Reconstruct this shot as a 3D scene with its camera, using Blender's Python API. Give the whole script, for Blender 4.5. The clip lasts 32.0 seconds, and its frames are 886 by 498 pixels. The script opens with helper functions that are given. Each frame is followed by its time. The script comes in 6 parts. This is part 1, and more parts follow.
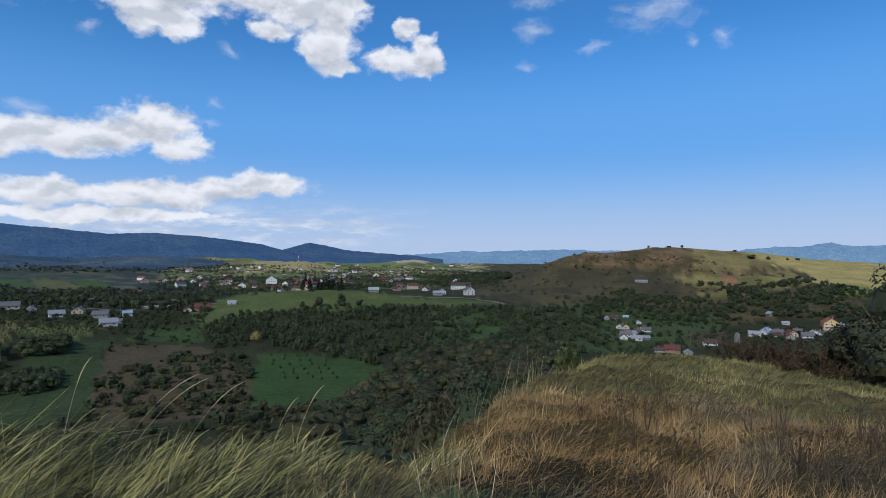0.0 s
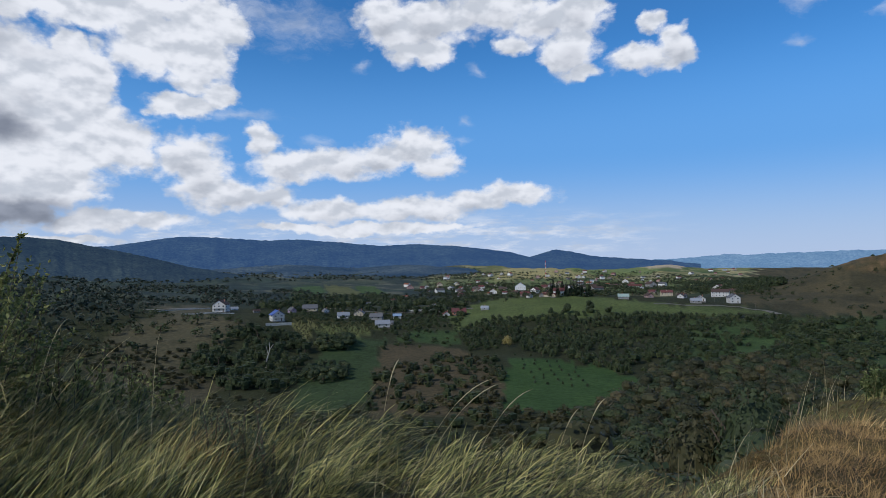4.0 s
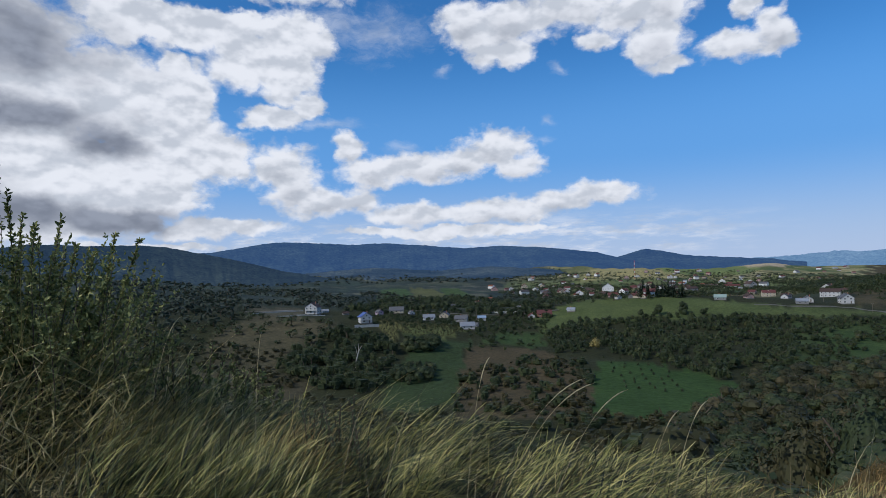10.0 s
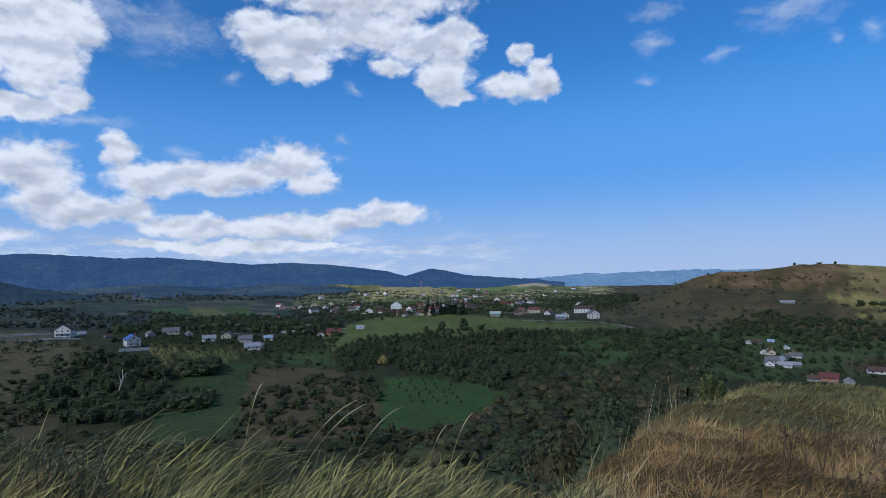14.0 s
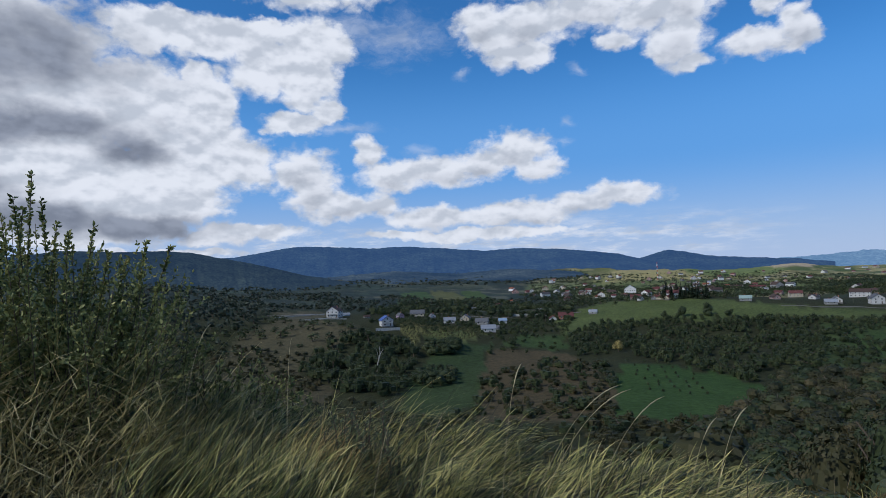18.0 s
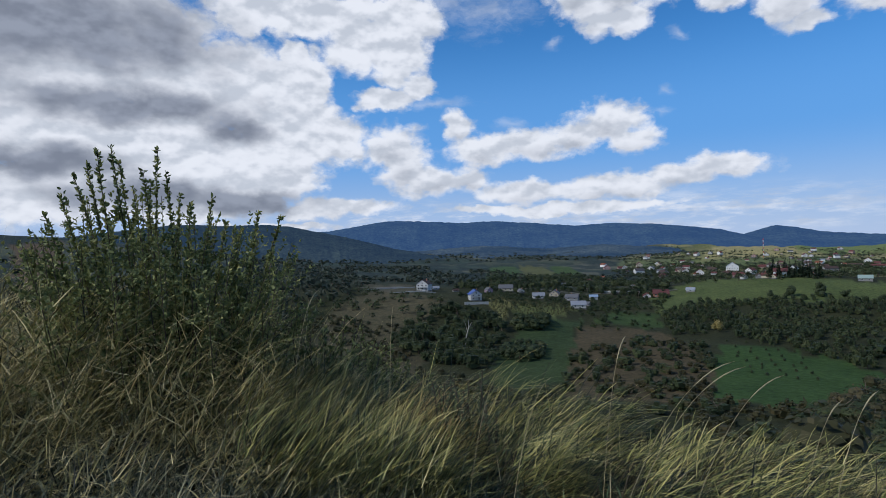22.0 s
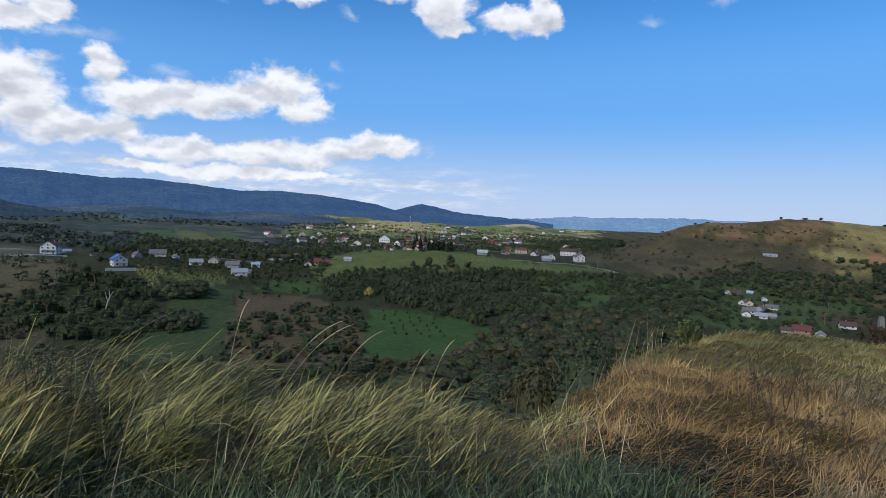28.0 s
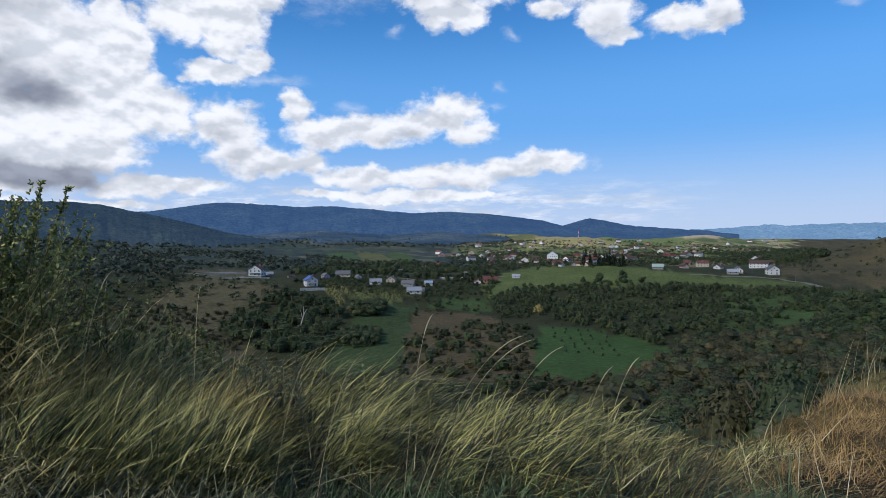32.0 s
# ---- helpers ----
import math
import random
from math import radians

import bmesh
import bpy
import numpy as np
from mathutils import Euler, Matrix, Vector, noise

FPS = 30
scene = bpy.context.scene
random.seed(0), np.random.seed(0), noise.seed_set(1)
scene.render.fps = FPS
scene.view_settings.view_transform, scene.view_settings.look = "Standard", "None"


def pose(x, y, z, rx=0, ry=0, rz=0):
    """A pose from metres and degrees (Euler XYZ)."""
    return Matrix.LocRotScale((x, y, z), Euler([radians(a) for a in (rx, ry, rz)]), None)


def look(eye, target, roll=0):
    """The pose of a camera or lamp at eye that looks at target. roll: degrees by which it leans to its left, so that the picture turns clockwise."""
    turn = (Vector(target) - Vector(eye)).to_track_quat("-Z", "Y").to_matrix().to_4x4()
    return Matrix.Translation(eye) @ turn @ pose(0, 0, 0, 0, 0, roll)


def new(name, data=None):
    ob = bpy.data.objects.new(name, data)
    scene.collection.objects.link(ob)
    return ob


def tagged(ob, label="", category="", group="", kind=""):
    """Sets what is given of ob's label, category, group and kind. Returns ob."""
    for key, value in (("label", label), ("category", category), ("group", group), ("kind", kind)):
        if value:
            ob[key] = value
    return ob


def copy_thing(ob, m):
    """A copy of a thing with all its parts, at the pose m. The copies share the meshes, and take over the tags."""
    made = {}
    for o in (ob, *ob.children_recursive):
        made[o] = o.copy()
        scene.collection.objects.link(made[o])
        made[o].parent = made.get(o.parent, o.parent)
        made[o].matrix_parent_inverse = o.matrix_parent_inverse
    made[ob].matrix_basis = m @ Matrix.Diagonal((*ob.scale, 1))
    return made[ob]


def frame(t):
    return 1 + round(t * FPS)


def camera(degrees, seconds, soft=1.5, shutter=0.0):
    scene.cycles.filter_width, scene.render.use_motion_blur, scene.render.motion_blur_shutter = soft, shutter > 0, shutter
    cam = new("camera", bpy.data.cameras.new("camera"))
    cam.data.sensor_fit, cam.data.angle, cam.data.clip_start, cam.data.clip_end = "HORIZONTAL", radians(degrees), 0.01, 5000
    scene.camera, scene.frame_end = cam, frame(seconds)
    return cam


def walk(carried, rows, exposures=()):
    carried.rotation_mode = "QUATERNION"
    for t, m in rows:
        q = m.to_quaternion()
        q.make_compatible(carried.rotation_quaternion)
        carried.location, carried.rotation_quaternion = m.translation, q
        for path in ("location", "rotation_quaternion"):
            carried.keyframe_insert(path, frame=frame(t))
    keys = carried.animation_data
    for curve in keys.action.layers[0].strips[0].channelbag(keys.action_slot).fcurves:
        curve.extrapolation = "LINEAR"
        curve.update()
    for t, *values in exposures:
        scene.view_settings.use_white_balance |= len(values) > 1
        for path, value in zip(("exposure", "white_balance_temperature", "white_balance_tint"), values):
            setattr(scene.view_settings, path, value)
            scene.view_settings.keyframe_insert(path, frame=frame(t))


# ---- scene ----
cam = camera(73.12, 32.0, soft=0.5)

# seconds, x, y, z, tilt, lean, turn
PATH = [
    (0.0, 0.000, 0.000, 1.550, 90.80, 0.00, 0.00),
    (0.5, -0.006, -0.003, 1.547, 90.55, -0.26, 1.05),
    (1.0, -0.041, -0.001, 1.546, 90.60, -0.22, 4.30),
    (1.5, -0.091, -0.006, 1.543, 89.76, 0.04, 11.06),
    (2.0, -0.130, -0.007, 1.546, 89.82, 0.18, 14.72),
    (2.5, -0.151, -0.013, 1.564, 91.05, 0.49, 17.63),
    (3.0, -0.185, -0.010, 1.589, 91.41, 0.77, 19.53),
    (3.5, -0.197, -0.013, 1.588, 91.76, 0.71, 21.72),
    (4.0, -0.214, -0.015, 1.579, 91.60, 0.91, 23.33),
    (4.5, -0.241, -0.024, 1.568, 91.91, 0.87, 28.69),
    (6.5, -0.232, -0.013, 1.556, 90.82, 1.03, 26.43),
    (7.0, -0.231, -0.014, 1.557, 91.38, 1.27, 25.69),
    (7.5, -0.225, -0.017, 1.557, 91.55, 1.38, 25.96),
    (8.0, -0.227, -0.018, 1.556, 91.58, 0.95, 25.88),
    (8.5, -0.228, -0.015, 1.557, 91.40, 0.89, 25.12),
    (9.0, -0.223, -0.017, 1.557, 91.85, 1.07, 24.89),
    (9.5, -0.228, -0.018, 1.556, 92.06, 0.67, 26.06),
    (10.0, -0.246, -0.025, 1.554, 91.96, 1.61, 31.36),
    (10.5, -0.244, -0.028, 1.556, 91.62, 2.41, 34.09),
    (11.0, -0.252, -0.029, 1.557, 91.48, 1.87, 35.06),
    (11.5, -0.249, -0.031, 1.557, 91.58, 1.61, 35.67),
    (12.0, -0.225, -0.024, 1.560, 91.59, 1.06, 28.46),
    (12.5, -0.216, -0.014, 1.558, 91.41, 1.27, 22.27),
    (13.0, -0.206, -0.010, 1.563, 92.18, 0.41, 19.23),
    (13.5, -0.190, -0.006, 1.572, 93.20, -0.16, 15.07),
    (14.0, -0.176, 0.001, 1.571, 93.21, 1.13, 11.50),
    (14.5, -0.168, 0.003, 1.572, 93.56, 1.46, 9.56),
    (16.5, -0.136, 0.022, 1.575, 94.74, 0.34, 9.29),
    (17.0, -0.192, 0.008, 1.571, 93.54, 0.26, 15.54),
    (17.5, -0.274, -0.008, 1.567, 93.20, 1.63, 26.23),
    (18.0, -0.325, -0.025, 1.570, 92.30, 2.08, 33.30),
    (18.5, -0.367, -0.043, 1.556, 91.83, -0.34, 37.58),
    (19.0, -0.391, -0.055, 1.554, 91.69, -0.84, 40.99),
    (19.5, -0.379, -0.048, 1.561, 91.33, -0.59, 39.77),
    (20.0, -0.361, -0.039, 1.563, 91.69, 0.13, 36.53),
    (20.5, -0.378, -0.053, 1.550, 92.06, 0.18, 38.75),
    (21.0, -0.395, -0.063, 1.540, 90.67, 0.44, 41.37),
    (21.5, -0.402, -0.073, 1.544, 91.24, 0.02, 42.53),
    (22.0, -0.393, -0.064, 1.542, 90.13, 1.58, 41.79),
    (22.5, -0.381, -0.067, 1.558, 92.76, -0.89, 38.98),
    (23.0, -0.379, -0.070, 1.563, 93.43, -0.50, 38.39),
    (23.5, -0.391, -0.073, 1.550, 92.55, -0.47, 39.81),
    (24.0, -0.399, -0.078, 1.539, 91.74, -0.16, 42.49),
    (24.5, -0.388, -0.070, 1.530, 90.26, -0.05, 40.62),
    (25.0, -0.349, -0.036, 1.528, 87.96, -0.90, 33.02),
    (25.5, -0.329, -0.011, 1.529, 88.68, -0.07, 27.07),
    (26.0, -0.277, -0.006, 1.543, 88.76, 1.12, 22.65),
    (26.5, -0.220, -0.004, 1.550, 89.23, -0.65, 14.49),
    (28.5, -0.150, -0.004, 1.509, 86.39, -1.11, 9.64),
    (29.0, -0.118, 0.006, 1.509, 86.03, -0.10, 8.52),
    (29.5, -0.119, 0.010, 1.511, 86.91, 0.16, 9.18),
    (30.0, -0.148, 0.010, 1.501, 87.08, -0.22, 12.78),
    (30.5, -0.186, 0.010, 1.497, 87.07, -0.43, 16.67),
    (31.0, -0.209, 0.001, 1.498, 87.47, 0.17, 20.76),
    (31.5, -0.230, -0.007, 1.498, 87.96, 0.66, 23.84),
    (32.0, -0.234, -0.018, 1.500, 88.54, 0.33, 26.37),
]


EXPOSURES = [(0, -0.30, 6100, 10), (3, -0.34, 6150, 10), (7, -0.34, 6000, 10), (9, -0.38, 6050, 10), (12, -0.34, 6100, 10), (14, -0.42, 5650, 10), (17, -0.46, 5550, 10), (18, -0.42, 5950, 10),
             (20, -0.36, 6050, 10), (24, -0.36, 6000, 10), (26, -0.24, 6150, 10), (29, -0.14, 6200, 10), (32, -0.14, 6150, 10)]
walk(cam, [(t, pose(*p)) for t, *p in PATH], EXPOSURES)

# ---- sky and sun ----
SUN_AZ, SUN_EL = -150.0, 40.0          # degrees, clockwise from straight ahead


def compass(az, el):
    a, e = radians(az), radians(el)
    return Vector((math.sin(a) * math.cos(e), math.cos(a) * math.cos(e), math.sin(e)))


sun = new("sun", bpy.data.lights.new("sun", "SUN"))
sun.data.energy, sun.data.angle, sun.data.color = 3.3, radians(0.6), (1.0, 0.95, 0.87)
sun.matrix_world = look(compass(SUN_AZ, SUN_EL) * 50, (0, 0, 0))

world = bpy.data.worlds.new("world")
scene.world = world
world.use_nodes = True
wt = world.node_tree
wt.nodes.clear()


def wmath(op, a, b=None, c=None, clamp=False):
    n = wt.nodes.new("ShaderNodeMath")
    n.operation, n.use_clamp = op, clamp
    for i, v in enumerate((a, b, c)):
        if v is None:
            continue
        if isinstance(v, (int, float)):
            n.inputs[i].default_value = v
        else:
            wt.links.new(v, n.inputs[i])
    return n.outputs[0]


def wmix(fac, a, b):
    n = wt.nodes.new("ShaderNodeMix")
    n.data_type = "RGBA"
    for sock, v in ((n.inputs["Factor"], fac), (n.inputs["A"], a), (n.inputs["B"], b)):
        if n.inputs["Factor"] == sock:
            sock = n.inputs[0]
        elif sock.name == "A":
            sock = n.inputs[6]
        else:
            sock = n.inputs[7]
        if isinstance(v, (int, float)):
            sock.default_value = v
        elif isinstance(v, tuple):
            sock.default_value = (*v, 1)
        else:
            wt.links.new(v, sock)
    return n.outputs[2]


def wrange(v, a, b, c=0.0, d=1.0, smooth=True):
    n = wt.nodes.new("ShaderNodeMapRange")
    n.interpolation_type = "SMOOTHSTEP" if smooth else "LINEAR"
    wt.links.new(v, n.inputs[0])
    for i, k in enumerate((a, b, c, d)):
        n.inputs[i + 1].default_value = k
    return n.outputs[0]


coord = wt.nodes.new("ShaderNodeTexCoord").outputs["Generated"]
sep = wt.nodes.new("ShaderNodeSeparateXYZ")
wt.links.new(coord, sep.inputs[0])
az = wmath("MULTIPLY", wmath("ARCTAN2", sep.outputs[0], sep.outputs[1]), 180 / math.pi)
el = wmath("MULTIPLY", wmath("ARCSINE", sep.outputs[2]), 180 / math.pi)
flat = wt.nodes.new("ShaderNodeCombineXYZ")
wt.links.new(az, flat.inputs[0])
wt.links.new(el, flat.inputs[1])
plane = flat.outputs[0]


def wnoise(vec, scale, detail, rough, squash=1.0, shift=0.0):
    m = wt.nodes.new("ShaderNodeMapping")
    m.inputs["Location"].default_value = (shift, shift * 0.7, shift * 0.3)
    m.inputs["Scale"].default_value = (scale, scale * squash, 1)
    wt.links.new(vec, m.inputs[0])
    n = wt.nodes.new("ShaderNodeTexNoise")
    n.inputs["Scale"].default_value = 1.0
    n.inputs["Detail"].default_value = detail
    n.inputs["Roughness"].default_value = rough
    wt.links.new(m.outputs[0], n.inputs["Vector"])
    return n


def offset(vec, dx, dy):
    n = wt.nodes.new("ShaderNodeVectorMath")
    n.operation = "ADD"
    n.inputs[1].default_value = (dx, dy, 0)
    wt.links.new(vec, n.inputs[0])
    return n.outputs[0]


# billowed edges: the plane of the sky is pushed about before the clouds are laid on it
warp = wnoise(plane, 0.34, 6, 0.55, 1.4)
wv = wt.nodes.new("ShaderNodeVectorMath")
wv.operation = "MULTIPLY_ADD"
wt.links.new(warp.outputs["Color"], wv.inputs[0])
wv.inputs[1].default_value = (3.2, 2.2, 0)
wv.inputs[2].default_value = (-1.6, -1.1, 0)
wa = wt.nodes.new("ShaderNodeVectorMath")
wa.operation = "ADD"
wt.links.new(plane, wa.inputs[0])
wt.links.new(wv.outputs[0], wa.inputs[1])
warped = wa.outputs[0]

# each cloud: lobes of azimuth, height, half width, half height, lean (degrees)
CLOUD_HIGH = [(-28.4, 22.4, 2.7, 2.0, 0), (-27.0, 20.1, 1.5, 1.5, 0), (-23.5, 22.3, 4.5, 1.8, 0), (-24.4, 19.9, 2.0, 1.2, 0), (-18.4, 23.3, 5.1, 1.6, 0), (-16.1, 20.3, 1.4, 0.9, 0), (-13.1, 22.0, 3.6, 1.4, 0),
              (-10.8, 19.5, 2.4, 2.0, 0), (-9.7, 17.6, 1.3, 0.6, 0), (-18.8, 26.0, 9.0, 1.7, 0), (-9.9, 22.6, 2.3, 1.7, 0), (-4.6, 18.0, 2.8, 1.0, 0), (-1.5, 18.8, 1.3, 1.7, 0), (-3.4, 21.0, 1.1, 0.9, 0)]
CLOUD_MIDDLE = [(-46.4, 10.0, 2.8, 1.7, 0), (-45.2, 7.7, 2.3, 1.9, 0), (-42.2, 6.7, 3.4, 1.2, 0), (-38.7, 6.9, 1.7, 1.1, 0), (-40.0, 11.4, 1.4, 1.4, 0), (-37.7, 9.3, 3.1, 1.3, 0),
                (-33.1, 9.8, 4.2, 1.4, 0), (-29.2, 10.3, 3.1, 1.3, 0), (-25.9, 11.4, 2.9, 1.7, 0), (-23.9, 9.7, 2.1, 1.2, 0)]
CLOUD_LOW = [(-51.0, 4.4, 4.9, 0.8, 0), (-54.6, 3.9, 2.9, 0.6, 0), (-33.7, 5.4, 4.6, 1.0, 0), (-27.4, 5.3, 3.3, 1.1, 0), (-23.9, 5.5, 4.0, 1.1, 0), (-19.8, 6.2, 2.8, 0.9, 0),
             (-15.9, 6.9, 3.3, 1.0, 0), (-29.8, 3.6, 9.5, 0.5, 0), (-37.8, 3.7, 3.2, 0.4, 0), (-57.9, 2.6, 6.1, 0.4, 0)]
CLOUD_BANK = [(-73.1, 18.7, 10.4, 4.3, 0), (-59.3, 21.1, 3.1, 1.6, 0), (-54.0, 21.1, 4.2, 1.7, 0), (-48.7, 19.2, 3.3, 2.5, 0), (-45.5, 18.5, 2.5, 2.8, 0), (-44.7, 21.2, 3.3, 1.9, 0),
              (-47.0, 14.2, 2.8, 1.0, 0), (-43.7, 15.3, 1.6, 1.0, 0), (-54.0, 15.8, 2.2, 2.3, 0), (-59.8, 15.9, 4.8, 2.6, 0), (-65.0, 14.5, 6.2, 4.1, 0), (-57.4, 12.9, 4.9, 2.7, 0),
              (-53.3, 10.7, 4.5, 2.1, 0), (-60.3, 8.5, 7.1, 2.7, 0), (-57.4, 6.8, 4.1, 1.5, 0), (-68.2, 9.0, 9.3, 4.0, 0), (-74.7, 12.0, 6.9, 5.1, 0), (-76.1, 5.7, 7.1, 2.6, 0),
              (-64.6, 5.2, 8.2, 2.1, 0), (-55.4, 17.9, 1.3, 1.0, 0), (-52.2, 22.1, 10.2, 0.8, 0), (-90, 8, 12, 6, 0), (-95, 18, 14, 9, 0), (-112, 20, 20, 13, 0),
              (-70, 30, 18, 5, 0), (-46, 27, 9, 2.6, 0)]
UNDERSIDE = [(-73.9, 18.5, 11.7, 3.5, 0), (-69.0, 13.0, 8.7, 1.5, 0), (-60.4, 11.2, 3.0, 1.5, 0), (-75.4, 7.8, 6.4, 1.4, 0), (-60.8, 4.8, 6.5, 1.2, 0), (-68.2, 5.4, 8.3, 1.2, 0), (-74, 29, 16, 4, 0), (-95, 16, 14, 8, 0)]
VEILS = [(-37.1, 21.8, 4.3, 1.9, 0), (-40.9, 22.4, 4.9, 1.5, 0), (-42.0, 13.8, 3.3, 0.5, 0), (-53.3, 13.6, 1.4, 2.0, 0), (-35.0, 11.6, 1.6, 0.5, 0)]
WISPS = [(9.0, 23.0, 2.1, 0.5, 0), (8.7, 20.6, 1.3, 0.8, 0), (14.2, 18.7, 1.4, 0.4, 0), (7.9, 17.6, 0.7, 0.5, 0), (19.9, 21.3, 2.9, 1.2, 0), (22.6, 18.9, 0.6, 0.5, 0),
         (17.1, 21.8, 1.1, 0.4, 0), (25.2, 18.8, 0.9, 0.7, 0), (-20.9, 13.6, 0.6, 0.4, 0), (-21.4, 11.7, 0.6, 0.4, 0), (-30.9, 18.4, 0.7, 0.5, 0),
         (-19.8, 18.1, 0.9, 0.5, 0)]
AFAR = [(150, 25, 30, 9, 0), (95, 38, 22, 8, 0), (60, 48, 16, 8, 0), (-160, 35, 30, 10, 0)]


def lobes(u, v, clouds, soft=0.6):
    """How far inside the nearest lobe a direction lies: 1 at its heart, 0 on its rim."""
    field = None
    for a, e, w, h, lean in clouds:
        p = wmath("MULTIPLY_ADD", u, 1 / w, -a / w)
        q = wmath("MULTIPLY_ADD", v, 1 / h, -e / h)
        if lean:
            q = wmath("MULTIPLY_ADD", u, -math.tan(radians(lean)) / h, wmath("ADD", q, a * math.tan(radians(lean)) / h))
        d = wmath("MULTIPLY_ADD", p, p, wmath("MULTIPLY", q, q))
        field = d if field is None else wmath("SMOOTH_MIN", field, d, soft)
    return wmath("SUBTRACT", 1.0, wmath("SQRT", wmath("MAXIMUM", field, 0.0)))


ws = wt.nodes.new("ShaderNodeSeparateXYZ")
wt.links.new(warped, ws.inputs[0])
WU, WV = ws.outputs[0], ws.outputs[1]
fine = wnoise(plane, 0.42, 9, 0.60, 1.5, 3.1).outputs["Fac"]
ripple = wmath("SUBTRACT", fine, 0.5)


def puffs(vec, scale):
    """Heaped rounded heads, one within another."""
    m = wt.nodes.new("ShaderNodeMapping")
    m.inputs["Scale"].default_value = (scale, scale * 1.35, 1)
    wt.links.new(vec, m.inputs[0])
    n = wt.nodes.new("ShaderNodeTexVoronoi")
    n.feature, n.voronoi_dimensions, n.normalize = "SMOOTH_F1", "2D", True
    n.inputs["Scale"].default_value, n.inputs["Detail"].default_value, n.inputs["Roughness"].default_value = 1.0, 3.0, 0.55
    n.inputs["Smoothness"].default_value = 0.6
    wt.links.new(m.outputs[0], n.inputs["Vector"])
    return wmath("SUBTRACT", 0.42, n.outputs["Distance"])


heap = puffs(warped, 0.42)
rough_ = wmath("MULTIPLY_ADD", heap, 1.1, wmath("MULTIPLY", ripple, 1.25))
small = lobes(WU, WV, CLOUD_HIGH + CLOUD_MIDDLE + CLOUD_LOW + AFAR)
bank = lobes(WU, WV, CLOUD_BANK)
body = wmath("ADD", rough_, wmath("MAXIMUM", wmath("MULTIPLY_ADD", small, 1.15, 0.06), wmath("MULTIPLY_ADD", bank, 1.5, 0.16)))
cover = wrange(body, -0.22, 0.50)
thin = wmath("MULTIPLY_ADD", wmath("SUBTRACT", wnoise(warped, 0.5, 9, 0.68, 2.2, 7.7).outputs["Fac"], 0.5), 2.6, lobes(WU, WV, WISPS + VEILS))
cover = wmath("MAXIMUM", cover, wmath("MULTIPLY", wrange(thin, -0.55, 1.6), 0.44))
# thin rippled veils low over the plain
veil = wnoise(plane, 0.22, 8, 0.68, 5.0, 9.0).outputs["Fac"]
veil = wmath("MULTIPLY", wrange(veil, 0.42, 0.70), wmath("MULTIPLY", wrange(el, 0.6, 1.8), wrange(el, 5.6, 3.2)))
veil = wmath("MULTIPLY", veil, wmath("MULTIPLY", wmath("MULTIPLY", wrange(az, 2.0, -14.0), wrange(az, -62.0, -50.0)), 0.75))
cover = wmath("MAXIMUM", cover, veil)
# bright crowns, soft grey undersides
broad = wnoise(plane, 0.30, 3, 0.5, 1.6, 5.3).outputs["Fac"]
facing = wmath("SUBTRACT", broad, wnoise(offset(plane, -0.25, 0.8), 0.30, 3, 0.5, 1.6, 5.3).outputs["Fac"])
crisp = wmath("SUBTRACT", fine, wnoise(offset(plane, -0.12, 0.35), 0.42, 7, 0.60, 1.5, 3.1).outputs["Fac"])
facing = wmath("ADD", wmath("MULTIPLY", facing, 1.5), wmath("MULTIPLY", crisp, 0.55))
under = lobes(wmath("ADD", WU, 0.3), wmath("ADD", WV, 0.9), CLOUD_HIGH + CLOUD_MIDDLE + CLOUD_LOW)
grey = wmath("MULTIPLY", wrange(wmath("MULTIPLY_ADD", wmath("SUBTRACT", broad, 0.5), 1.2, under), 0.15, 1.1), 0.38)
deep = wrange(wmath("MULTIPLY_ADD", wmath("SUBTRACT", broad, 0.5), 1.6, wmath("MULTIPLY_ADD", ripple, 0.5, lobes(WU, WV, UNDERSIDE, 1.0))), -0.55, 0.60)
grey = wmath("MAXIMUM", grey, deep)
lit = wmix(wrange(facing, -0.26, 0.20), (0.72, 0.75, 0.81), (1.06, 1.06, 1.09))
shaded = wmix(wrange(facing, -0.26, 0.26), (0.275, 0.30, 0.365), (0.40, 0.43, 0.505))
cloud = wmix(grey, lit, shaded)

sky = wt.nodes.new("ShaderNodeTexSky")
sky.sky_type = "NISHITA"
sky.sun_disc = False
sky.sun_elevation, sky.sun_rotation = radians(SUN_EL), radians(SUN_AZ)
sky.altitude, sky.air_density, sky.dust_density, sky.ozone_density = 400, 1.0, 0.3, 2.0
dim = wt.nodes.new("ShaderNodeVectorMath")
dim.operation = "MULTIPLY"
dim.inputs[1].default_value = (0.050, 0.113, 0.163)   # strength, with clear cool air
wt.links.new(sky.outputs[0], dim.inputs[0])
haze = wmix(wrange(el, 21.0, 9.0, 0.0, 0.8), dim.outputs[0], (0.19, 0.45, 0.90))
haze = wmix(wrange(el, 10.5, -0.5, 0.0, 0.95), haze, (0.59, 0.70, 0.91))
both = wmix(cover, haze, cloud)
back = wt.nodes.new("ShaderNodeBackground")
wt.links.new(both, back.inputs[0])
out = wt.nodes.new("ShaderNodeOutputWorld")
wt.links.new(back.outputs[0], out.inputs[0])


# ---- materials ----
def material(name):
    m = bpy.data.materials.new(name)
    m.use_nodes = True
    return m, m.node_tree, m.node_tree.nodes["Principled BSDF"]


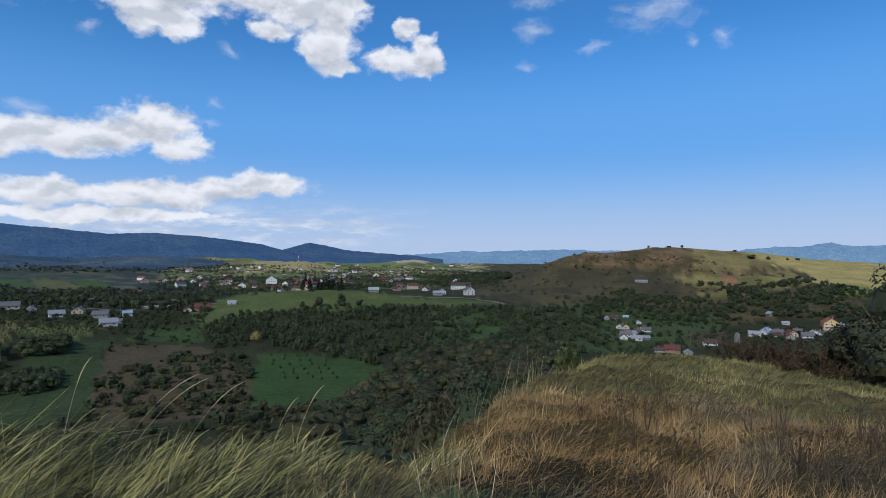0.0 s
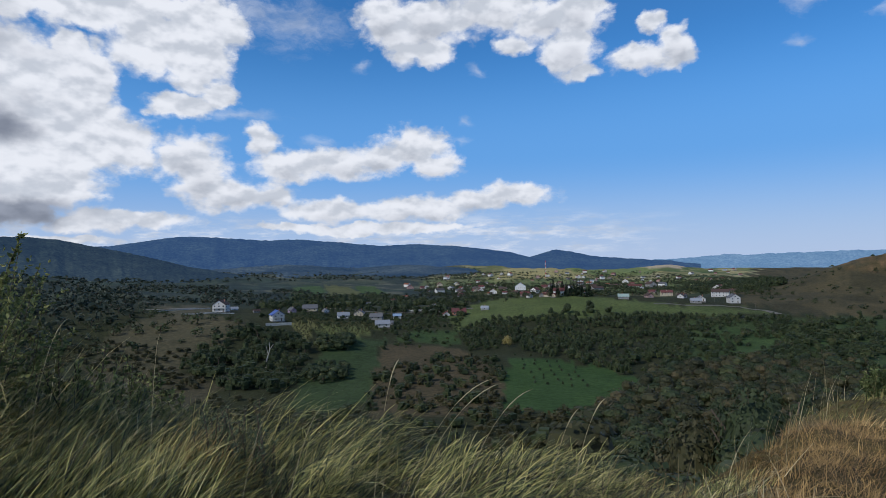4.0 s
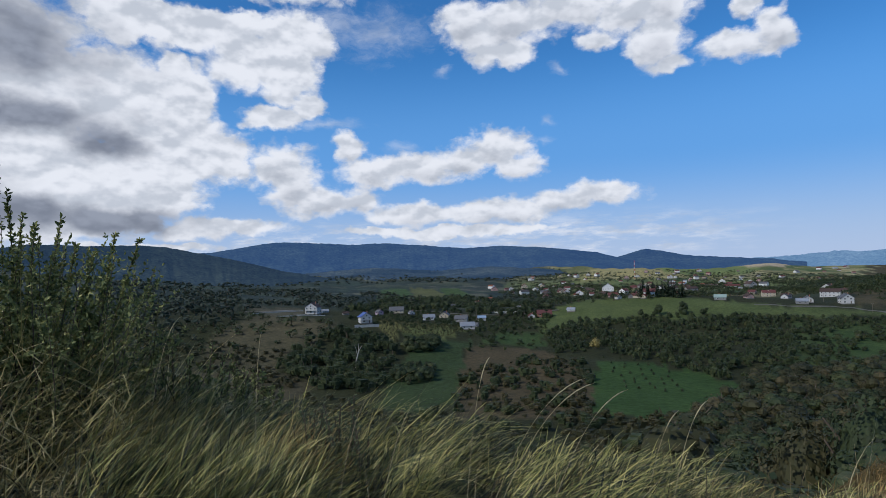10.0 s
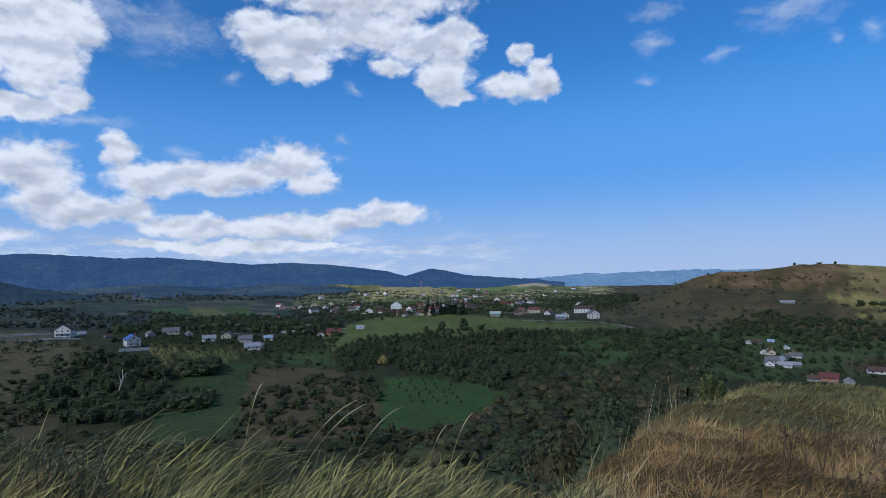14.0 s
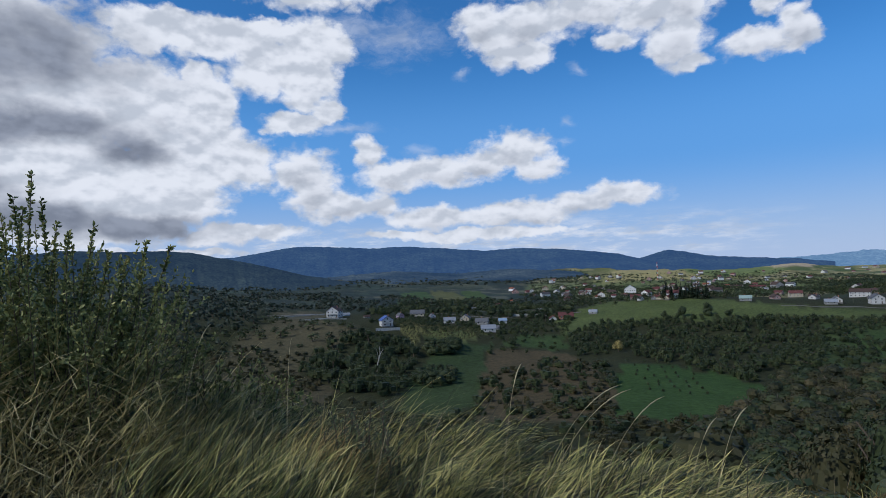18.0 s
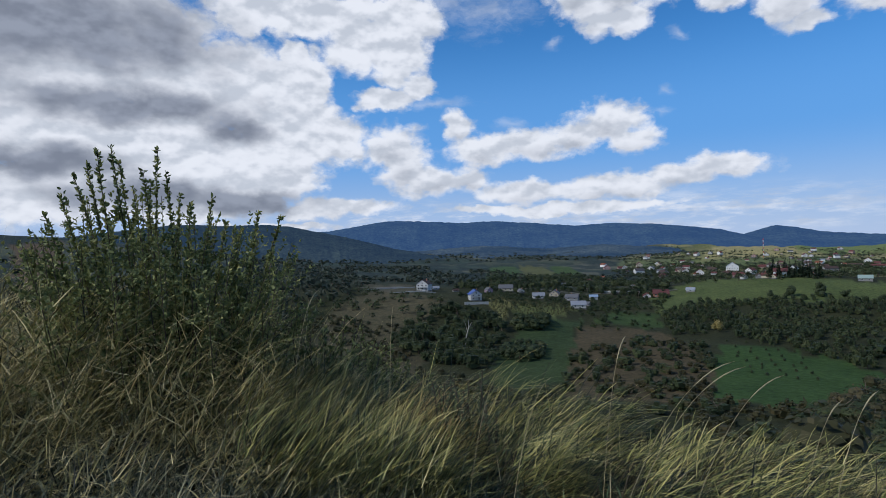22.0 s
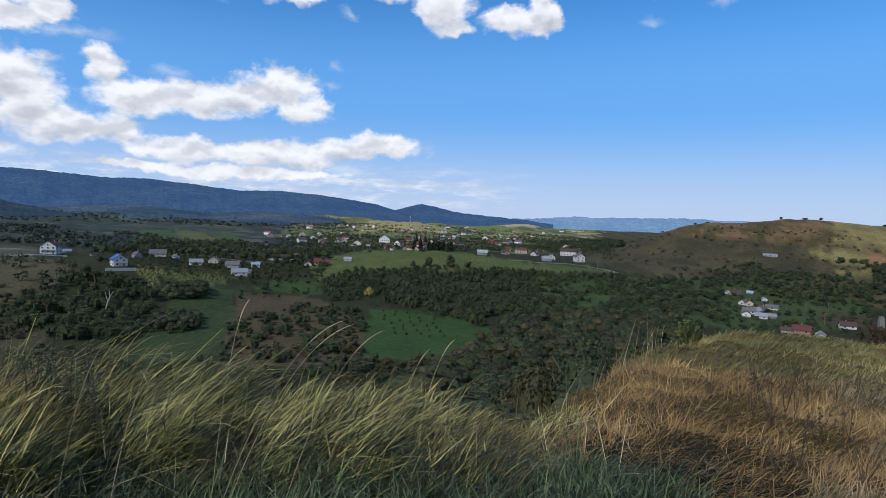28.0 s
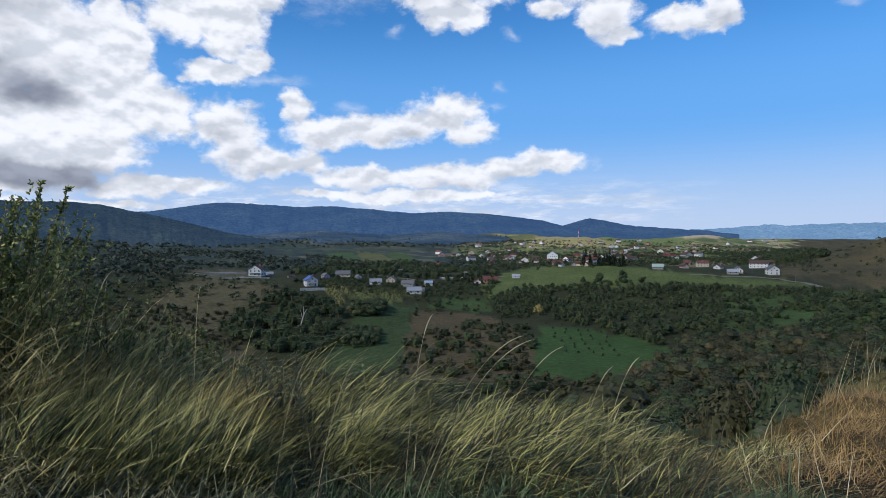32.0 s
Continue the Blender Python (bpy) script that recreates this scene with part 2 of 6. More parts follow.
def noise_node(t, scale, detail=4, rough=0.6, coords="Object"):
    c = t.nodes.new("ShaderNodeTexCoord")
    n = t.nodes.new("ShaderNodeTexNoise")
    n.inputs["Scale"].default_value, n.inputs["Detail"].default_value, n.inputs["Roughness"].default_value = scale, detail, rough
    t.links.new(c.outputs[coords], n.inputs["Vector"])
    return n.outputs["Fac"]


def ramp(t, fac, stops):
    r = t.nodes.new("ShaderNodeValToRGB")
    el_ = r.color_ramp.elements
    while len(el_) < len(stops):
        el_.new(0.5)
    for e, (p, c) in zip(el_, stops):
        e.position, e.color = p, (*c, 1)
    t.links.new(fac, r.inputs[0])
    return r.outputs[0]


def mix(t, fac, a, b, mode="MIX"):
    n = t.nodes.new("ShaderNodeMix")
    n.data_type, n.blend_type = "RGBA", mode
    for sock, v in ((n.inputs[0], fac), (n.inputs[6], a), (n.inputs[7], b)):
        if isinstance(v, (int, float)):
            sock.default_value = v
        elif isinstance(v, tuple):
            sock.default_value = (*v, 1)
        else:
            t.links.new(v, sock)
    return n.outputs[2]


def bumped(t, bsdf, fac, strength, distance):
    b = t.nodes.new("ShaderNodeBump")
    b.inputs["Strength"].default_value, b.inputs["Distance"].default_value = strength, distance
    t.links.new(fac, b.inputs["Height"])
    t.links.new(b.outputs[0], bsdf.inputs["Normal"])


def plain(name, a, b, scale=2.0, fine=18.0, rough=0.85, bump=0.3, depth=0.01, metal=0.0, spec=0.3):
    """A solid surface: two tones in stains, a finer grain, and relief."""
    m, t, s = material(name)
    stains, grain = noise_node(t, scale, 5), noise_node(t, fine, 4)
    info = t.nodes.new("ShaderNodeObjectInfo")
    col = ramp(t, stains, [(0.3, a), (0.7, b)])
    col = mix(t, 0.35, col, ramp(t, grain, [(0.3, tuple(v * 0.6 for v in a)), (0.7, tuple(min(1, v * 1.3) for v in b))]))
    var = t.nodes.new("ShaderNodeMapRange")
    var.inputs[3].default_value, var.inputs[4].default_value = 0.85, 1.1
    t.links.new(info.outputs["Random"], var.inputs[0])
    hsv = t.nodes.new("ShaderNodeHueSaturation")
    t.links.new(col, hsv.inputs["Color"])
    t.links.new(var.outputs[0], hsv.inputs["Value"])
    t.links.new(hsv.outputs[0], s.inputs["Base Color"])
    s.inputs["Roughness"].default_value, s.inputs["Metallic"].default_value = rough, metal
    s.inputs["Specular IOR Level"].default_value = spec
    bumped(t, s, grain, bump, depth)
    return m


def foliage(name, stops, patch=0.12, sheen=0.25, through_=0.25, tint=0.5, each=False):
    """Leaves or blades: each island its own tone, patches over many metres, light passing through."""
    m, t, s = material(name)
    geo = t.nodes.new("ShaderNodeNewGeometry")
    add = t.nodes.new("ShaderNodeMath")
    add.operation = "MULTIPLY_ADD"
    t.links.new(geo.outputs["Random Per Island"], add.inputs[0])
    add.inputs[1].default_value = 1 - tint
    scaled = t.nodes.new("ShaderNodeMath")
    scaled.operation = "MULTIPLY"
    if each:
        own = t.nodes.new("ShaderNodeAttribute")
        own.attribute_name = "tone"
        t.links.new(own.outputs["Fac"], scaled.inputs[0])
    else:
        wide = t.nodes.new("ShaderNodeMapRange")
        wide.inputs[1].default_value, wide.inputs[2].default_value = 0.32, 0.68
        t.links.new(noise_node(t, patch, 3), wide.inputs[0])
        t.links.new(wide.outputs[0], scaled.inputs[0])
    scaled.inputs[1].default_value = tint
    t.links.new(scaled.outputs[0], add.inputs[2])
    col = ramp(t, add.outputs[0], stops)
    t.links.new(col, s.inputs["Base Color"])
    s.inputs["Roughness"].default_value = 0.65
    s.inputs["Specular IOR Level"].default_value = sheen
    tr = t.nodes.new("ShaderNodeBsdfTranslucent")
    t.links.new(col, tr.inputs[0])
    mx = t.nodes.new("ShaderNodeMixShader")
    mx.inputs[0].default_value = through_
    t.links.new(s.outputs[0], mx.inputs[1])
    t.links.new(tr.outputs[0], mx.inputs[2])
    t.links.new(mx.outputs[0], t.nodes["Material Output"].inputs["Surface"])
    return m


def soil(name):
    """The ground: each vertex carries the colour of what grows there, with sun, shade and haze put in; grain and clumps
    on top.
    """
    m, t, s = material(name)
    at = t.nodes.new("ShaderNodeAttribute")
    at.attribute_name = "albedo"
    big, mid, fine_ = noise_node(t, 0.04, 5), noise_node(t, 0.45, 5, 0.7), noise_node(t, 6.0, 4, 0.7)
    col = mix(t, 0.55, at.outputs["Color"], ramp(t, big, [(0.3, (0.55, 0.60, 0.55)), (0.7, (1.3, 1.2, 1.1))]), "MULTIPLY")
    col = mix(t, 0.75, col, ramp(t, mid, [(0.32, (0.45, 0.5, 0.45)), (0.68, (1.45, 1.4, 1.35))]), "MULTIPLY")
    col = mix(t, 0.4, col, ramp(t, fine_, [(0.3, (0.5, 0.5, 0.5)), (0.7, (1.4, 1.4, 1.4))]), "MULTIPLY")
    t.links.new(col, s.inputs["Base Color"])
    s.inputs["Roughness"].default_value = 1.0
    s.inputs["Specular IOR Level"].default_value = 0.1
    bumped(t, s, mid, 0.6, 1.2)
    return m


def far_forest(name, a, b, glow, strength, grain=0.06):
    """Woods miles away; the blue shine of the air before them is put in as emission."""
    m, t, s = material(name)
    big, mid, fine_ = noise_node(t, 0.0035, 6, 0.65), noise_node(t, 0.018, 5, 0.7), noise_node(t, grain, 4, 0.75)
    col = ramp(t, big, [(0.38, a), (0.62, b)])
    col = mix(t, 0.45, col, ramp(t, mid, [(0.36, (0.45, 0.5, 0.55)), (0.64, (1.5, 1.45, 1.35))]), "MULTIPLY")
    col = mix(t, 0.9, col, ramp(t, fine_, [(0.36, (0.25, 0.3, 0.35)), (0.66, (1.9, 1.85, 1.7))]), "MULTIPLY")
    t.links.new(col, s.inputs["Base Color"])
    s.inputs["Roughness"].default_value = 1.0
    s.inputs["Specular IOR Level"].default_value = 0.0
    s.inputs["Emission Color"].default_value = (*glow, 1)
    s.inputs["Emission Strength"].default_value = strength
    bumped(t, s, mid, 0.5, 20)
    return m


M = {}
M["soil"] = soil("soil")
# ridges: blue air haze is put into their glow, stronger with distance
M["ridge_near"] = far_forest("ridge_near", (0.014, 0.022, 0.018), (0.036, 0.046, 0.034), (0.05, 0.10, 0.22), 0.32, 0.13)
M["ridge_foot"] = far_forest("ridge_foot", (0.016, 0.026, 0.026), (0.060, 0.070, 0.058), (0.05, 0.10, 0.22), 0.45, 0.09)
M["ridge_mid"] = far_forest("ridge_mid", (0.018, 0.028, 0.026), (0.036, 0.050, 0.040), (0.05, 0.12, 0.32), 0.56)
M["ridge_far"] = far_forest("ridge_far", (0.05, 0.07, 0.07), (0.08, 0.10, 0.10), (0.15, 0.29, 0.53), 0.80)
M["wood"] = foliage("wood_leaves", [(0.1, (0.020, 0.030, 0.013)), (0.5, (0.043, 0.060, 0.024)), (0.85, (0.076, 0.090, 0.034)), (1.0, (0.115, 0.100, 0.040))], 0.03, tint=0.6, each=True)
M["wood_brown"] = foliage("brown_leaves", [(0.1, (0.024, 0.028, 0.012)), (0.5, (0.058, 0.058, 0.024)), (0.9, (0.108, 0.084, 0.038)), (1.0, (0.16, 0.105, 0.048))], 0.05, tint=0.6, each=True)
M["wood_blue"] = foliage("moor_leaves", [(0.1, (0.016, 0.026, 0.018)), (0.5, (0.036, 0.050, 0.032)), (0.85, (0.062, 0.074, 0.046)), (1.0, (0.10, 0.095, 0.055))], 0.03, tint=0.6, each=True)
M["wood_far"] = foliage("far_leaves", [(0.1, (0.028, 0.040, 0.020)), (0.5, (0.050, 0.066, 0.030)), (1.0, (0.10, 0.105, 0.048))], 0.03, tint=0.6, each=True)
M["bark"] = plain("bark", (0.07, 0.055, 0.04), (0.14, 0.11, 0.08), 3, 30, 0.95, 0.6, 0.02)


# ---- the land ----
def smooth(v, a=0.0, b=1.0):
    k = np.clip((v - a) / (b - a), 0, 1)
    return k * k * (3 - 2 * k)


def band(v, a, b, soft):
    return smooth(v, a - soft, a + soft) * (1 - smooth(v, b - soft, b + soft))


def fbm(x, y, scale, octaves=4, seed=0):
    """Cheap rolling relief from crossed waves, about -1 to 1."""
    rng = np.random.RandomState(seed + 7)
    total, amp, norm = 0.0, 1.0, 0.0
    for o in range(octaves):
        for _ in range(3):
            th, ph = rng.uniform(0, 2 * np.pi, 2)
            k = 2 * np.pi / scale * rng.uniform(0.8, 1.25)
            total = total + amp * np.sin(k * (np.cos(th) * x + np.sin(th) * y) + ph + 1.3 * np.sin(k * 0.6 * (np.sin(th) * x - np.cos(th) * y)))
        norm += amp * 1.8
        amp, scale = amp * 0.55, scale * 0.47
    return total / norm


EDGE_AZ = (-180, -110, -80, -60, -30, -8, -4, 0, 4, 8, 11, 15, 22, 32, 45, 80, 180)
EDGE_R = (60, 30, 8, 5.6, 4.7, 4.5, 4.8, 5.9, 7.9, 11.8, 16.2, 21.5, 25.0, 27.0, 29.0, 60, 60)
PLAIN_AZ = (-180, -80, -60, -44, -36, -25, 0, 15, 28, 40, 180)
PLAIN_Z = (-20, -14, -19, -21, -25, -30, -33, -35, -28, -24, -20)


def lump(x, y, a, r, across, along, h):
    """A rounded hill at azimuth a and distance r, across and along the line of sight."""
    s, c = math.sin(radians(a)), math.cos(radians(a))
    u, v = (x * c - y * s) / across, (x * s + y * c - r) / along
    return h * np.exp(-(u * u + v * v) / 2)


def relief(x, y):
    """The lie of the land before it is spread out."""
    x, y = np.asarray(x, float), np.asarray(y, float)
    r, a = np.hypot(x, y), np.degrees(np.arctan2(x, y))
    e = np.interp(a, EDGE_AZ, EDGE_R)
    near = -2.35 * (np.minimum(r, e) / 24.0) ** 1.35 + 0.55 * smooth(-a, 38, 80) * smooth(r, 0.5, 5.0)
    near = near - 0.22 * smooth(r / e, 0.6, 1.0) * band(a, -6, 14, 3) - 0.45 * smooth(a, 25, 36) * smooth(r, 6, 24)
    d = np.maximum(r - e, 0)
    d = d * d / (d + 2.5)
    floor = -32.0 - 6.0 * smooth(a, 8, 18)
    z = near + (floor - near) * (1 - np.exp(-d / 42.0))
    side = smooth(a, 2, 14)
    rise = (1 - side) * smooth(r, 165, 320) + side * smooth(r, 330, 460)
    z = z + (np.interp(a, PLAIN_AZ, PLAIN_Z) - floor) * rise
    z = z + lump(x, y, -8, 390, 75, 55, 12.5) + lump(x, y, -19, 370, 40, 40, 2.0)
    z = z + lump(x, y, -40.5, 262, 30, 36, 4.0)
    z = z + lump(x, y, 18.5, 640, 92, 140, 38) + lump(x, y, 12.0, 570, 30, 70, 11) + lump(x, y, 28.5, 720, 95, 120, 12) + lump(x, y, 40, 720, 90, 160, 14)
    z = z + lump(x, y, -82, 700, 210, 160, 42)
    z = z + lump(x, y, -15.5, 1500, 90, 130, 14) + lump(x, y, -10, 1700, 150, 160, 9)
    z = z + lump(x, y, -20.5, 2400, 150, 200, 25) + lump(x, y, -27, 2500, 160, 220, 16) + lump(x, y, -3.2, 2350, 80, 160, 28) + lump(x, y, -34, 2300, 180, 200, 12)
    z = z + np.abs(fbm(x, y, 420, 4, 61)) * 11.0 * smooth(r, 650, 1100) * (1 - smooth(r, 2300, 3000)) * smooth(-a, -4, 3)
    far = smooth(r, 40, 300)
    z = z - np.abs(fbm(x, y, 95, 4, 31)) * 2.2 * smooth(a, 6, 12) * smooth(r, 400, 480) * (1 - smooth(r, 650, 900))
    z = z + fbm(x, y, 120, 4, 1) * 1.3 * far + fbm(x, y, 900, 3, 2) * 5.0 * smooth(r, 700, 1800)
    z = z + (fbm(x, y, 5.0, 3, 3) * 0.12 + np.abs(fbm(x, y, 2.6, 2, 4)) * 0.16) * smooth(r, 2.5, 7) * (1 - smooth(r, 60, 160))
    return z - 14.0 * smooth(r, 2600, 4800)


EYE = Vector((-0.15, 0.0, 1.55))
# beyond the spur the land is spread outwards, so that houses and trees have their true size
REACH = np.geomspace(0.01, 6000, 3000)
SPREAD = REACH * np.interp(np.log(REACH), np.log([30, 140, 1200, 2600, 5000]), [1.0, 1.55, 1.55, 1.25, 1.0])


def gathered(x, y):
    """From a place on the land back to the plan before spreading, and the factor between them."""
    x, y = np.asarray(x, float), np.asarray(y, float)
    r = np.maximum(np.hypot(x - EYE.x, y - EYE.y), 1e-3)
    k = r / np.interp(r, SPREAD, REACH)
    return EYE.x + (x - EYE.x) / k, EYE.y + (y - EYE.y) / k, k


def spread(x, y):
    r = np.maximum(np.hypot(x - EYE.x, y - EYE.y), 1e-3)
    k = np.interp(r, REACH, SPREAD) / r
    return EYE.x + (x - EYE.x) * k, EYE.y + (y - EYE.y) * k, k


def height(x, y):
    u, v, k = gathered(x, y)
    return EYE.z + k * (relief(u, v) - EYE.z)


def spot(az, el, start=40.0):
    """Where the line of sight at that azimuth and height meets the land."""
    way = compass(az, el)
    d = np.arange(start * 1.4, 4800, 1.0)
    p = np.outer(d, way) + np.array(EYE)
    under = p[:, 2] < height(p[:, 0], p[:, 1])
    i = int(np.argmax(under)) if under.any() else len(d) - 1
    x, y = p[i, 0], p[i, 1]
    return Vector((x, y, float(height(x, y))))


def on_land(az, r):
    x, y = r * math.sin(radians(az)), r * math.cos(radians(az))
    return Vector((x, y, float(height(x, y))))


def sheet_mesh(name, verts, faces, mat):
    me = bpy.data.meshes.new(name)
    me.vertices.add(len(verts))
    me.vertices.foreach_set("co", np.asarray(verts, np.float32).ravel())
    faces = np.asarray(faces, np.int32)
    n, k = faces.shape
    me.loops.add(n * k)
    me.loops.foreach_set("vertex_index", faces.ravel())
    me.polygons.add(n)
    me.polygons.foreach_set("loop_start", np.arange(0, n * k, k, dtype=np.int32))
    me.polygons.foreach_set("loop_total", np.full(n, k, np.int32))
    me.materials.append(mat)
    me.update(calc_edges=True)
    return me


def grid_faces(rows, cols, wrap=False):
    i, j = np.meshgrid(np.arange(rows - 1), np.arange(cols if wrap else cols - 1), indexing="ij")
    i, j = i.ravel(), j.ravel()
    k = (j + 1) % cols
    return np.stack([i * cols + j, i * cols + k, (i + 1) * cols + k, (i + 1) * cols + j], 1)


# what grows where, as base colours that also hold painted sun, shade and haze
def blend(col, mask, c):
    m = np.clip(mask, 0, 1)[:, None]
    return col * (1 - m) + np.array(c) * m


def inside(poly, a, e):
    """Which directions (azimuth, height) fall into a patch's outline."""
    hit = np.zeros(len(a), bool)
    for (a0, e0), (a1, e1) in zip(poly, poly[1:] + poly[:1]):
        cross = (e0 > e) != (e1 > e)
        hit ^= cross & (a < (a1 - a0) * (e - e0) / (e1 - e0 + 1e-9) + a0)
    return hit


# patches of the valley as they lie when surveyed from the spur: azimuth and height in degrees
PATCHES = []
# hill: shaded flank darker, sunlit crown and right side paler, put into tones
PATCHES += [
    ("hill grass", (0.066, 0.060, 0.034), [(2.5, -3.47), (3.6, -1.31), (6.5, 1.5), (9.5, 3), (12.1, 4), (19.1, 4), (26.0, 4), (38.5, 4), (38.5, -2.36), (36.5, -4.52), (31.8, -4.78), (25.5, -5.80), (19.1, -5.06), (11.5, -4.72), (6.3, -4.26)]),
    ("hill crown", (0.150, 0.100, 0.056), [(11.0, -0.9), (12.4, 4), (19.1, 4), (24.6, 4), (25.8, -0.30), (28.0, -1.40), (27.1, -1.91), (25.6, -1.77), (20.5, -1.33), (17.6, -0.74)]),
    ("hill green", (0.185, 0.165, 0.066), [(21.5, -1.32), (25.6, -1.67), (30.2, -1.37), (31.8, -2.04), (27.3, -3.09), (25.6, -3.62), (23.3, -2.69)]),
    ("ploughed", (0.27, 0.15, 0.08), [(25.0, -1.68), (26.0, -1.57), (26.1, -2.44), (25.0, -2.56)]),
]
PATCHES += [
    ("hill top", (0.205, 0.168, 0.072), [(22.5, 0.3), (24.0, 4), (38.5, 4), (38.5, -1.0), (30.0, -1.2), (27.3, -0.9), (25.2, -1.6), (23.6, -1.3)]),
    ("stubble", (0.42, 0.34, 0.135), [(26.8, 0.40), (27.6, 4), (38.6, 4), (38.5, -2.6), (34.1, -2.34), (32.2, -2.0), (31.2, -1.25), (28.6, -0.44)]),
    ("stubble edge", (0.14, 0.20, 0.05), [(32.4, -2.30), (36.5, -2.45), (36.5, -3.23), (33.0, -2.92)]),
    ("dome meadow", (0.088, 0.112, 0.040), [(-23.0, -4.45), (-18.7, -3.28), (-13.4, -2.91), (-8.3, -3.15), (-1.2, -3.79), (4.0, -4.15), (5.2, -4.40), (1.0, -4.73), (-10.9, -4.91), (-18.7, -5.30), (-22.0, -6.22)]),
]
PATCHES += [
    ("orchard", (0.042, 0.078, 0.024), [(-17.6, -8.73), (-11.8, -8.87), (-9.2, -9.59), (-4.6, -10.60), (-6.3, -11.91), (-9.1, -13.73), (-18.0, -13.70)]),
    ("slope meadow", (0.040, 0.062, 0.025), [(-34.9, -6.40), (-28.9, -6.86), (-29.8, -9.88), (-30.7, -12.45), (-33.6, -13.29), (-38.2, -12.84), (-37.2, -10.52), (-35.6, -8.52)]),
    ("far meadow", (0.050, 0.080, 0.028), [(-26.8, -6.14), (-22.0, -6.22), (-21.5, -7.39), (-24.7, -7.50), (-27.4, -6.92)]),
    ("brown slope", (0.082, 0.066, 0.038), [(-28.9, -7.38), (-23.8, -7.65), (-20.0, -8.59), (-17.5, -11.23), (-18.4, -13.90), (-30.0, -14.18), (-30.7, -12.45), (-29.7, -9.36)]),
    ("maize a", (0.19, 0.18, 0.07), [(-37.8, -4.54), (-35.7, -4.61), (-35.9, -6.80), (-36.8, -6.45)]),
    ("maize b", (0.13, 0.145, 0.055), [(-35.4, -4.93), (-30.1, -5.42), (-29.6, -6.17), (-32.7, -6.60), (-35.6, -5.98)]),
]
PATCHES += [
    ("back field a", (0.060, 0.100, 0.040), [(-37.5, -1.77), (-34.9, -1.73), (-34.4, -2.91), (-37.5, -2.82)]),
    ("back field b", (0.110, 0.115, 0.052), [(-34.7, -1.73), (-32.1, -1.84), (-31.0, -2.89), (-34.2, -2.97)]),
    ("back field c", (0.062, 0.098, 0.036), [(-31.9, -1.80), (-30.0, -1.84), (-28.1, -2.90), (-30.6, -3.06)]),
    ("left slope a", (0.082, 0.074, 0.044), [(-52.1, -5.05), (-49.1, -3.78), (-44.9, -4.00), (-40.8, -5.11), (-43.5, -6.53), (-46.4, -7.92), (-48.4, -10.12), (-51.8, -9.23), (-53.6, -7.20)]),
    ("left slope b", (0.070, 0.062, 0.038), [(-54.1, -7.59), (-51.3, -9.51), (-46.5, -9.39), (-43.8, -10.49), (-46.0, -12.51), (-53.4, -12.23)]),
    ("terrace", (0.085, 0.08, 0.055), [(-49.5, -2.99), (-44.6, -3.24), (-44.6, -4.05), (-48.1, -3.69)]),
    ("valley floor", (0.052, 0.076, 0.030), [(-1.0, -5.2), (14.0, -4.5), (24.0, -4.6), (26, -7.5), (14.6, -8.8), (6.0, -9.0), (-2.0, -8.8)]),
]
PATCHES += [
    ("valley meadow", (0.052, 0.086, 0.030), [(3.1, -6.19), (9.0, -5.81), (10.6, -6.60), (8.2, -7.76), (5.1, -8.40), (2.2, -7.64)]),
    ("valley clearing", (0.050, 0.082, 0.029), [(0.9, -5.89), (7.3, -5.58), (9.4, -7.13), (6.2, -8.76), (0.9, -7.75)]),
    # sunlit fields of the plain: the sunshine is put in as paler tones
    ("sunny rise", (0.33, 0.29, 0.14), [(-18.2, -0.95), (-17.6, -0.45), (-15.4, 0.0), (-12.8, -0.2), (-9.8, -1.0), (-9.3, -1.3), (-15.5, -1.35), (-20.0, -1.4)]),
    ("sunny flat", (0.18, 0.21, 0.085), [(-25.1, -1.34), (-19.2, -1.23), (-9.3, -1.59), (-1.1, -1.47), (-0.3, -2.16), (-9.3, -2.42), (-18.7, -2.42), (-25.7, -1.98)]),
    ("scar field", (0.12, 0.105, 0.085), [(-34.0, 0.1), (-32.6, 0.42), (-29.2, 0.30), (-28.4, 0.05), (-31.0, -0.22), (-33.6, -0.2)]),
]
PATCHES += [
    ("pale field", (0.46, 0.37, 0.27), [(-5.6, -0.03), (-4.1, 0.38), (-0.2, 0.16), (2.8, -0.25), (-1.7, -0.50), (-5.2, -0.45)]),
    ("pale field", (0.42, 0.36, 0.23), [(-25.1, 0.28), (-21.3, 0.9), (-14.9, 0.60), (-15.2, 0.10), (-18.6, 0.16), (-21.0, 0.30), (-24.0, 0.14)]),
    ("green field", (0.17, 0.21, 0.08), [(-13.3, 0.06), (-7.3, -0.16), (-3.4, -0.64), (-4.4, -1.23), (-10.3, -0.95)]),
    ("village plot", (0.075, 0.058, 0.036), [(22.1, -6.79), (25.5, -6.43), (26.0, -7.22), (22.8, -7.74)]),
    ("village grass", (0.042, 0.056, 0.024), [(17.6, -8.00), (20.0, -7.59), (20.5, -8.16), (18.1, -8.78)]),
    ("left hill", (0.120, 0.088, 0.058), [(-77.6, 1.33), (-74.3, 1.67), (-74.2, -1.72), (-77.5, -2.15)]),
]


def survey(x, y):
    r = np.hypot(x - EYE.x, y)
    return r, np.degrees(np.arctan2(x - EYE.x, y)), np.degrees(np.arctan2(relief(x, y) - EYE.z, r))


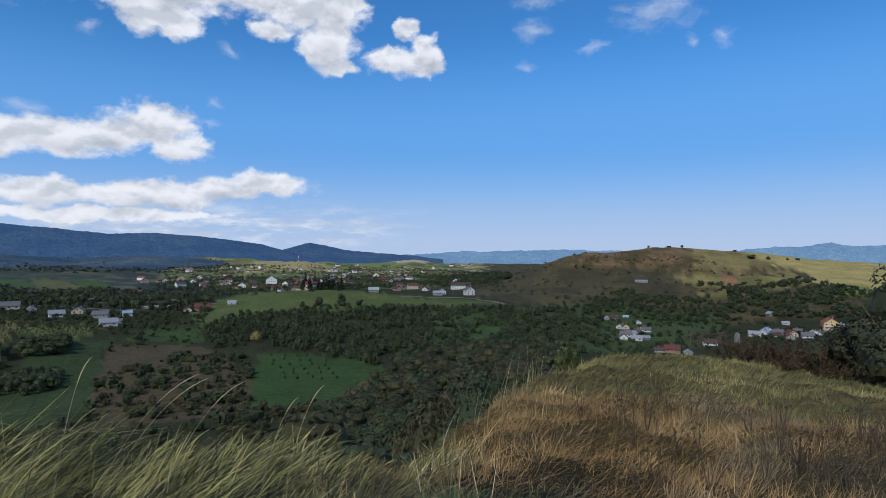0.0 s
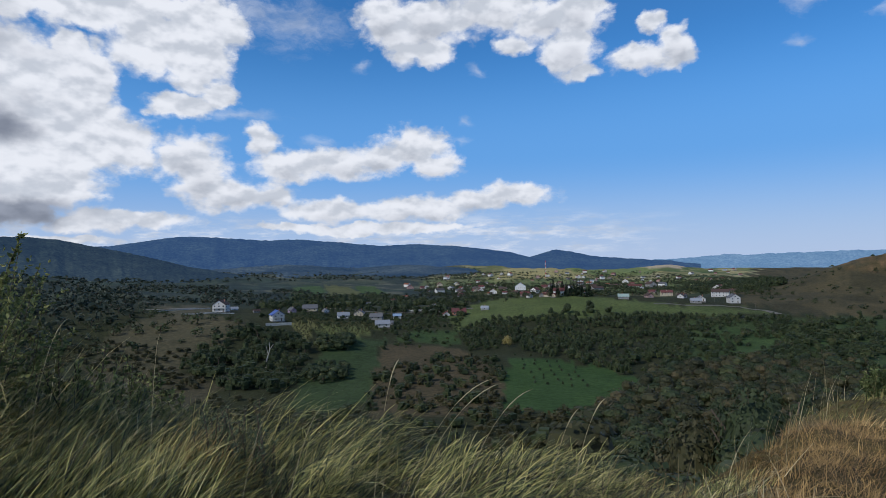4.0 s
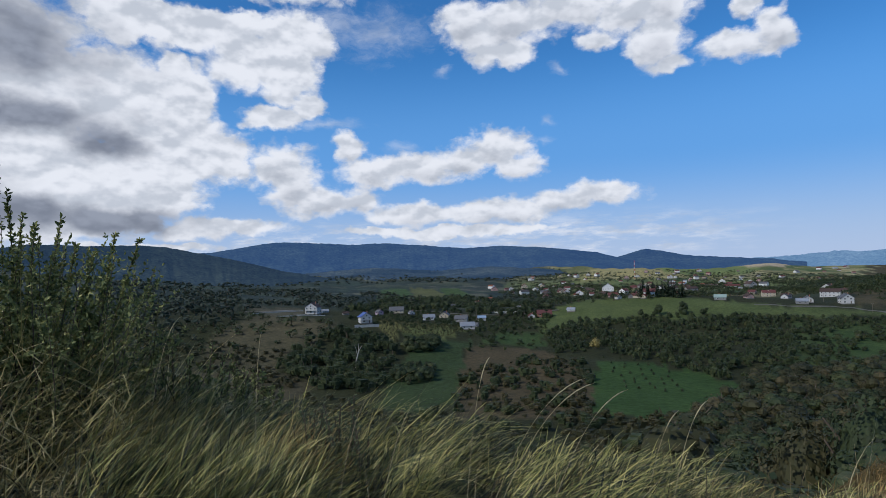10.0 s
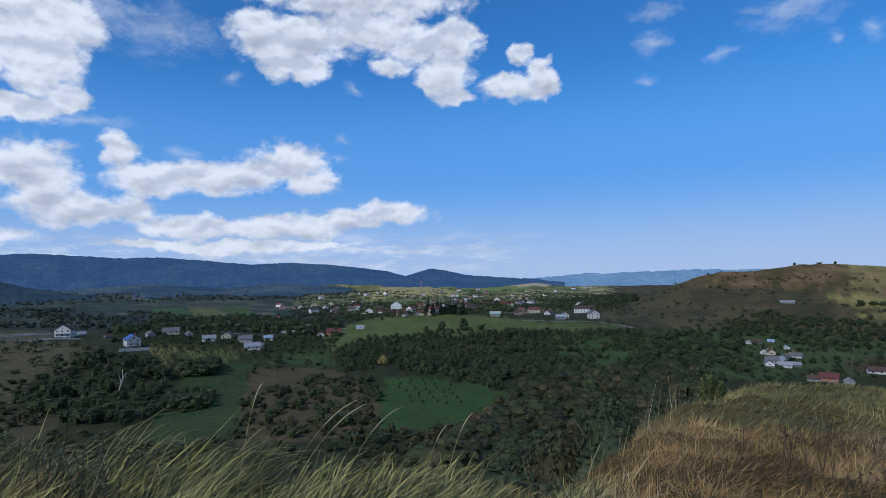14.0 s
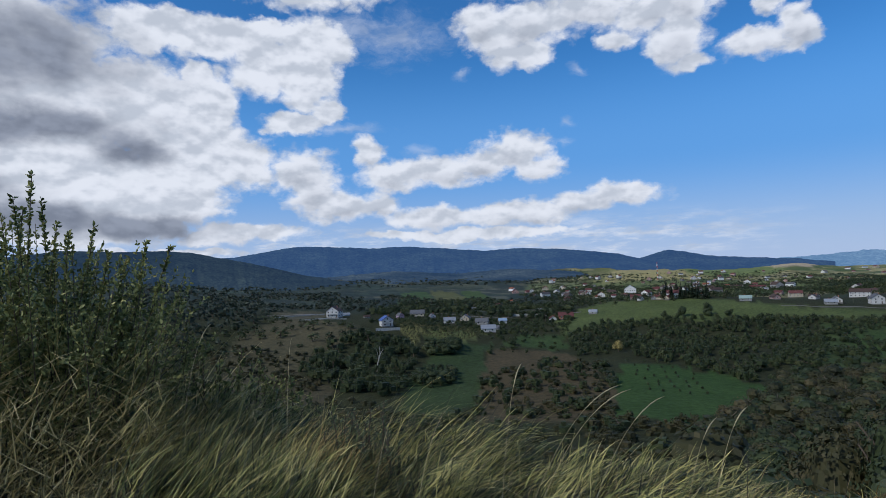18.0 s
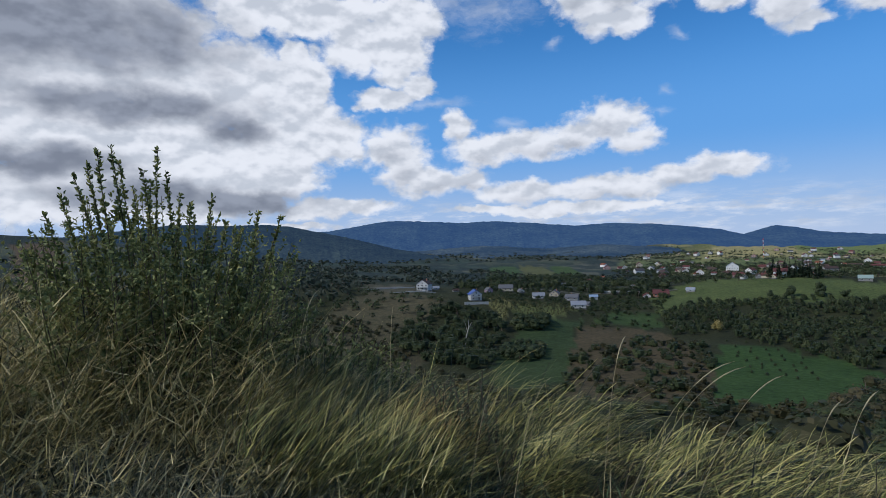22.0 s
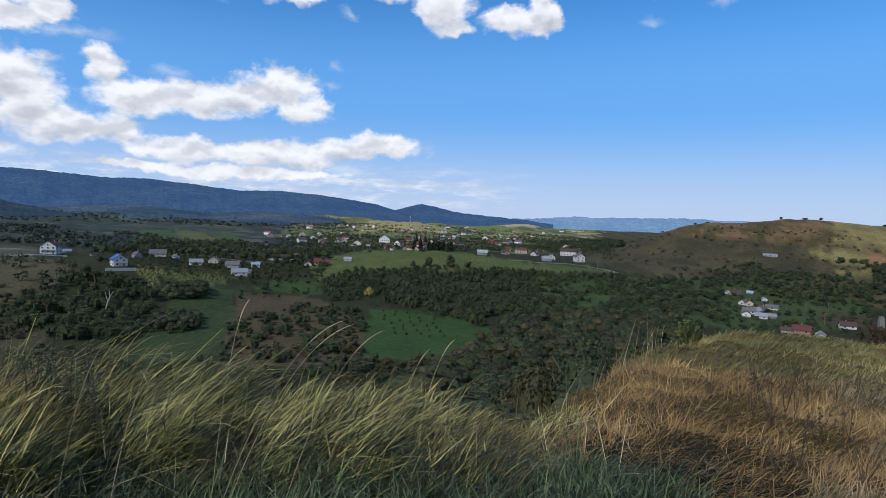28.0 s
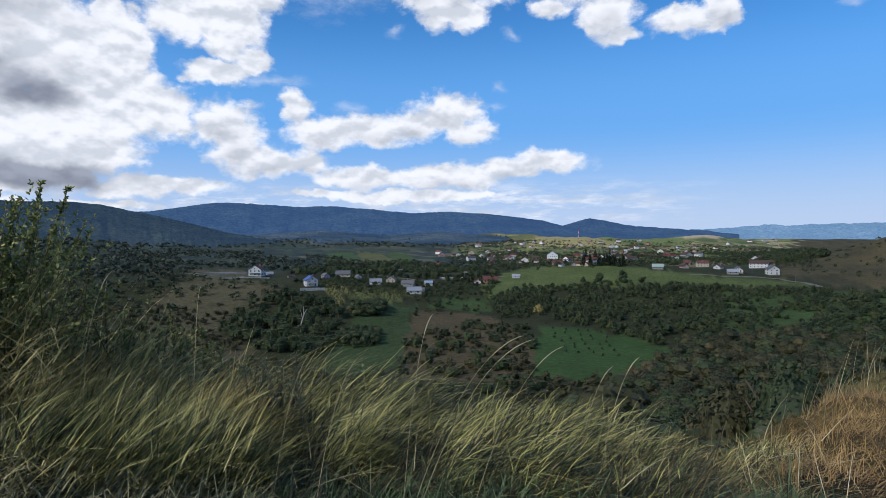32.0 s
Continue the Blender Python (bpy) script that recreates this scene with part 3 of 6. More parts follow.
def albedo(x, y):
    x, y, _ = gathered(x, y)
    r, a, el_ = survey(x, y)
    wob = fbm(x, y, 40, 4, 11)
    # dark valley base: the cloud shade over it is put into the colour
    col = np.tile(np.array((0.034, 0.038, 0.018)), (len(x), 1))
    # open country: strips of field
    th = 0.5
    u, v = (x * np.cos(th) - y * np.sin(th)) / 55 + 0.4 * fbm(x, y, 400, 2, 5), (x * np.sin(th) + y * np.cos(th)) / 190 + 0.4 * fbm(x, y, 500, 2, 6)
    cell = np.sin(np.floor(u) * 127.1 + np.floor(v) * 311.7) * 43758.5
    cell = cell - np.floor(cell)
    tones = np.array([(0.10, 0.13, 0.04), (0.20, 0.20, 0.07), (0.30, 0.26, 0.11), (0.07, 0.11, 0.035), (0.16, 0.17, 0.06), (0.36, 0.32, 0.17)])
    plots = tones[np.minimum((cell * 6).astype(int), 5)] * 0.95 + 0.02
    # sunlit plain beside the shaded valley: the contrast is put into the tones
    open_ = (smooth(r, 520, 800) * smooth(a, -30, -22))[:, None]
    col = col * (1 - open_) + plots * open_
    hedge_ = np.minimum(u - np.floor(u), v - np.floor(v)) < 0.10
    plots[hedge_] = plots[hedge_] * 0.25 + np.array((0.012, 0.020, 0.012))
    # left country darkened and blued: cloud shade and distance haze put into colour
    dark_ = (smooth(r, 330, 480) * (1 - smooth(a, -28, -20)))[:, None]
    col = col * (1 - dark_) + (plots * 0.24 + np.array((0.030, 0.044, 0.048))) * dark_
    # brush patches, with the same haze blue put into their tone
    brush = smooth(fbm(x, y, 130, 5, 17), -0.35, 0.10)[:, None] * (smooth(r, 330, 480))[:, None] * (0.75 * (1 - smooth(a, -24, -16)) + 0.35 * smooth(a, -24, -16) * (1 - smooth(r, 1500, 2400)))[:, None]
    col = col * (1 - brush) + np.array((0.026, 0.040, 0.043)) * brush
    fine_ = fbm(x, y, 13, 4, 12)
    aw, ew = a + (wob * 0.45 + fine_ * 0.45) * np.clip(250 / r, 0.3, 1), el_ + (wob * 0.14 + fine_ * 0.14) * np.clip(250 / r, 0.2, 1)
    seen = r > 60
    for _, tone, poly in PATCHES:
        far_ = _ in ("hill grass", "hill crown", "hill green", "hill top")
        m = inside(poly, a + wob * 1.5 + fine_ * 0.8, el_ + wob * 0.30 + fine_ * 0.2) & seen if far_ else inside(poly, aw, ew) & seen
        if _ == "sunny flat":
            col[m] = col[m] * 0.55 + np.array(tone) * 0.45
        elif _ == "hill crown":
            k = smooth(fbm(x[m], y[m], 55, 5, 41) + 0.5 * fbm(x[m], y[m], 11, 3, 42), -0.45, 0.45)[:, None]
            col[m] = np.array(tone) * (0.55 + 0.75 * k) * np.array((1, 0.96 + 0.0, 0.92)) + np.array((0.0, 0.012, 0.0)) * (1 - k)
        elif _ in ("hill grass", "hill green", "hill top"):
            k = smooth(fbm(x[m], y[m], 70, 5, 43) + 0.5 * fbm(x[m], y[m], 15, 3, 44), -0.5, 0.5)[:, None]
            col[m] = np.array(tone) * (0.80 + 0.36 * k) + np.array((0.012, 0.004, 0.0)) * k
        else:
            col[m] = tone
    strips = 0.5 + 0.5 * np.sin((x * 0.83 + y * 0.55) / 5.5)
    m = inside([q[2] for q in PATCHES if q[0] == "stubble"][0], a, el_) & seen
    col[m] = col[m] * (1 - 0.45 * strips[m, None]) + np.array((0.20, 0.18, 0.07)) * 0.45 * strips[m, None]
    # the spur underfoot
    e = np.interp(a, EDGE_AZ, EDGE_R)
    spur = 1 - smooth(r, e + 2, e + 14)
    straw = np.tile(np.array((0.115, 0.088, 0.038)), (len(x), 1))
    # soil underfoot blackened: the shade between grass blades put into its colour
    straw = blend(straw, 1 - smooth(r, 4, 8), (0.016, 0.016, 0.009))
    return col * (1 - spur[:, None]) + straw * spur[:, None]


angles = np.concatenate([np.arange(-180, -92, 4.0), np.arange(-92, 52, 0.32), np.arange(52, 180, 4.0)])
radii = np.concatenate([[0.02], np.geomspace(0.5, 4900, 300)])
RR, AA = np.meshgrid(radii, np.radians(angles), indexing="ij")
gx, gy = (RR * np.sin(AA)).ravel(), (RR * np.cos(AA)).ravel()
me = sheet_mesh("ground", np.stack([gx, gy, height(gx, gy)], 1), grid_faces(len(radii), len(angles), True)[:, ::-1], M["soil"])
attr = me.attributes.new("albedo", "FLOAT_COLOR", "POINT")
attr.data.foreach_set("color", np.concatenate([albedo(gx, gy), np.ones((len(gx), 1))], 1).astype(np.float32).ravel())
me.polygons.foreach_set("use_smooth", np.ones(len(me.polygons), bool))
ground = tagged(new("ground", me), "rolling grassland with meadows, scrub and fields down to a valley", "ground", kind="structure")


# ---- ridges on the horizon ----
def ridge(name, dist, depth, crest, mat, label, rough=0.10, left=None, right=None):
    """A wooded ridge: a crest line from heights in degrees, with spurs running down towards the plain."""
    azs = np.arange(crest[0][0], crest[-1][0] + 0.01, 0.1)
    els = np.interp(azs, [c[0] for c in crest], [c[1] for c in crest])
    els = els + 0.035 * fbm(azs, azs * 0, 2.2, 4, len(name)) * rough * 10 + 0.022 * fbm(azs, azs * 0, 0.55, 2, 3)
    rows = 8 if depth < 400 else 22
    verts = []
    for k in range(rows):
        f = k / (rows - 1)
        spur = fbm(azs * 60, np.full_like(azs, f * 300), 260, 4, 20 + len(name))
        d = dist - depth * f * (1 + 0.05 * spur)
        top = EYE.z + dist * np.tan(np.radians(els))
        base = np.full_like(azs, -60.0)
        z = base + (top - base) * (1 - f) ** 1.25 + spur * (top - base) * 0.03 * np.sin(np.pi * f)
        verts.append(np.stack([d * np.sin(np.radians(azs)), d * np.cos(np.radians(azs)), z], 1))
    me_ = sheet_mesh(name, np.concatenate(verts), grid_faces(rows, len(azs)), mat)
    me_.polygons.foreach_set("use_smooth", np.ones(len(me_.polygons), bool))
    return tagged(new(name, me_), label, "mountain", kind="structure")


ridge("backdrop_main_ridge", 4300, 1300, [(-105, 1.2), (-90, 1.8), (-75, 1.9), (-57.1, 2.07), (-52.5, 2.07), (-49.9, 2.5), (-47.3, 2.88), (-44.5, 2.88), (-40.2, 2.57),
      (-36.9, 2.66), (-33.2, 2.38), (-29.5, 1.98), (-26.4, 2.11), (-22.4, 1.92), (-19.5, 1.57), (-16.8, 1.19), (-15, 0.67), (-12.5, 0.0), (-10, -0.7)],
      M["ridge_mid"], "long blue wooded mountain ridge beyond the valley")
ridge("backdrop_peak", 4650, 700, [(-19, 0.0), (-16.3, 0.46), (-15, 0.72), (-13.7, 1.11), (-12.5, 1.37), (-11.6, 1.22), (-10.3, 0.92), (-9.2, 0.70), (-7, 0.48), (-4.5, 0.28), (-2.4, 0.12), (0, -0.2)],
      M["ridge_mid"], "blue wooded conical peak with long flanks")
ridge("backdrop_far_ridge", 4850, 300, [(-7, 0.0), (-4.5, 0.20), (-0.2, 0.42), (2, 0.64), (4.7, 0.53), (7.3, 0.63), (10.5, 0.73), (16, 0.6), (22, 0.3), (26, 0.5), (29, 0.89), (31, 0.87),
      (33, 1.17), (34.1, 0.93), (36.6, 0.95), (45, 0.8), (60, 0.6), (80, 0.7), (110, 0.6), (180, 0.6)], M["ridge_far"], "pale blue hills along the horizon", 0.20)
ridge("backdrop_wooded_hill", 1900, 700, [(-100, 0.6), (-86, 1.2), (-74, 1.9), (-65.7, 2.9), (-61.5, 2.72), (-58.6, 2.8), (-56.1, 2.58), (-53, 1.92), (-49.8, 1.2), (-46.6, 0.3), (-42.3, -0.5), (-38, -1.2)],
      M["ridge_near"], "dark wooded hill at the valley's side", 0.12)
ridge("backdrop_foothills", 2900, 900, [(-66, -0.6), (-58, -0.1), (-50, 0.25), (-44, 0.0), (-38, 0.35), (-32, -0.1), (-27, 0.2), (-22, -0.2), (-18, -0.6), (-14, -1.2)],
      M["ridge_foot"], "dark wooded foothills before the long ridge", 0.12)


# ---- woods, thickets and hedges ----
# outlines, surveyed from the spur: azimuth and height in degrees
WOODS = {}
WOODS["valley_scatter"] = [(-1.0, -5.5), (9.0, -5.6), (11.5, -6.0), (11.4, -8.4), (7.1, -8.4), (2.2, -8.6), (-3.4, -9.9)]
WOODS["farm_bushes"] = [(-36, -4.9), (-22, -5.0), (-21.5, -7.5), (-27, -8.0), (-36, -7.2)]
WOODS["main_wood"] = [(-22.0, -6.2), (-18.7, -5.2), (-10.9, -4.8), (3.1, -4.8), (9.0, -5.0), (10.0, -5.5), (0.0, -5.6), (-2.4, -9.9), (-3.4, -10.9), (-6.1, -11.1), (-9.0, -9.8), (-12.5, -8.8), (-17.2, -8.1), (-20.9, -8.1)]
WOODS["slope_wood"] = [(-10.7, -14.8), (-7.6, -11.7), (-3.7, -10.1), (2.1, -8.8), (7.0, -8.5), (11.4, -8.6), (11.3, -11.6), (6.0, -15.0), (1.0, -18.5), (-3.9, -19.5), (-9.8, -19.5)]
WOODS["scrub"] = [(-37.0, -12.4), (-29.6, -9.7), (-21.5, -8.3), (-17.2, -9.4), (-18.9, -13.0), (-15.8, -15.9), (-11.2, -16.2), (-9.8, -18.9), (-35.0, -18.9)]
WOODS["scrub_left"] = [(-60, -4.5), (-50, -6.5), (-44, -7.6), (-46, -11), (-38, -12.5), (-34, -19), (-48, -18), (-62, -13)]
WOODS["plain"] = [(-25, -0.9), (-18, -0.7), (-8, -0.6), (2, -0.7), (3, -2.2), (-8, -2.5), (-16, -2.4), (-25, -2.6)]
WOODS["scrub_low"] = [(-20, -12.2), (-12, -11.8), (-8, -11.5), (-8, -19), (-20, -19)]
WOODS["far_scrub"] = [(-78, -1.3), (-60, -1.2), (-40, -1.2), (-24, -1.4), (-19, -1.0), (-20, -0.2), (-28, -0.1), (-40, 0.2), (-78, 0.3)]
WOODS["thicket"] = [(-41.6, -5.54), (-37.9, -6.20), (-36.0, -7.89), (-37.1, -10.52), (-38.7, -11.46), (-43.8, -10.49), (-47.3, -8.43), (-44.9, -6.89)]
WOODS["clump_a"] = [(-35.4, -7.0), (-32.2, -6.8), (-32.2, -7.7), (-34.9, -7.9)]
WOODS["clump_b"] = [(-36.3, -9.6), (-32.8, -9.2), (-32.8, -10.6), (-35.7, -10.8)]
WOODS["gardens"] = [(-41.0, -3.8), (-34.8, -3.8), (-26.3, -4.5), (-21.4, -4.9), (-21.4, -3.8), (-29.5, -2.9), (-36.9, -2.9)]
WOODS["hedges"] = [(-56.2, -4.7), (-49.5, -3.7), (-41.0, -4.9), (-43.9, -6.0), (-51.7, -7.4), (-56.2, -7.0)]
WOODS["scrubland"] = [(-61.4, -0.4), (-49.5, -0.3), (-36.9, -1.1), (-23.0, -1.4), (-23.0, -3.5), (-36.9, -3.5), (-49.5, -3.2), (-61.4, -3.9)]
WOODS["scrubland_left"] = [(-77.5, -1.7), (-65.5, -1.7), (-50.8, -1.6), (-50.8, -4.0), (-55.9, -6.9), (-77.4, -6.0)]
WOODS["town"] = [(-26.2, -2.4), (-18.7, -1.7), (-13.4, -2.3), (-3.5, -1.6), (5.3, -1.5), (5.2, -2.9), (-3.5, -3.0), (-12.4, -3.2), (-21.4, -3.8)]
WOODS["shoulder"] = [(-1.0, -2.7), (1.1, -1.9), (5.3, -1.5), (6.5, -2.0), (3.6, -2.6), (1.0, -2.7)]
WOODS["valley_wood"] = [(5.2, -5.6), (11.5, -4.5), (14.6, -4.7), (14.6, -8.5), (10.5, -9.7), (6.2, -8.8)]
WOODS["hill_foot"] = [(13.6, -3.9), (16.1, -3.1), (21.5, -3.7), (25.5, -4.1), (25.5, -5.8), (21.4, -5.7), (14.6, -5.4)]
WOODS["hill_side"] = [(25.6, -3.1), (30.2, -2.1), (34.1, -2.4), (36.2, -3.2), (36.2, -4.5), (32.2, -5.0), (26.0, -5.1)]
WOODS["hill_hedge"] = [(4.5, -0.9), (7.3, -0.3), (8.0, -0.7), (4.6, -1.2)]
WOODS["hill_strip"] = [(23.3, -2.2), (26.0, -2.4), (31.8, -1.6), (32.2, -2.0), (26.0, -3.1), (23.8, -2.8)]
WOODS["village_gardens"] = [(14.6, -5.4), (23.8, -5.1), (34.1, -6.0), (34.0, -7.3), (26.0, -7.7), (14.6, -9.0)]
WOODS["hill_scrub"] = [(13.1, 0.3), (23.3, 0.0), (26.0, -1.2), (23.8, -1.7), (19.1, -0.7), (13.6, -0.5)]
WOODS["hill_flank"] = [(4.0, -2.2), (9.5, -0.6), (14.0, -0.8), (20.0, -1.2), (25.0, -1.5), (31.0, -1.6), (31.0, -4.0), (20.0, -4.2), (10.0, -4.4), (5.0, -3.8)]
WOODS["farm_trees"] = [(-40.5, -4.42), (-35.1, -3.74), (-24.8, -4.87), (-21.1, -4.64), (-21.9, -5.67), (-27.3, -6.62), (-30.4, -5.73), (-36.2, -5.34), (-37.3, -5.13)]


def rotz(v, ang):
    c, s = np.cos(ang), np.sin(ang)
    return np.stack([v[..., 0] * c - v[..., 1] * s, v[..., 0] * s + v[..., 1] * c, v[..., 2]], -1)


def ball_quads(k):
    """A sphere of radius one from a cube cut k times each way, as loose quads."""
    out_ = []
    g = np.tan(np.linspace(-1, 1, k + 1) * math.pi / 4)
    for axis in range(3):
        for sign in (1, -1):
            for i in range(k):
                for j in range(k):
                    q = []
                    for u, v in ((g[i], g[j]), (g[i + 1], g[j]), (g[i + 1], g[j + 1]), (g[i], g[j + 1])):
                        w = [0.0, 0.0, 0.0]
                        w[axis], w[(axis + 1) % 3], w[(axis + 2) % 3] = sign, u * sign, v
                        q.append(np.array(w) / np.linalg.norm(w))
                    out_.append(q)
    return np.array(out_)


BALL, BALL_ROUGH = ball_quads(2), ball_quads(1)


def crown(rng, n, size, slim=1.0, lobes_=7):
    """n leaf clumps on the shells of a few lobes: a lumpy crown one unit high and wide, with gaps. Quads."""
    c = rng.normal(0, 1, (lobes_, 3))
    c = c / np.linalg.norm(c, axis=1)[:, None] * rng.uniform(0.10, 0.30, (lobes_, 1))
    c[:, 2] = c[:, 2] * 1.1 + 0.37
    rad = rng.uniform(0.19, 0.31, lobes_) * (1.0 if n > 60 else 1.1)
    k = rng.randint(0, lobes_, n)
    d = rng.normal(0, 1, (n, 3))
    d /= np.linalg.norm(d, axis=1)[:, None]
    d[:, 2] = np.where(d[:, 2] < -0.45, -d[:, 2], d[:, 2])
    p = c[k] + d * (rad[k] * rng.uniform(0.75, 1.08, n))[:, None]
    p[:, :2] *= slim
    t = np.cross(d + rng.normal(0, 0.45, (n, 3)), rng.normal(0, 1, (n, 3)))
    t /= np.linalg.norm(t, axis=1)[:, None] + 1e-6
    b = np.cross(d, t)
    s = (size * rng.uniform(0.6, 1.3, n))[:, None]
    q = np.stack([p - t * s, p - b * s * 0.7, p + t * s, p + b * s * 0.7], 1)
    # the dense inside of each lobe, behind the leaves
    if n < 60:
        return q.reshape(-1, 3)
    ball = BALL if n >= 200 else BALL_ROUGH
    core = (c[:, None, None, :] + ball[None] * (rad * 0.72)[:, None, None, None] * rng.uniform(0.9, 1.1, (lobes_, 1, 1, 1))).reshape(-1, 4, 3)
    core[..., :2] *= slim
    return np.concatenate([q, core]).reshape(-1, 3)


def stem(rng, h=0.5, r0=0.035, sides=5):
    """A tapered trunk and three limbs, as quads."""
    parts_ = []

    def limb(p0, p1, a, b):
        axis = np.array(p1) - np.array(p0)
        axis /= np.linalg.norm(axis)
        u = np.cross(axis, (0.3, 0.9, 0.1))
        u /= np.linalg.norm(u)
        w = np.cross(axis, u)
        for i in range(sides):
            t0, t1 = 2 * np.pi * i / sides, 2 * np.pi * (i + 1) / sides
            e0, e1 = u * np.cos(t0) + w * np.sin(t0), u * np.cos(t1) + w * np.sin(t1)
            parts_.extend([p0 + e0 * a, p0 + e1 * a, p1 + e1 * b, p1 + e0 * b])
    top = np.array((rng.normal(0, 0.02), rng.normal(0, 0.02), h))
    limb(np.array((0, 0, -0.05)), top, r0, r0 * 0.6)
    for i in range(3):
        th = rng.uniform(0, 6.28)
        limb(top * rng.uniform(0.6, 1), top + np.array((np.cos(th) * 0.22, np.sin(th) * 0.22, rng.uniform(0.1, 0.25))), r0 * 0.5, r0 * 0.15)
    return np.array(parts_)


def plant_many(name, pts, heights, widths, leaves, leaf, mat, label, category, seed, slim=1.0, trunk=True):
    """Many trees or bushes as one mesh, each turned and sized on its own."""
    rng = np.random.RandomState(seed)
    kinds = [crown(rng, leaves, leaf, slim, rng.randint(5, 10)) for _ in range(9)]
    stems = [stem(rng) for _ in range(3)] if trunk else []
    vs, idx, tone_, total = [], [], [], 0
    for p, h, w in zip(pts, heights, widths):
        tint = rng.beta(2, 2)
        for k, src in ((0, kinds[rng.randint(9)]), (1, stems[rng.randint(3)] if trunk else None)):
            if src is None:
                continue
            v = rotz(src, rng.uniform(0, 6.28)) * np.array((w, w, h)) + np.array(p)
            vs.append(v)
            idx.append(np.full(len(v) // 4, k))
            tone_.append(np.full(len(v), tint))
            total += len(v)
    f = np.arange(total).reshape(-1, 4)
    me_ = sheet_mesh(name, np.concatenate(vs), f, mat)
    me_.materials.append(M["bark"])
    me_.polygons.foreach_set("material_index", np.concatenate(idx).astype(np.int32))
    me_.attributes.new("tone", "FLOAT", "POINT").data.foreach_set("value", np.concatenate(tone_).astype(np.float32))
    return tagged(new(name, me_), label, category, kind="stuff")


OPEN_MEADOW, OPEN_ORCHARD = [[q[2] for q in PATCHES if q[0] == key][0] for key in ("slope meadow", "orchard")]


def stand(poly, spacing, seed, keep=1.0, patchy=0.0, scale=30, reach=1500):
    """Scattered places on the land inside an outline, a rough distance apart."""
    rng = np.random.RandomState(seed)
    azs, els = [p[0] for p in poly], [p[1] for p in poly]
    a = rng.uniform(min(azs), max(azs), 60000)
    r = np.sqrt(rng.uniform(45 ** 2, reach ** 2, 60000)) if min(els) > -3.9 else np.sqrt(rng.uniform(40 ** 2, 620 ** 2, 60000))
    x, y = r * np.sin(np.radians(a)) + EYE.x, r * np.cos(np.radians(a))
    _, aa, ee = survey(x, y)
    ok = inside(poly, aa, ee)
    if spacing < 5 and len(poly) > 4:
        ok &= ~inside(OPEN_MEADOW, aa, ee) & ~inside(OPEN_ORCHARD, aa, ee)
    if patchy:
        ok &= fbm(x, y, scale, 3, seed) > patchy - 1
    ok &= rng.uniform(0, 1, len(x)) < keep
    x, y = x[ok], y[ok]
    chosen, grid = [], {}
    for px, py in zip(x, y):
        key = (int(px // spacing), int(py // spacing))
        if any(g in grid for g in ((key[0] + i, key[1] + j) for i in (-1, 0, 1) for j in (-1, 0, 1)) if (grid.get(g) and math.hypot(grid[g][0] - px, grid[g][1] - py) < spacing)):
            continue
        grid[key] = (px, py)
        chosen.append((px, py))
    c = np.array(chosen).reshape(-1, 2)
    x, y, k = spread(c[:, 0], c[:, 1])
    return np.column_stack([x, y, height(x, y) - 0.25]), rng, k


def wood(name, key, spacing, h, leaves, leaf, mat, label, seed, keep=1.0, patchy=0.0, scale=30, wide=1.0, category="wood", reach=1500):
    pts, rng, k = stand(WOODS[key], spacing, seed, keep, patchy, scale, reach)
    if len(pts) == 0:
        return None
    hs = rng.uniform(h[0], h[1], len(pts)) * k
    return plant_many(name, pts, hs, hs * rng.uniform(0.8, 1.25, len(pts)) * wide, leaves, leaf, M[mat], label, category, seed, trunk=h[1] > 3.6)


wood("wood", "main_wood", 3.0, (2.3, 4.8), 76, 0.08, "wood", "dense dark green broadleaf wood on the valley side", 1, 1, 0.72)
wood("wood", "valley_scatter", 3.2, (1.8, 4.4), 90, 0.075, "wood", "scattered trees and bushes over the valley meadow", 41, 1, 1.14, 24, 1.25)
wood("scrub", "farm_bushes", 4.5, (0.8, 2.4), 70, 0.085, "wood", "low bushes and weeds between farm meadows", 42, 1, 1.22, 26, 1.4, "scrub")
wood("garden_trees", "farm_trees", 3.6, (1.4, 3.2), 80, 0.075, "wood", "fruit trees and bushes between the farmhouses", 71, 1, 0.95, 20, 1.25)
wood("slope_wood", "slope_wood", 4.0, (3.4, 6.2), 420, 0.036, "wood_brown", "brownish green autumn trees on the steep slope", 2, 1, 0.75, 16, 1.25)
wood("slope_wood", "slope_wood", 4.0, (3.0, 5.8), 420, 0.036, "wood", "dark green trees on the steep slope", 32, 1, 0.95, 20, 1.25)
wood("scrub", "scrub", 3.4, (1.0, 2.8), 130, 0.062, "wood_brown", "brown and green scrub bushes on the slope", 3, 1, 1.0, 25, 1.2, "scrub")
wood("thicket", "scrub", 4.5, (2.0, 4.2), 180, 0.045, "wood", "dark green bushes on the brown slope", 33, 1, 1.2, 22, 1.3, "scrub")
wood("scrub", "scrub_left", 3.0, (1.2, 3.2), 110, 0.066, "wood_brown", "brown and dark green scrub below the spur", 23, 1, 0.95, 30, 1.5, "scrub")
wood("thicket", "thicket", 3.4, (3.0, 5.6), 180, 0.044, "wood", "dark thicket of low trees below the farms", 4, 1, 0.6, 30, 1.2)
wood("thicket", "clump_a", 3.2, (4.0, 5.5), 420, 0.042, "wood", "clump of dark trees in the meadow", 5, wide=1.2)
wood("thicket", "clump_b", 3.2, (3.0, 5.0), 420, 0.042, "wood", "clump of dark bushes in the meadow", 6, 0.8, wide=1.3)
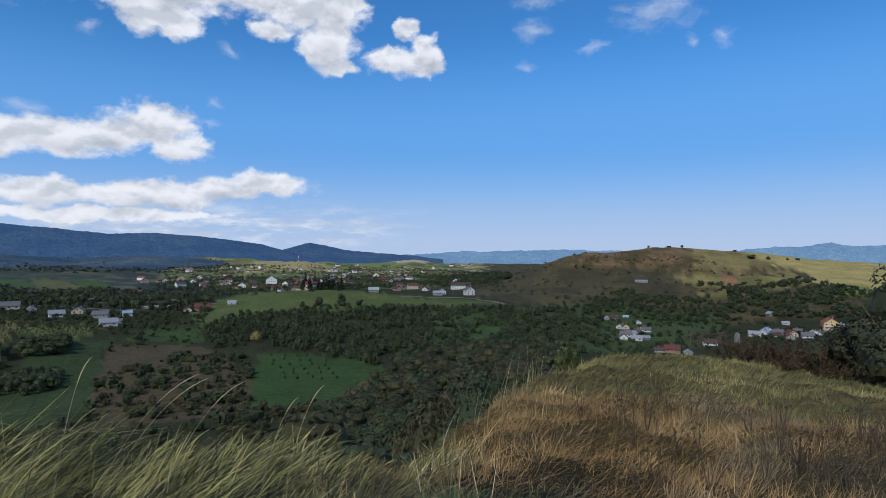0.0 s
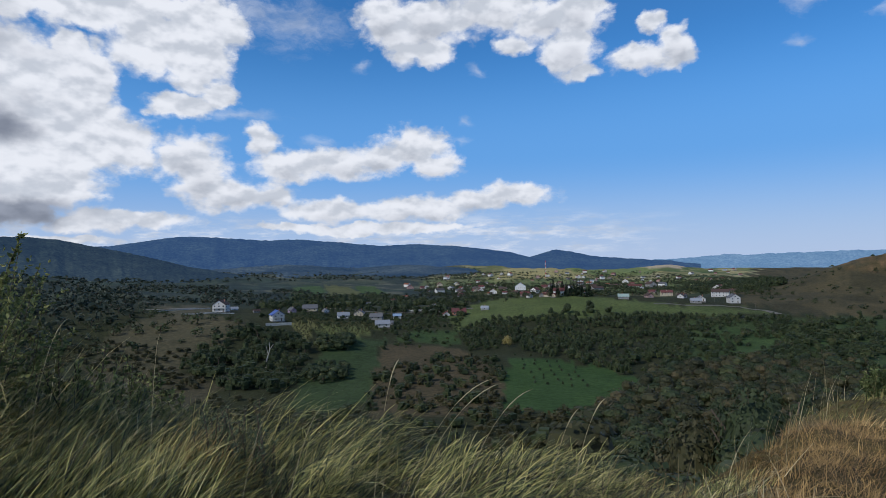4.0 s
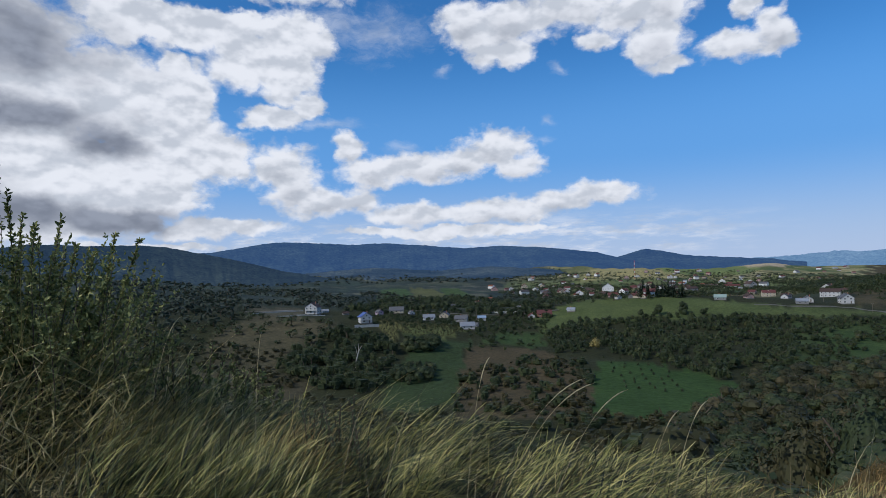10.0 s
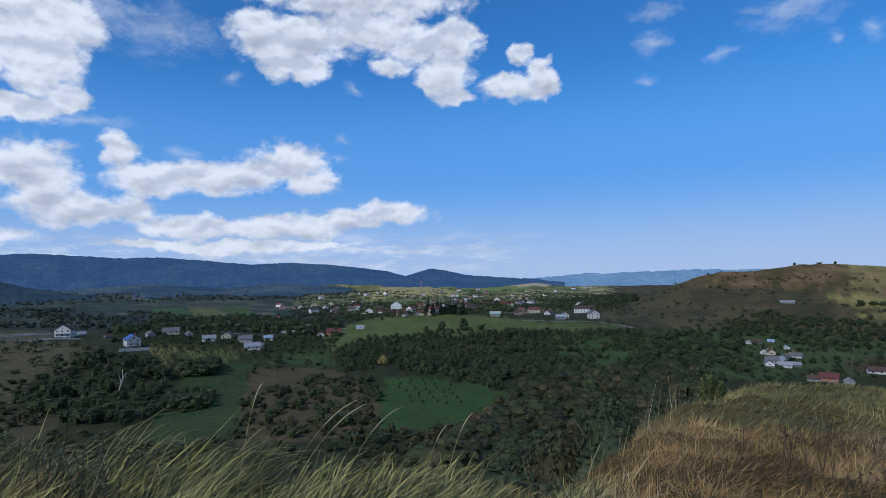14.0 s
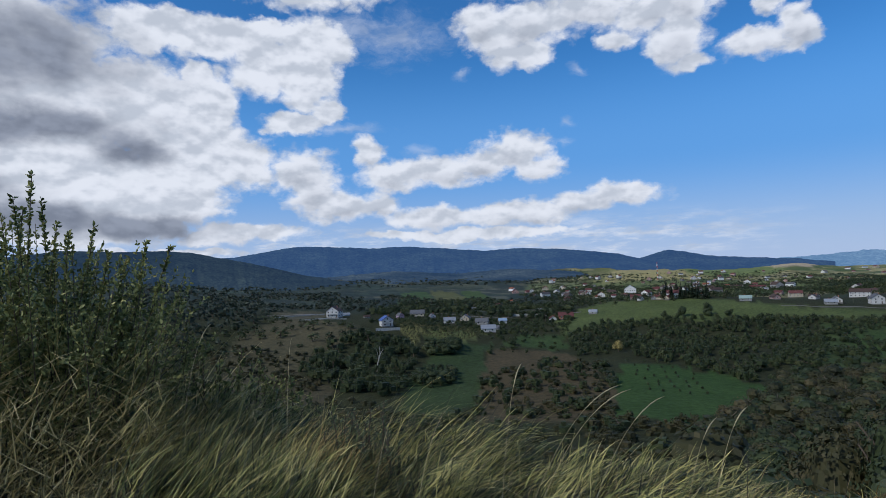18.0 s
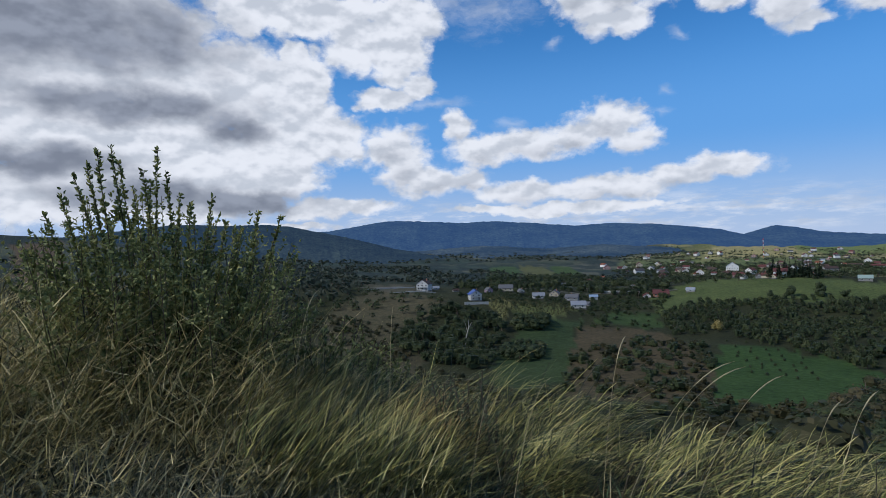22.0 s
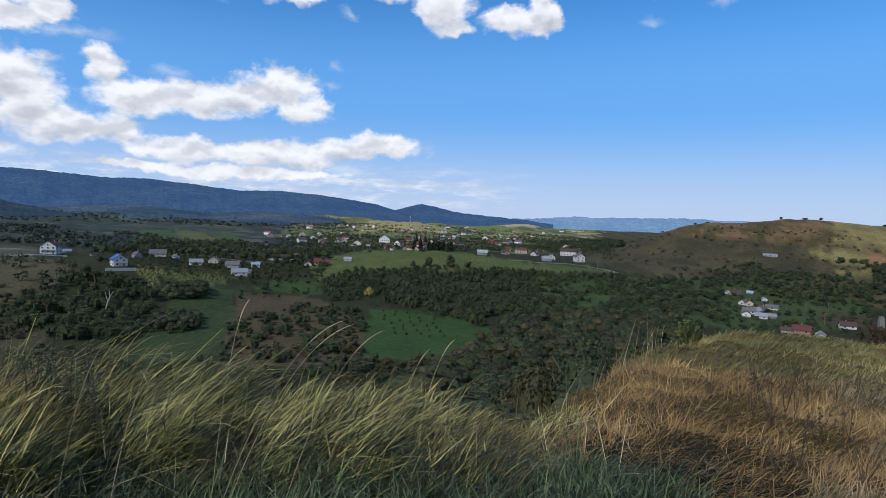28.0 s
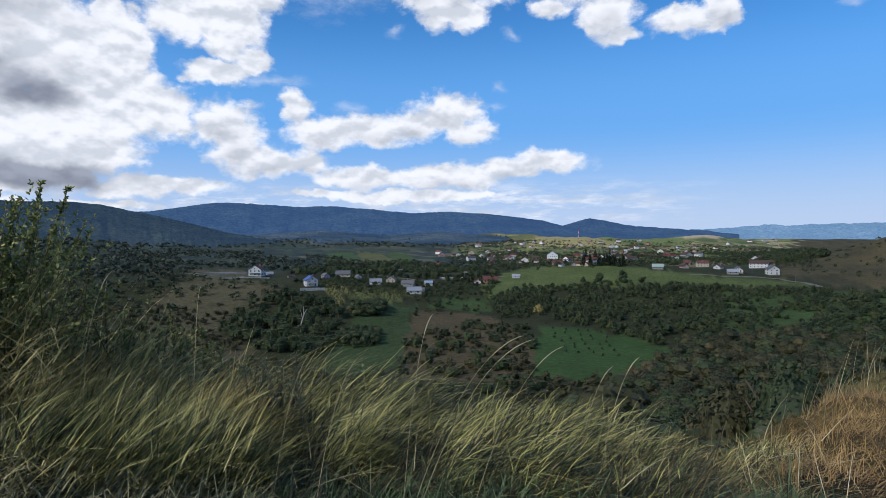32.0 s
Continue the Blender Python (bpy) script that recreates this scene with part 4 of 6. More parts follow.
wood("garden_trees", "gardens", 4.6, (2.8, 6.0), 80, 0.075, "wood", "garden and hedge trees behind the farmhouses", 7, 1, 0.66, 40, 1.3)
wood("hedge", "hedges", 6.0, (2.0, 5.0), 40, 0.12, "wood", "dark hedges along the slope", 8, 1, 1.08, 40, 1.3, "hedge")
wood("scrubland", "scrubland", 6.6, (2.0, 5.6), 12, 0.21, "wood_blue", "scattered trees and hedges over dark scrubland", 9, 1, 0.92, 90, 1.5, "scrub")
wood("scrubland", "scrubland_left", 7.0, (2.0, 5.6), 12, 0.21, "wood_blue", "scrub and hedges at the foot of the wooded hill", 10, 1, 0.75, 90, 1.4, "scrub")
wood("town_trees", "town", 6.0, (2.6, 5.6), 46, 0.105, "wood", "trees between the houses of the small town", 11, 1, 0.62, 90, 1.35)
wood("hedge", "shoulder", 5.0, (5.0, 9.0), 90, 0.085, "wood", "trees along the hill's shoulder", 12, 1, 0.35, 40, 1.2, "hedge")
wood("wood", "valley_wood", 3.2, (2.4, 5.0), 90, 0.075, "wood", "dark wood at the foot of the dry hill", 13, 1, 1.12, 26, 1.2)
wood("wood", "hill_foot", 3.7, (2.2, 4.8), 90, 0.072, "wood", "trees and bushes along the foot of the hill", 14, 1, 0.86, 34, 1.4)
wood("wood", "hill_side", 3.8, (2.6, 5.6), 90, 0.075, "wood", "dark bushy hillside behind the village", 15, 1, 0.62, 45, 1.4)
wood("hedge", "hill_hedge", 5.0, (5.5, 8.5), 90, 0.085, "wood", "dark row of trees on the hill's shoulder", 16, 1, 0, 30, 1.3, "hedge")
wood("hedge", "hill_strip", 5.0, (2.2, 4.2), 60, 0.10, "wood", "strip of bushes between fields", 17, 1, 0.9, 40, 1.5, "hedge")
wood("village_trees", "village_gardens", 3.9, (1.4, 3.4), 120, 0.062, "wood", "fruit and garden trees between village houses", 18, 1, 1.08, 26, 1.3)
wood("hill_scrub", "hill_scrub", 4.6, (0.9, 2.4), 30, 0.14, "wood_brown", "low thorn scrub on the dry hill", 19, 1, 1.08, 40, 1.7, "scrub")
wood("hill_scrub", "hill_flank", 7.0, (1.2, 3.4), 44, 0.11, "wood", "scattered dark bushes over the hill's flank", 29, 1, 1.32, 60, 1.5, "scrub")
wood("field_trees", "plain", 8.0, (2.0, 4.6), 14, 0.20, "wood_far", "trees and hedges between far fields", 20, 1, 1.12, 70, 1.8, "hedge")
wood("scrub", "scrub_low", 2.6, (1.2, 3.2), 130, 0.062, "wood_brown", "brown scrub below the orchard", 24, 1, 0.75, 20, 1.3, "scrub")
wood("scrubland", "far_scrub", 15.0, (3.0, 6.5), 9, 0.24, "wood_blue", "far woods and hedges below the ridge", 25, 1, 0.98, 200, 1.7, "scrub", 2800)

# bushes crowding the steep fall below the knoll
rng = np.random.RandomState(51)
a = rng.uniform(-15, 14, 1800)
fall = 2.2 + 40 * rng.uniform(0, 1, 1800) ** 1.5
r = np.interp(a, EDGE_AZ, EDGE_R) + fall
x, y = r * np.sin(np.radians(a)), r * np.cos(np.radians(a))
keep = []
for i in range(1800):
    if all((x[i] - x[k]) ** 2 + (y[i] - y[k]) ** 2 > 3.6 for k in keep):
        keep.append(i)
pts = np.column_stack([x[keep], y[keep], height(x[keep], y[keep]) - 0.25])
fall = fall[keep]
for half, mat, words in ((0, "wood_brown", "brownish green bushes on the steep fall below the knoll"), (1, "wood", "dark green bushes on the steep fall below the knoll")):
    q = pts[half::2]
    hs = rng.uniform(0.7, 1.0, len(q)) * np.interp(fall[half::2], (2.2, 5, 10), (1.2, 2.7, 4.2))
    plant_many("thicket", q, hs, np.maximum(1.6, hs * rng.uniform(1.0, 1.5, len(q))), 330, 0.036, M[mat], words, "thicket", 52 + half, trunk=False)


# ---- the spur: grass, weeds and shrubs ----
M["tussock"] = foliage("tussock_blades", [(0.28, (0.010, 0.014, 0.005)), (0.46, (0.085, 0.098, 0.026)), (0.64, (0.27, 0.265, 0.070)), (0.84, (0.58, 0.49, 0.16)), (1.0, (0.86, 0.74, 0.38))], 1.3, 0.4, 0.06, 0.22)
M["mat"] = foliage("matted_blades", [(0.1, (0.012, 0.011, 0.005)), (0.5, (0.075, 0.056, 0.022)), (0.85, (0.20, 0.15, 0.062)), (1.0, (0.42, 0.34, 0.18))], 1.0, 0.3, 0.06, 0.3)
M["green_blades"] = foliage("green_blades", [(0.12, (0.007, 0.011, 0.005)), (0.45, (0.042, 0.066, 0.025)), (0.78, (0.115, 0.165, 0.068)), (0.95, (0.23, 0.28, 0.13)), (1.0, (0.50, 0.45, 0.27))], 0.9, 0.4, 0.08, 0.25)
M["grey_blades"] = foliage("grey_blades", [(0.22, (0.008, 0.011, 0.007)), (0.46, (0.050, 0.062, 0.036)), (0.68, (0.17, 0.17, 0.085)), (0.90, (0.38, 0.34, 0.18)), (1.0, (0.55, 0.50, 0.36))], 0.9, 0.4, 0.08, 0.25)
M["dry_blades"] = foliage("dry_blades", [(0.18, (0.014, 0.014, 0.006)), (0.38, (0.16, 0.145, 0.048)), (0.62, (0.42, 0.345, 0.125)), (1.0, (0.86, 0.70, 0.38))], 1.1, 0.3, 0.08, 0.3)
M["flank_blades"] = foliage("flank_blades", [(0.14, (0.020, 0.015, 0.006)), (0.40, (0.20, 0.120, 0.040)), (0.72, (0.40, 0.252, 0.088)), (1.0, (0.70, 0.50, 0.22))], 0.6, 0.3, 0.08, 0.35)
M["rust_blades"] = foliage("rust_blades", [(0.1, (0.03, 0.024, 0.009)), (0.45, (0.26, 0.185, 0.060)), (1.0, (0.66, 0.50, 0.20))], 0.9, 0.3, 0.14, 0.3)
M["knoll_blades"] = foliage("knoll_blades", [(0.14, (0.020, 0.015, 0.006)), (0.40, (0.185, 0.112, 0.042)), (0.72, (0.36, 0.225, 0.086)), (1.0, (0.64, 0.45, 0.21))], 0.5, 0.3, 0.08, 0.4)
M["crown_blades"] = foliage("crown_blades", [(0.15, (0.024, 0.025, 0.009)), (0.42, (0.105, 0.100, 0.028)), (0.68, (0.21, 0.18, 0.055)), (1.0, (0.42, 0.34, 0.14))], 0.35, 0.3, 0.08, 0.5)
M["heath_blades"] = foliage("heath_blades", [(0.14, (0.016, 0.014, 0.007)), (0.40, (0.125, 0.096, 0.043)), (0.68, (0.27, 0.195, 0.095)), (1.0, (0.58, 0.43, 0.25))], 0.7, 0.3, 0.08, 0.45)
M["straw"] = foliage("straw_blades", [(0.05, (0.22, 0.17, 0.075)), (0.5, (0.40, 0.32, 0.16)), (1.0, (0.62, 0.53, 0.33))], 1.5, 0.3, 0.15, 0.3)
M["seed"] = plain("seed_heads", (0.30, 0.24, 0.12), (0.46, 0.38, 0.22), 20, 90, 0.9, 0.4, 0.002)
M["shrub_leaf"] = foliage("shrub_leaves", [(0.05, (0.055, 0.075, 0.026)), (0.5, (0.18, 0.205, 0.070)), (0.85, (0.36, 0.35, 0.125)), (1.0, (0.60, 0.51, 0.20))], 2.0, 0.3, 0.25, 0.3)
M["dark_green"] = foliage("dark_green_leaves", [(0.05, (0.040, 0.062, 0.022)), (0.5, (0.115, 0.150, 0.052)), (1.0, (0.28, 0.28, 0.10))], 2.0, 0.3, 0.15, 0.3)
M["dark_leaf"] = foliage("dark_leaves", [(0.05, (0.012, 0.016, 0.008)), (0.5, (0.034, 0.042, 0.018)), (1.0, (0.085, 0.075, 0.035))], 2.0, 0.3, 0.12, 0.3)
M["red_leaf"] = foliage("red_leaves", [(0.05, (0.030, 0.022, 0.012)), (0.5, (0.085, 0.058, 0.032)), (1.0, (0.17, 0.115, 0.062))], 0.8, 0.2, 0.2, 0.3)
M["grey_leaf"] = foliage("grey_leaves", [(0.05, (0.06, 0.08, 0.045)), (0.6, (0.13, 0.16, 0.09)), (1.0, (0.24, 0.27, 0.16))], 2.0, 0.2, 0.2, 0.3)
M["twig"] = plain("twig", (0.055, 0.042, 0.030), (0.11, 0.085, 0.06), 8, 60, 0.9, 0.5, 0.003)
M["weed"] = plain("dry_weed", (0.045, 0.032, 0.022), (0.10, 0.07, 0.045), 12, 80, 0.95, 0.5, 0.003)


def sway(n, rng, az0, spread):
    """Headings for n blades, mostly downwind."""
    return np.radians(az0) + rng.normal(0, spread, n)


def blades(name, pts, length, width, tilt, bend, heading, segs, mat, label, category="grass"):
    """Grass: each blade a tapering strip that leans tilt at the root and bends on towards its heading."""
    n = len(pts)
    s = np.linspace(0, 1, segs + 1)
    theta = tilt[:, None] + bend[:, None] * s[None, :] ** 1.3
    step = (length / segs)[:, None]
    out_ = np.cumsum(np.sin(theta) * step, 1) - np.sin(theta) * step
    up = np.cumsum(np.cos(theta) * step, 1) - np.cos(theta) * step
    dirx, diry = np.sin(heading)[:, None], np.cos(heading)[:, None]
    cx = pts[:, 0, None] + out_ * dirx
    cy = pts[:, 1, None] + out_ * diry
    cz = pts[:, 2, None] + up
    half = width[:, None] * (1 - s[None, :] ** 1.6) * 0.5 + 0.0004
    turn = np.random.RandomState(n).uniform(-0.9, 0.9, n)[:, None]
    sx, sy = np.cos(heading[:, None] + turn), -np.sin(heading[:, None] + turn)
    a = np.stack([cx - sx * half, cy - sy * half, cz], -1)
    b = np.stack([cx + sx * half, cy + sy * half, cz], -1)
    v = np.stack([a, b], 2).reshape(-1, 3)
    k = 2 * (segs + 1)
    f0 = np.array([(2 * i, 2 * i + 1, 2 * i + 3, 2 * i + 2) for i in range(segs)])
    f = (np.arange(n)[:, None, None] * k + f0[None]).reshape(-1, 4)
    return tagged(new(name, sheet_mesh(name, v, f, mat)), label, category, kind="stuff")


def sown(rng, n, a0, a1, r0, r1, thin=None):
    a = rng.uniform(a0, a1, n)
    r = np.sqrt(rng.uniform(r0 * r0, r1 * r1, n))
    x, y = r * np.sin(np.radians(a)), r * np.cos(np.radians(a))
    if thin is not None:
        ok = thin(a, r, x, y)
        a, r, x, y = a[ok], r[ok], x[ok], y[ok]
    return a, r, np.column_stack([x, y, height(x, y) - 0.02])


def rim(a):
    return np.interp(a, EDGE_AZ, EDGE_R)


WIND = 62.0
rng = np.random.RandomState(41)

# tufts of tall grass along the brink
def tufted(pts, rng, count, radius):
    base = pts[rng.randint(0, len(pts), count)]
    off = rng.normal(0, radius, (count, 2))
    x, y = base[:, 0] + off[:, 0], base[:, 1] + off[:, 1]
    return np.column_stack([x, y, height(x, y) - 0.02])


def tussocks(name, seeds, per, radius, lengths, widths, lean, curl, wind, scatter, mat, label, rng, segs=4, lift=0.0, tall=None):
    """Grass in tufts: the blades of one tuft share a height and a lean, fan out from its foot and droop downwind."""
    m = len(seeds)
    own_h, own_lean, own_wind = rng.uniform(0.6, 1.2, m), rng.normal(0, 0.16, m), rng.normal(0, 0.35, m)
    if tall is not None:
        own_h = own_h * tall(seeds)
    k = np.repeat(np.arange(m), per)
    n = len(k)
    off = rng.normal(0, radius, (n, 2))
    x, y = seeds[k, 0] + off[:, 0], seeds[k, 1] + off[:, 1]
    p = np.column_stack([x, y, height(x, y) - 0.02 + lift * own_h[k] * rng.uniform(0, 1, n) ** 1.5])
    head = np.arctan2(x, y) + np.radians(wind) if wind > 70 else np.full(n, np.radians(wind))
    stray = rng.rand(n) < 0.05
    blades(name, p, rng.uniform(lengths[0], lengths[1], n) * own_h[k], rng.uniform(widths[0], widths[1], n), np.where(stray, 0.55, np.maximum(lean + own_lean[k] + rng.normal(0, 0.2, n), 0.05)),
           rng.uniform(curl[0], curl[1], n), head + own_wind[k] + rng.normal(0, scatter, n), segs, mat, label, "grass")


_, _, seeds = sown(rng, 1150, -60, 4, 3.4, 6.4, lambda a, r, x, y: (r > rim(a) - 0.75 + 0.22 * np.sin(a * 0.7)) & (r < rim(a) + 0.5))


def brink_height(p):
    here = np.degrees(np.arctan2(p[:, 0], p[:, 1]))
    return (0.86 + 0.35 * fbm(p[:, 0], p[:, 1], 1.1, 2, 8)) * np.interp(here, (-50, -38, -28, -18, -8, 0), (1.15, 1.05, 0.95, 0.70, 0.52, 0.5))


tussocks("tall_grass", seeds, 84, 0.09, (0.14, 0.44), (0.0035, 0.0085), 1.06, (0.05, 1.15), 82, 0.55, M["tussock"], "tufts of yellow-green grass bent over by the wind", rng, 3, 0.42, brink_height)
_, _, seeds = sown(rng, 300, -63, -47, 3.9, 5.1, lambda a, r, x, y: r < rim(a))
tussocks("tall_grass", seeds, 60, 0.10, (0.14, 0.40), (0.0035, 0.0085), 1.0, (0.0, 1.1), 82, 0.7, M["tussock"], "tufts of yellow-green grass beside the shrub", rng, 3, 0.36)
# a matted dry layer beneath it
_, _, seeds = sown(rng, 700, -60, 2, 3.4, 5.6, lambda a, r, x, y: (r > rim(a) - 0.95) & (r < rim(a) + 0.1))
tussocks("matted_grass", seeds, 26, 0.12, (0.20, 0.50), (0.004, 0.009), 1.32, (-0.3, 0.5), 84, 0.8, M["mat"], "brown matted grass lying under the tufts", rng, 3, 0.12)
# a rust-coloured tuft beside it
_, _, seeds = sown(rng, 50, -51.0, -45.5, 4.4, 4.9)
tussocks("rust_grass", seeds, 44, 0.09, (0.22, 0.50), (0.0035, 0.008), 0.85, (0.0, 0.9), 82, 0.45, M["rust_blades"], "golden brown dry grass leaning in the wind", rng, 4, 0.34)
# loose straw lying across it
_, _, p = sown(rng, 500, -75, 6, 3.6, 5.6, lambda a, r, x, y: r < rim(a) + 0.1)
n = len(p)
p[:, 2] += rng.uniform(0.03, 0.26, n)
blades("straw", p, rng.uniform(0.25, 0.6, n), rng.uniform(0.003, 0.006, n), rng.uniform(0.9, 1.5, n), rng.uniform(-0.4, 0.8, n), sway(n, rng, WIND + 10, 1.2), 5, M["straw"], "loose dry straw lying over the grass", "grass")
# short green grass underfoot
_, _, seeds = sown(rng, 3200, -50, 44, 1.6, 4.3, lambda a, r, x, y: (r < rim(a) - 0.40) & (r < np.interp(a, (-8, 0, 8, 12, 20), (4.6, 4.3, 4.0, 3.7, 3.0)) + 0.2 * np.sin(a / 6)))
tussocks("green_grass", seeds[::2], 20, 0.07, (0.10, 0.36), (0.004, 0.0105), 0.65, (0.5, 2.0), WIND, 1.8, M["green_blades"], "short dark green grass with a few dry blades", rng, 3)
# broad grey-green blades lying over one another near the shrub
_, _, seeds = sown(rng, 1700, -96, -42, 2.2, 4.6, lambda a, r, x, y: r < rim(a) - 0.4)
tussocks("broad_grass", seeds, 10, 0.09, (0.14, 0.42), (0.0045, 0.0115), 0.9, (0.0, 1.9), WIND, 2.2, M["grey_blades"], "broad grey-green grass blades lying in a tangle", rng, 3, 0.06)
# dry tangle towards the shrub
_, _, seeds = sown(rng, 1500, -100, -46, 3.7, 8.0, lambda a, r, x, y: r < rim(a) + 0.8)
tussocks("dry_grass", seeds, 27, 0.12, (0.10, 0.32), (0.0035, 0.009), 1.15, (-0.6, 1.3), WIND - 20, 1.5, M["dry_blades"], "dry golden green grass tangled round the shrub", rng, 3, 0.34,
         lambda p: np.interp(np.hypot(p[:, 0], p[:, 1]), (3.6, 4.2, 4.6, 5.2), (0.7, 1.0, 1.9, 2.6)) * np.interp(np.degrees(np.arctan2(p[:, 0], p[:, 1])), (-62, -53), (1.0, 0.56)))
# the knoll
_, _, seeds = sown(rng, 6000, -13, 48, 2.6, 9.5, lambda a, r, x, y: (r < rim(a) + 0.4 + 2.6 * band(a, -9, 14, 2)) & ((a > -7) | (r > rim(a))) & (r > np.interp(a, (-8, 0, 8, 12, 20), (4.4, 4.1, 3.8, 3.5, 2.8)) + 0.25 * np.sin(a / 4)))
p = tufted(seeds, rng, 56000, 0.06)
n = len(p)
kind_ = fbm(p[:, 0], p[:, 1], 3.2, 3, 21) * 0.9 + (np.degrees(np.arctan2(p[:, 0], p[:, 1])) - 17) / 26
for mask, key, words in ((kind_ < 0.02, "flank_blades", "orange straw-coloured grass on the knoll's flank"), ((kind_ >= 0.02) & (kind_ < 0.5), "knoll_blades", "dry reddish-brown grass combed by the wind"),
                         (kind_ >= 0.5, "heath_blades", "grey-brown dry grass on the knoll")):
    q = p[mask]
    n = len(q)
    blades("knoll_grass", q, rng.uniform(0.08, 0.30, n), rng.uniform(0.0028, 0.0068, n), np.where(rng.rand(n) < 0.94, rng.normal(1.12, 0.25, n), np.abs(rng.normal(0.4, 0.3, n))), rng.uniform(-0.3, 1.3, n), sway(n, rng, WIND + 25, 0.9) + 1.3 * fbm(q[:, 0], q[:, 1], 2.4, 2, 55), 2, M[key], words, "grass")
_, _, seeds = sown(rng, 20000, -2, 50, 9.0, 31.0, lambda a, r, x, y: r < rim(a) + 0.8 + 2.2 * band(a, -3, 14, 2))
p = tufted(seeds, rng, 48000, 0.07)
n = len(p)
rr = np.hypot(p[:, 0], p[:, 1])
blades("crown_grass", p, rng.uniform(0.12, 0.32, n), rng.uniform(0.007, 0.018, n) * (rr / 14) ** 0.5, np.abs(rng.normal(0.98, 0.28, n)), rng.uniform(0.1, 1.0, n), sway(n, rng, WIND + 20, 0.7) + 0.9 * fbm(p[:, 0], p[:, 1], 5.0, 2, 56), 2, M["crown_blades"], "yellow-green dry grass on the knoll", "grass")
# standing dry stalks before the shrub
_, _, p = sown(rng, 210, -82, -54, 4.2, 5.0, lambda a, r, x, y: r < rim(a) + 0.2)
n = len(p)
blades("dry_stalks", p, rng.uniform(0.4, 1.0, n), rng.uniform(0.0035, 0.008, n), np.abs(rng.normal(0.6, 0.25, n)), rng.uniform(0.0, 1.2, n), sway(n, rng, WIND, 1.2), 6, M["dry_blades"], "standing straw-coloured stalks before the shrub", "grass")
# taller stalks on the knoll's flank
_, _, p = sown(rng, 320, -4, 12, 5.0, 18, lambda a, r, x, y: np.abs(r - rim(a) + 0.6) < 1.6)
n = len(p)
blades("stalks", p, rng.uniform(0.4, 0.95, n), rng.uniform(0.003, 0.006, n), rng.uniform(0.0, 0.5, n), rng.uniform(0.1, 0.9, n), sway(n, rng, WIND + 10, 0.7), 5, M["straw"], "tall dry stalks along the knoll's edge", "grass")


# ---- single things ----
def empty(name, at, label, category, group=""):
    ob = new(name)
    ob.location = at
    ob.empty_display_size = 0.2
    return tagged(ob, label, category, group)


def part(name, mesh, parent, label=""):
    ob = new(name, mesh)
    ob.parent = parent
    return tagged(ob, label) if label else ob


def tube(name, path, radii_, mat, sides=5):
    """A round rod along a path."""
    path = [Vector(q) for q in path]
    vs, fs = [], []
    for i, q in enumerate(path):
        d = (path[min(i + 1, len(path) - 1)] - path[max(i - 1, 0)]).normalized()
        u = d.cross(Vector((0.31, 0.87, 0.21))).normalized()
        w = d.cross(u)
        for k in range(sides):
            th = 2 * math.pi * k / sides
            vs.append(q + (u * math.cos(th) + w * math.sin(th)) * radii_[i])
    for i in range(len(path) - 1):
        for k in range(sides):
            fs.append((i * sides + k, i * sides + (k + 1) % sides, (i + 1) * sides + (k + 1) % sides, (i + 1) * sides + k))
    me_ = sheet_mesh(name, [tuple(q) for q in vs], fs, mat)
    me_.polygons.foreach_set("use_smooth", np.ones(len(me_.polygons), bool))
    return me_


def leaf_mesh(name, pos, direc, size, slim, mat, rng, fold=0.25):
    """Leaves with a midrib fold and pointed ends: each two quads, laid along its own direction."""
    n = len(pos)
    d = direc / np.linalg.norm(direc, axis=1)[:, None]
    t = np.cross(d, rng.normal(0, 1, (n, 3)))
    t /= np.linalg.norm(t, axis=1)[:, None]
    nn = np.cross(d, t)
    L = size[:, None]
    W = L * slim
    base, tip = pos, pos + d * L - nn * L * 0.12
    m1, m2 = pos + d * L * 0.35, pos + d * L * 0.72
    v = np.stack([base, m1 + t * W + nn * W * fold, m2 + t * W * 0.75 + nn * W * fold, tip, m2 - t * W * 0.75 + nn * W * fold, m1 - t * W + nn * W * fold], 1).reshape(-1, 3)
    f = (np.arange(n)[:, None, None] * 6 + np.array([(0, 1, 2, 3), (0, 3, 4, 5)])[None]).reshape(-1, 4)
    return sheet_mesh(name, v, f, mat)


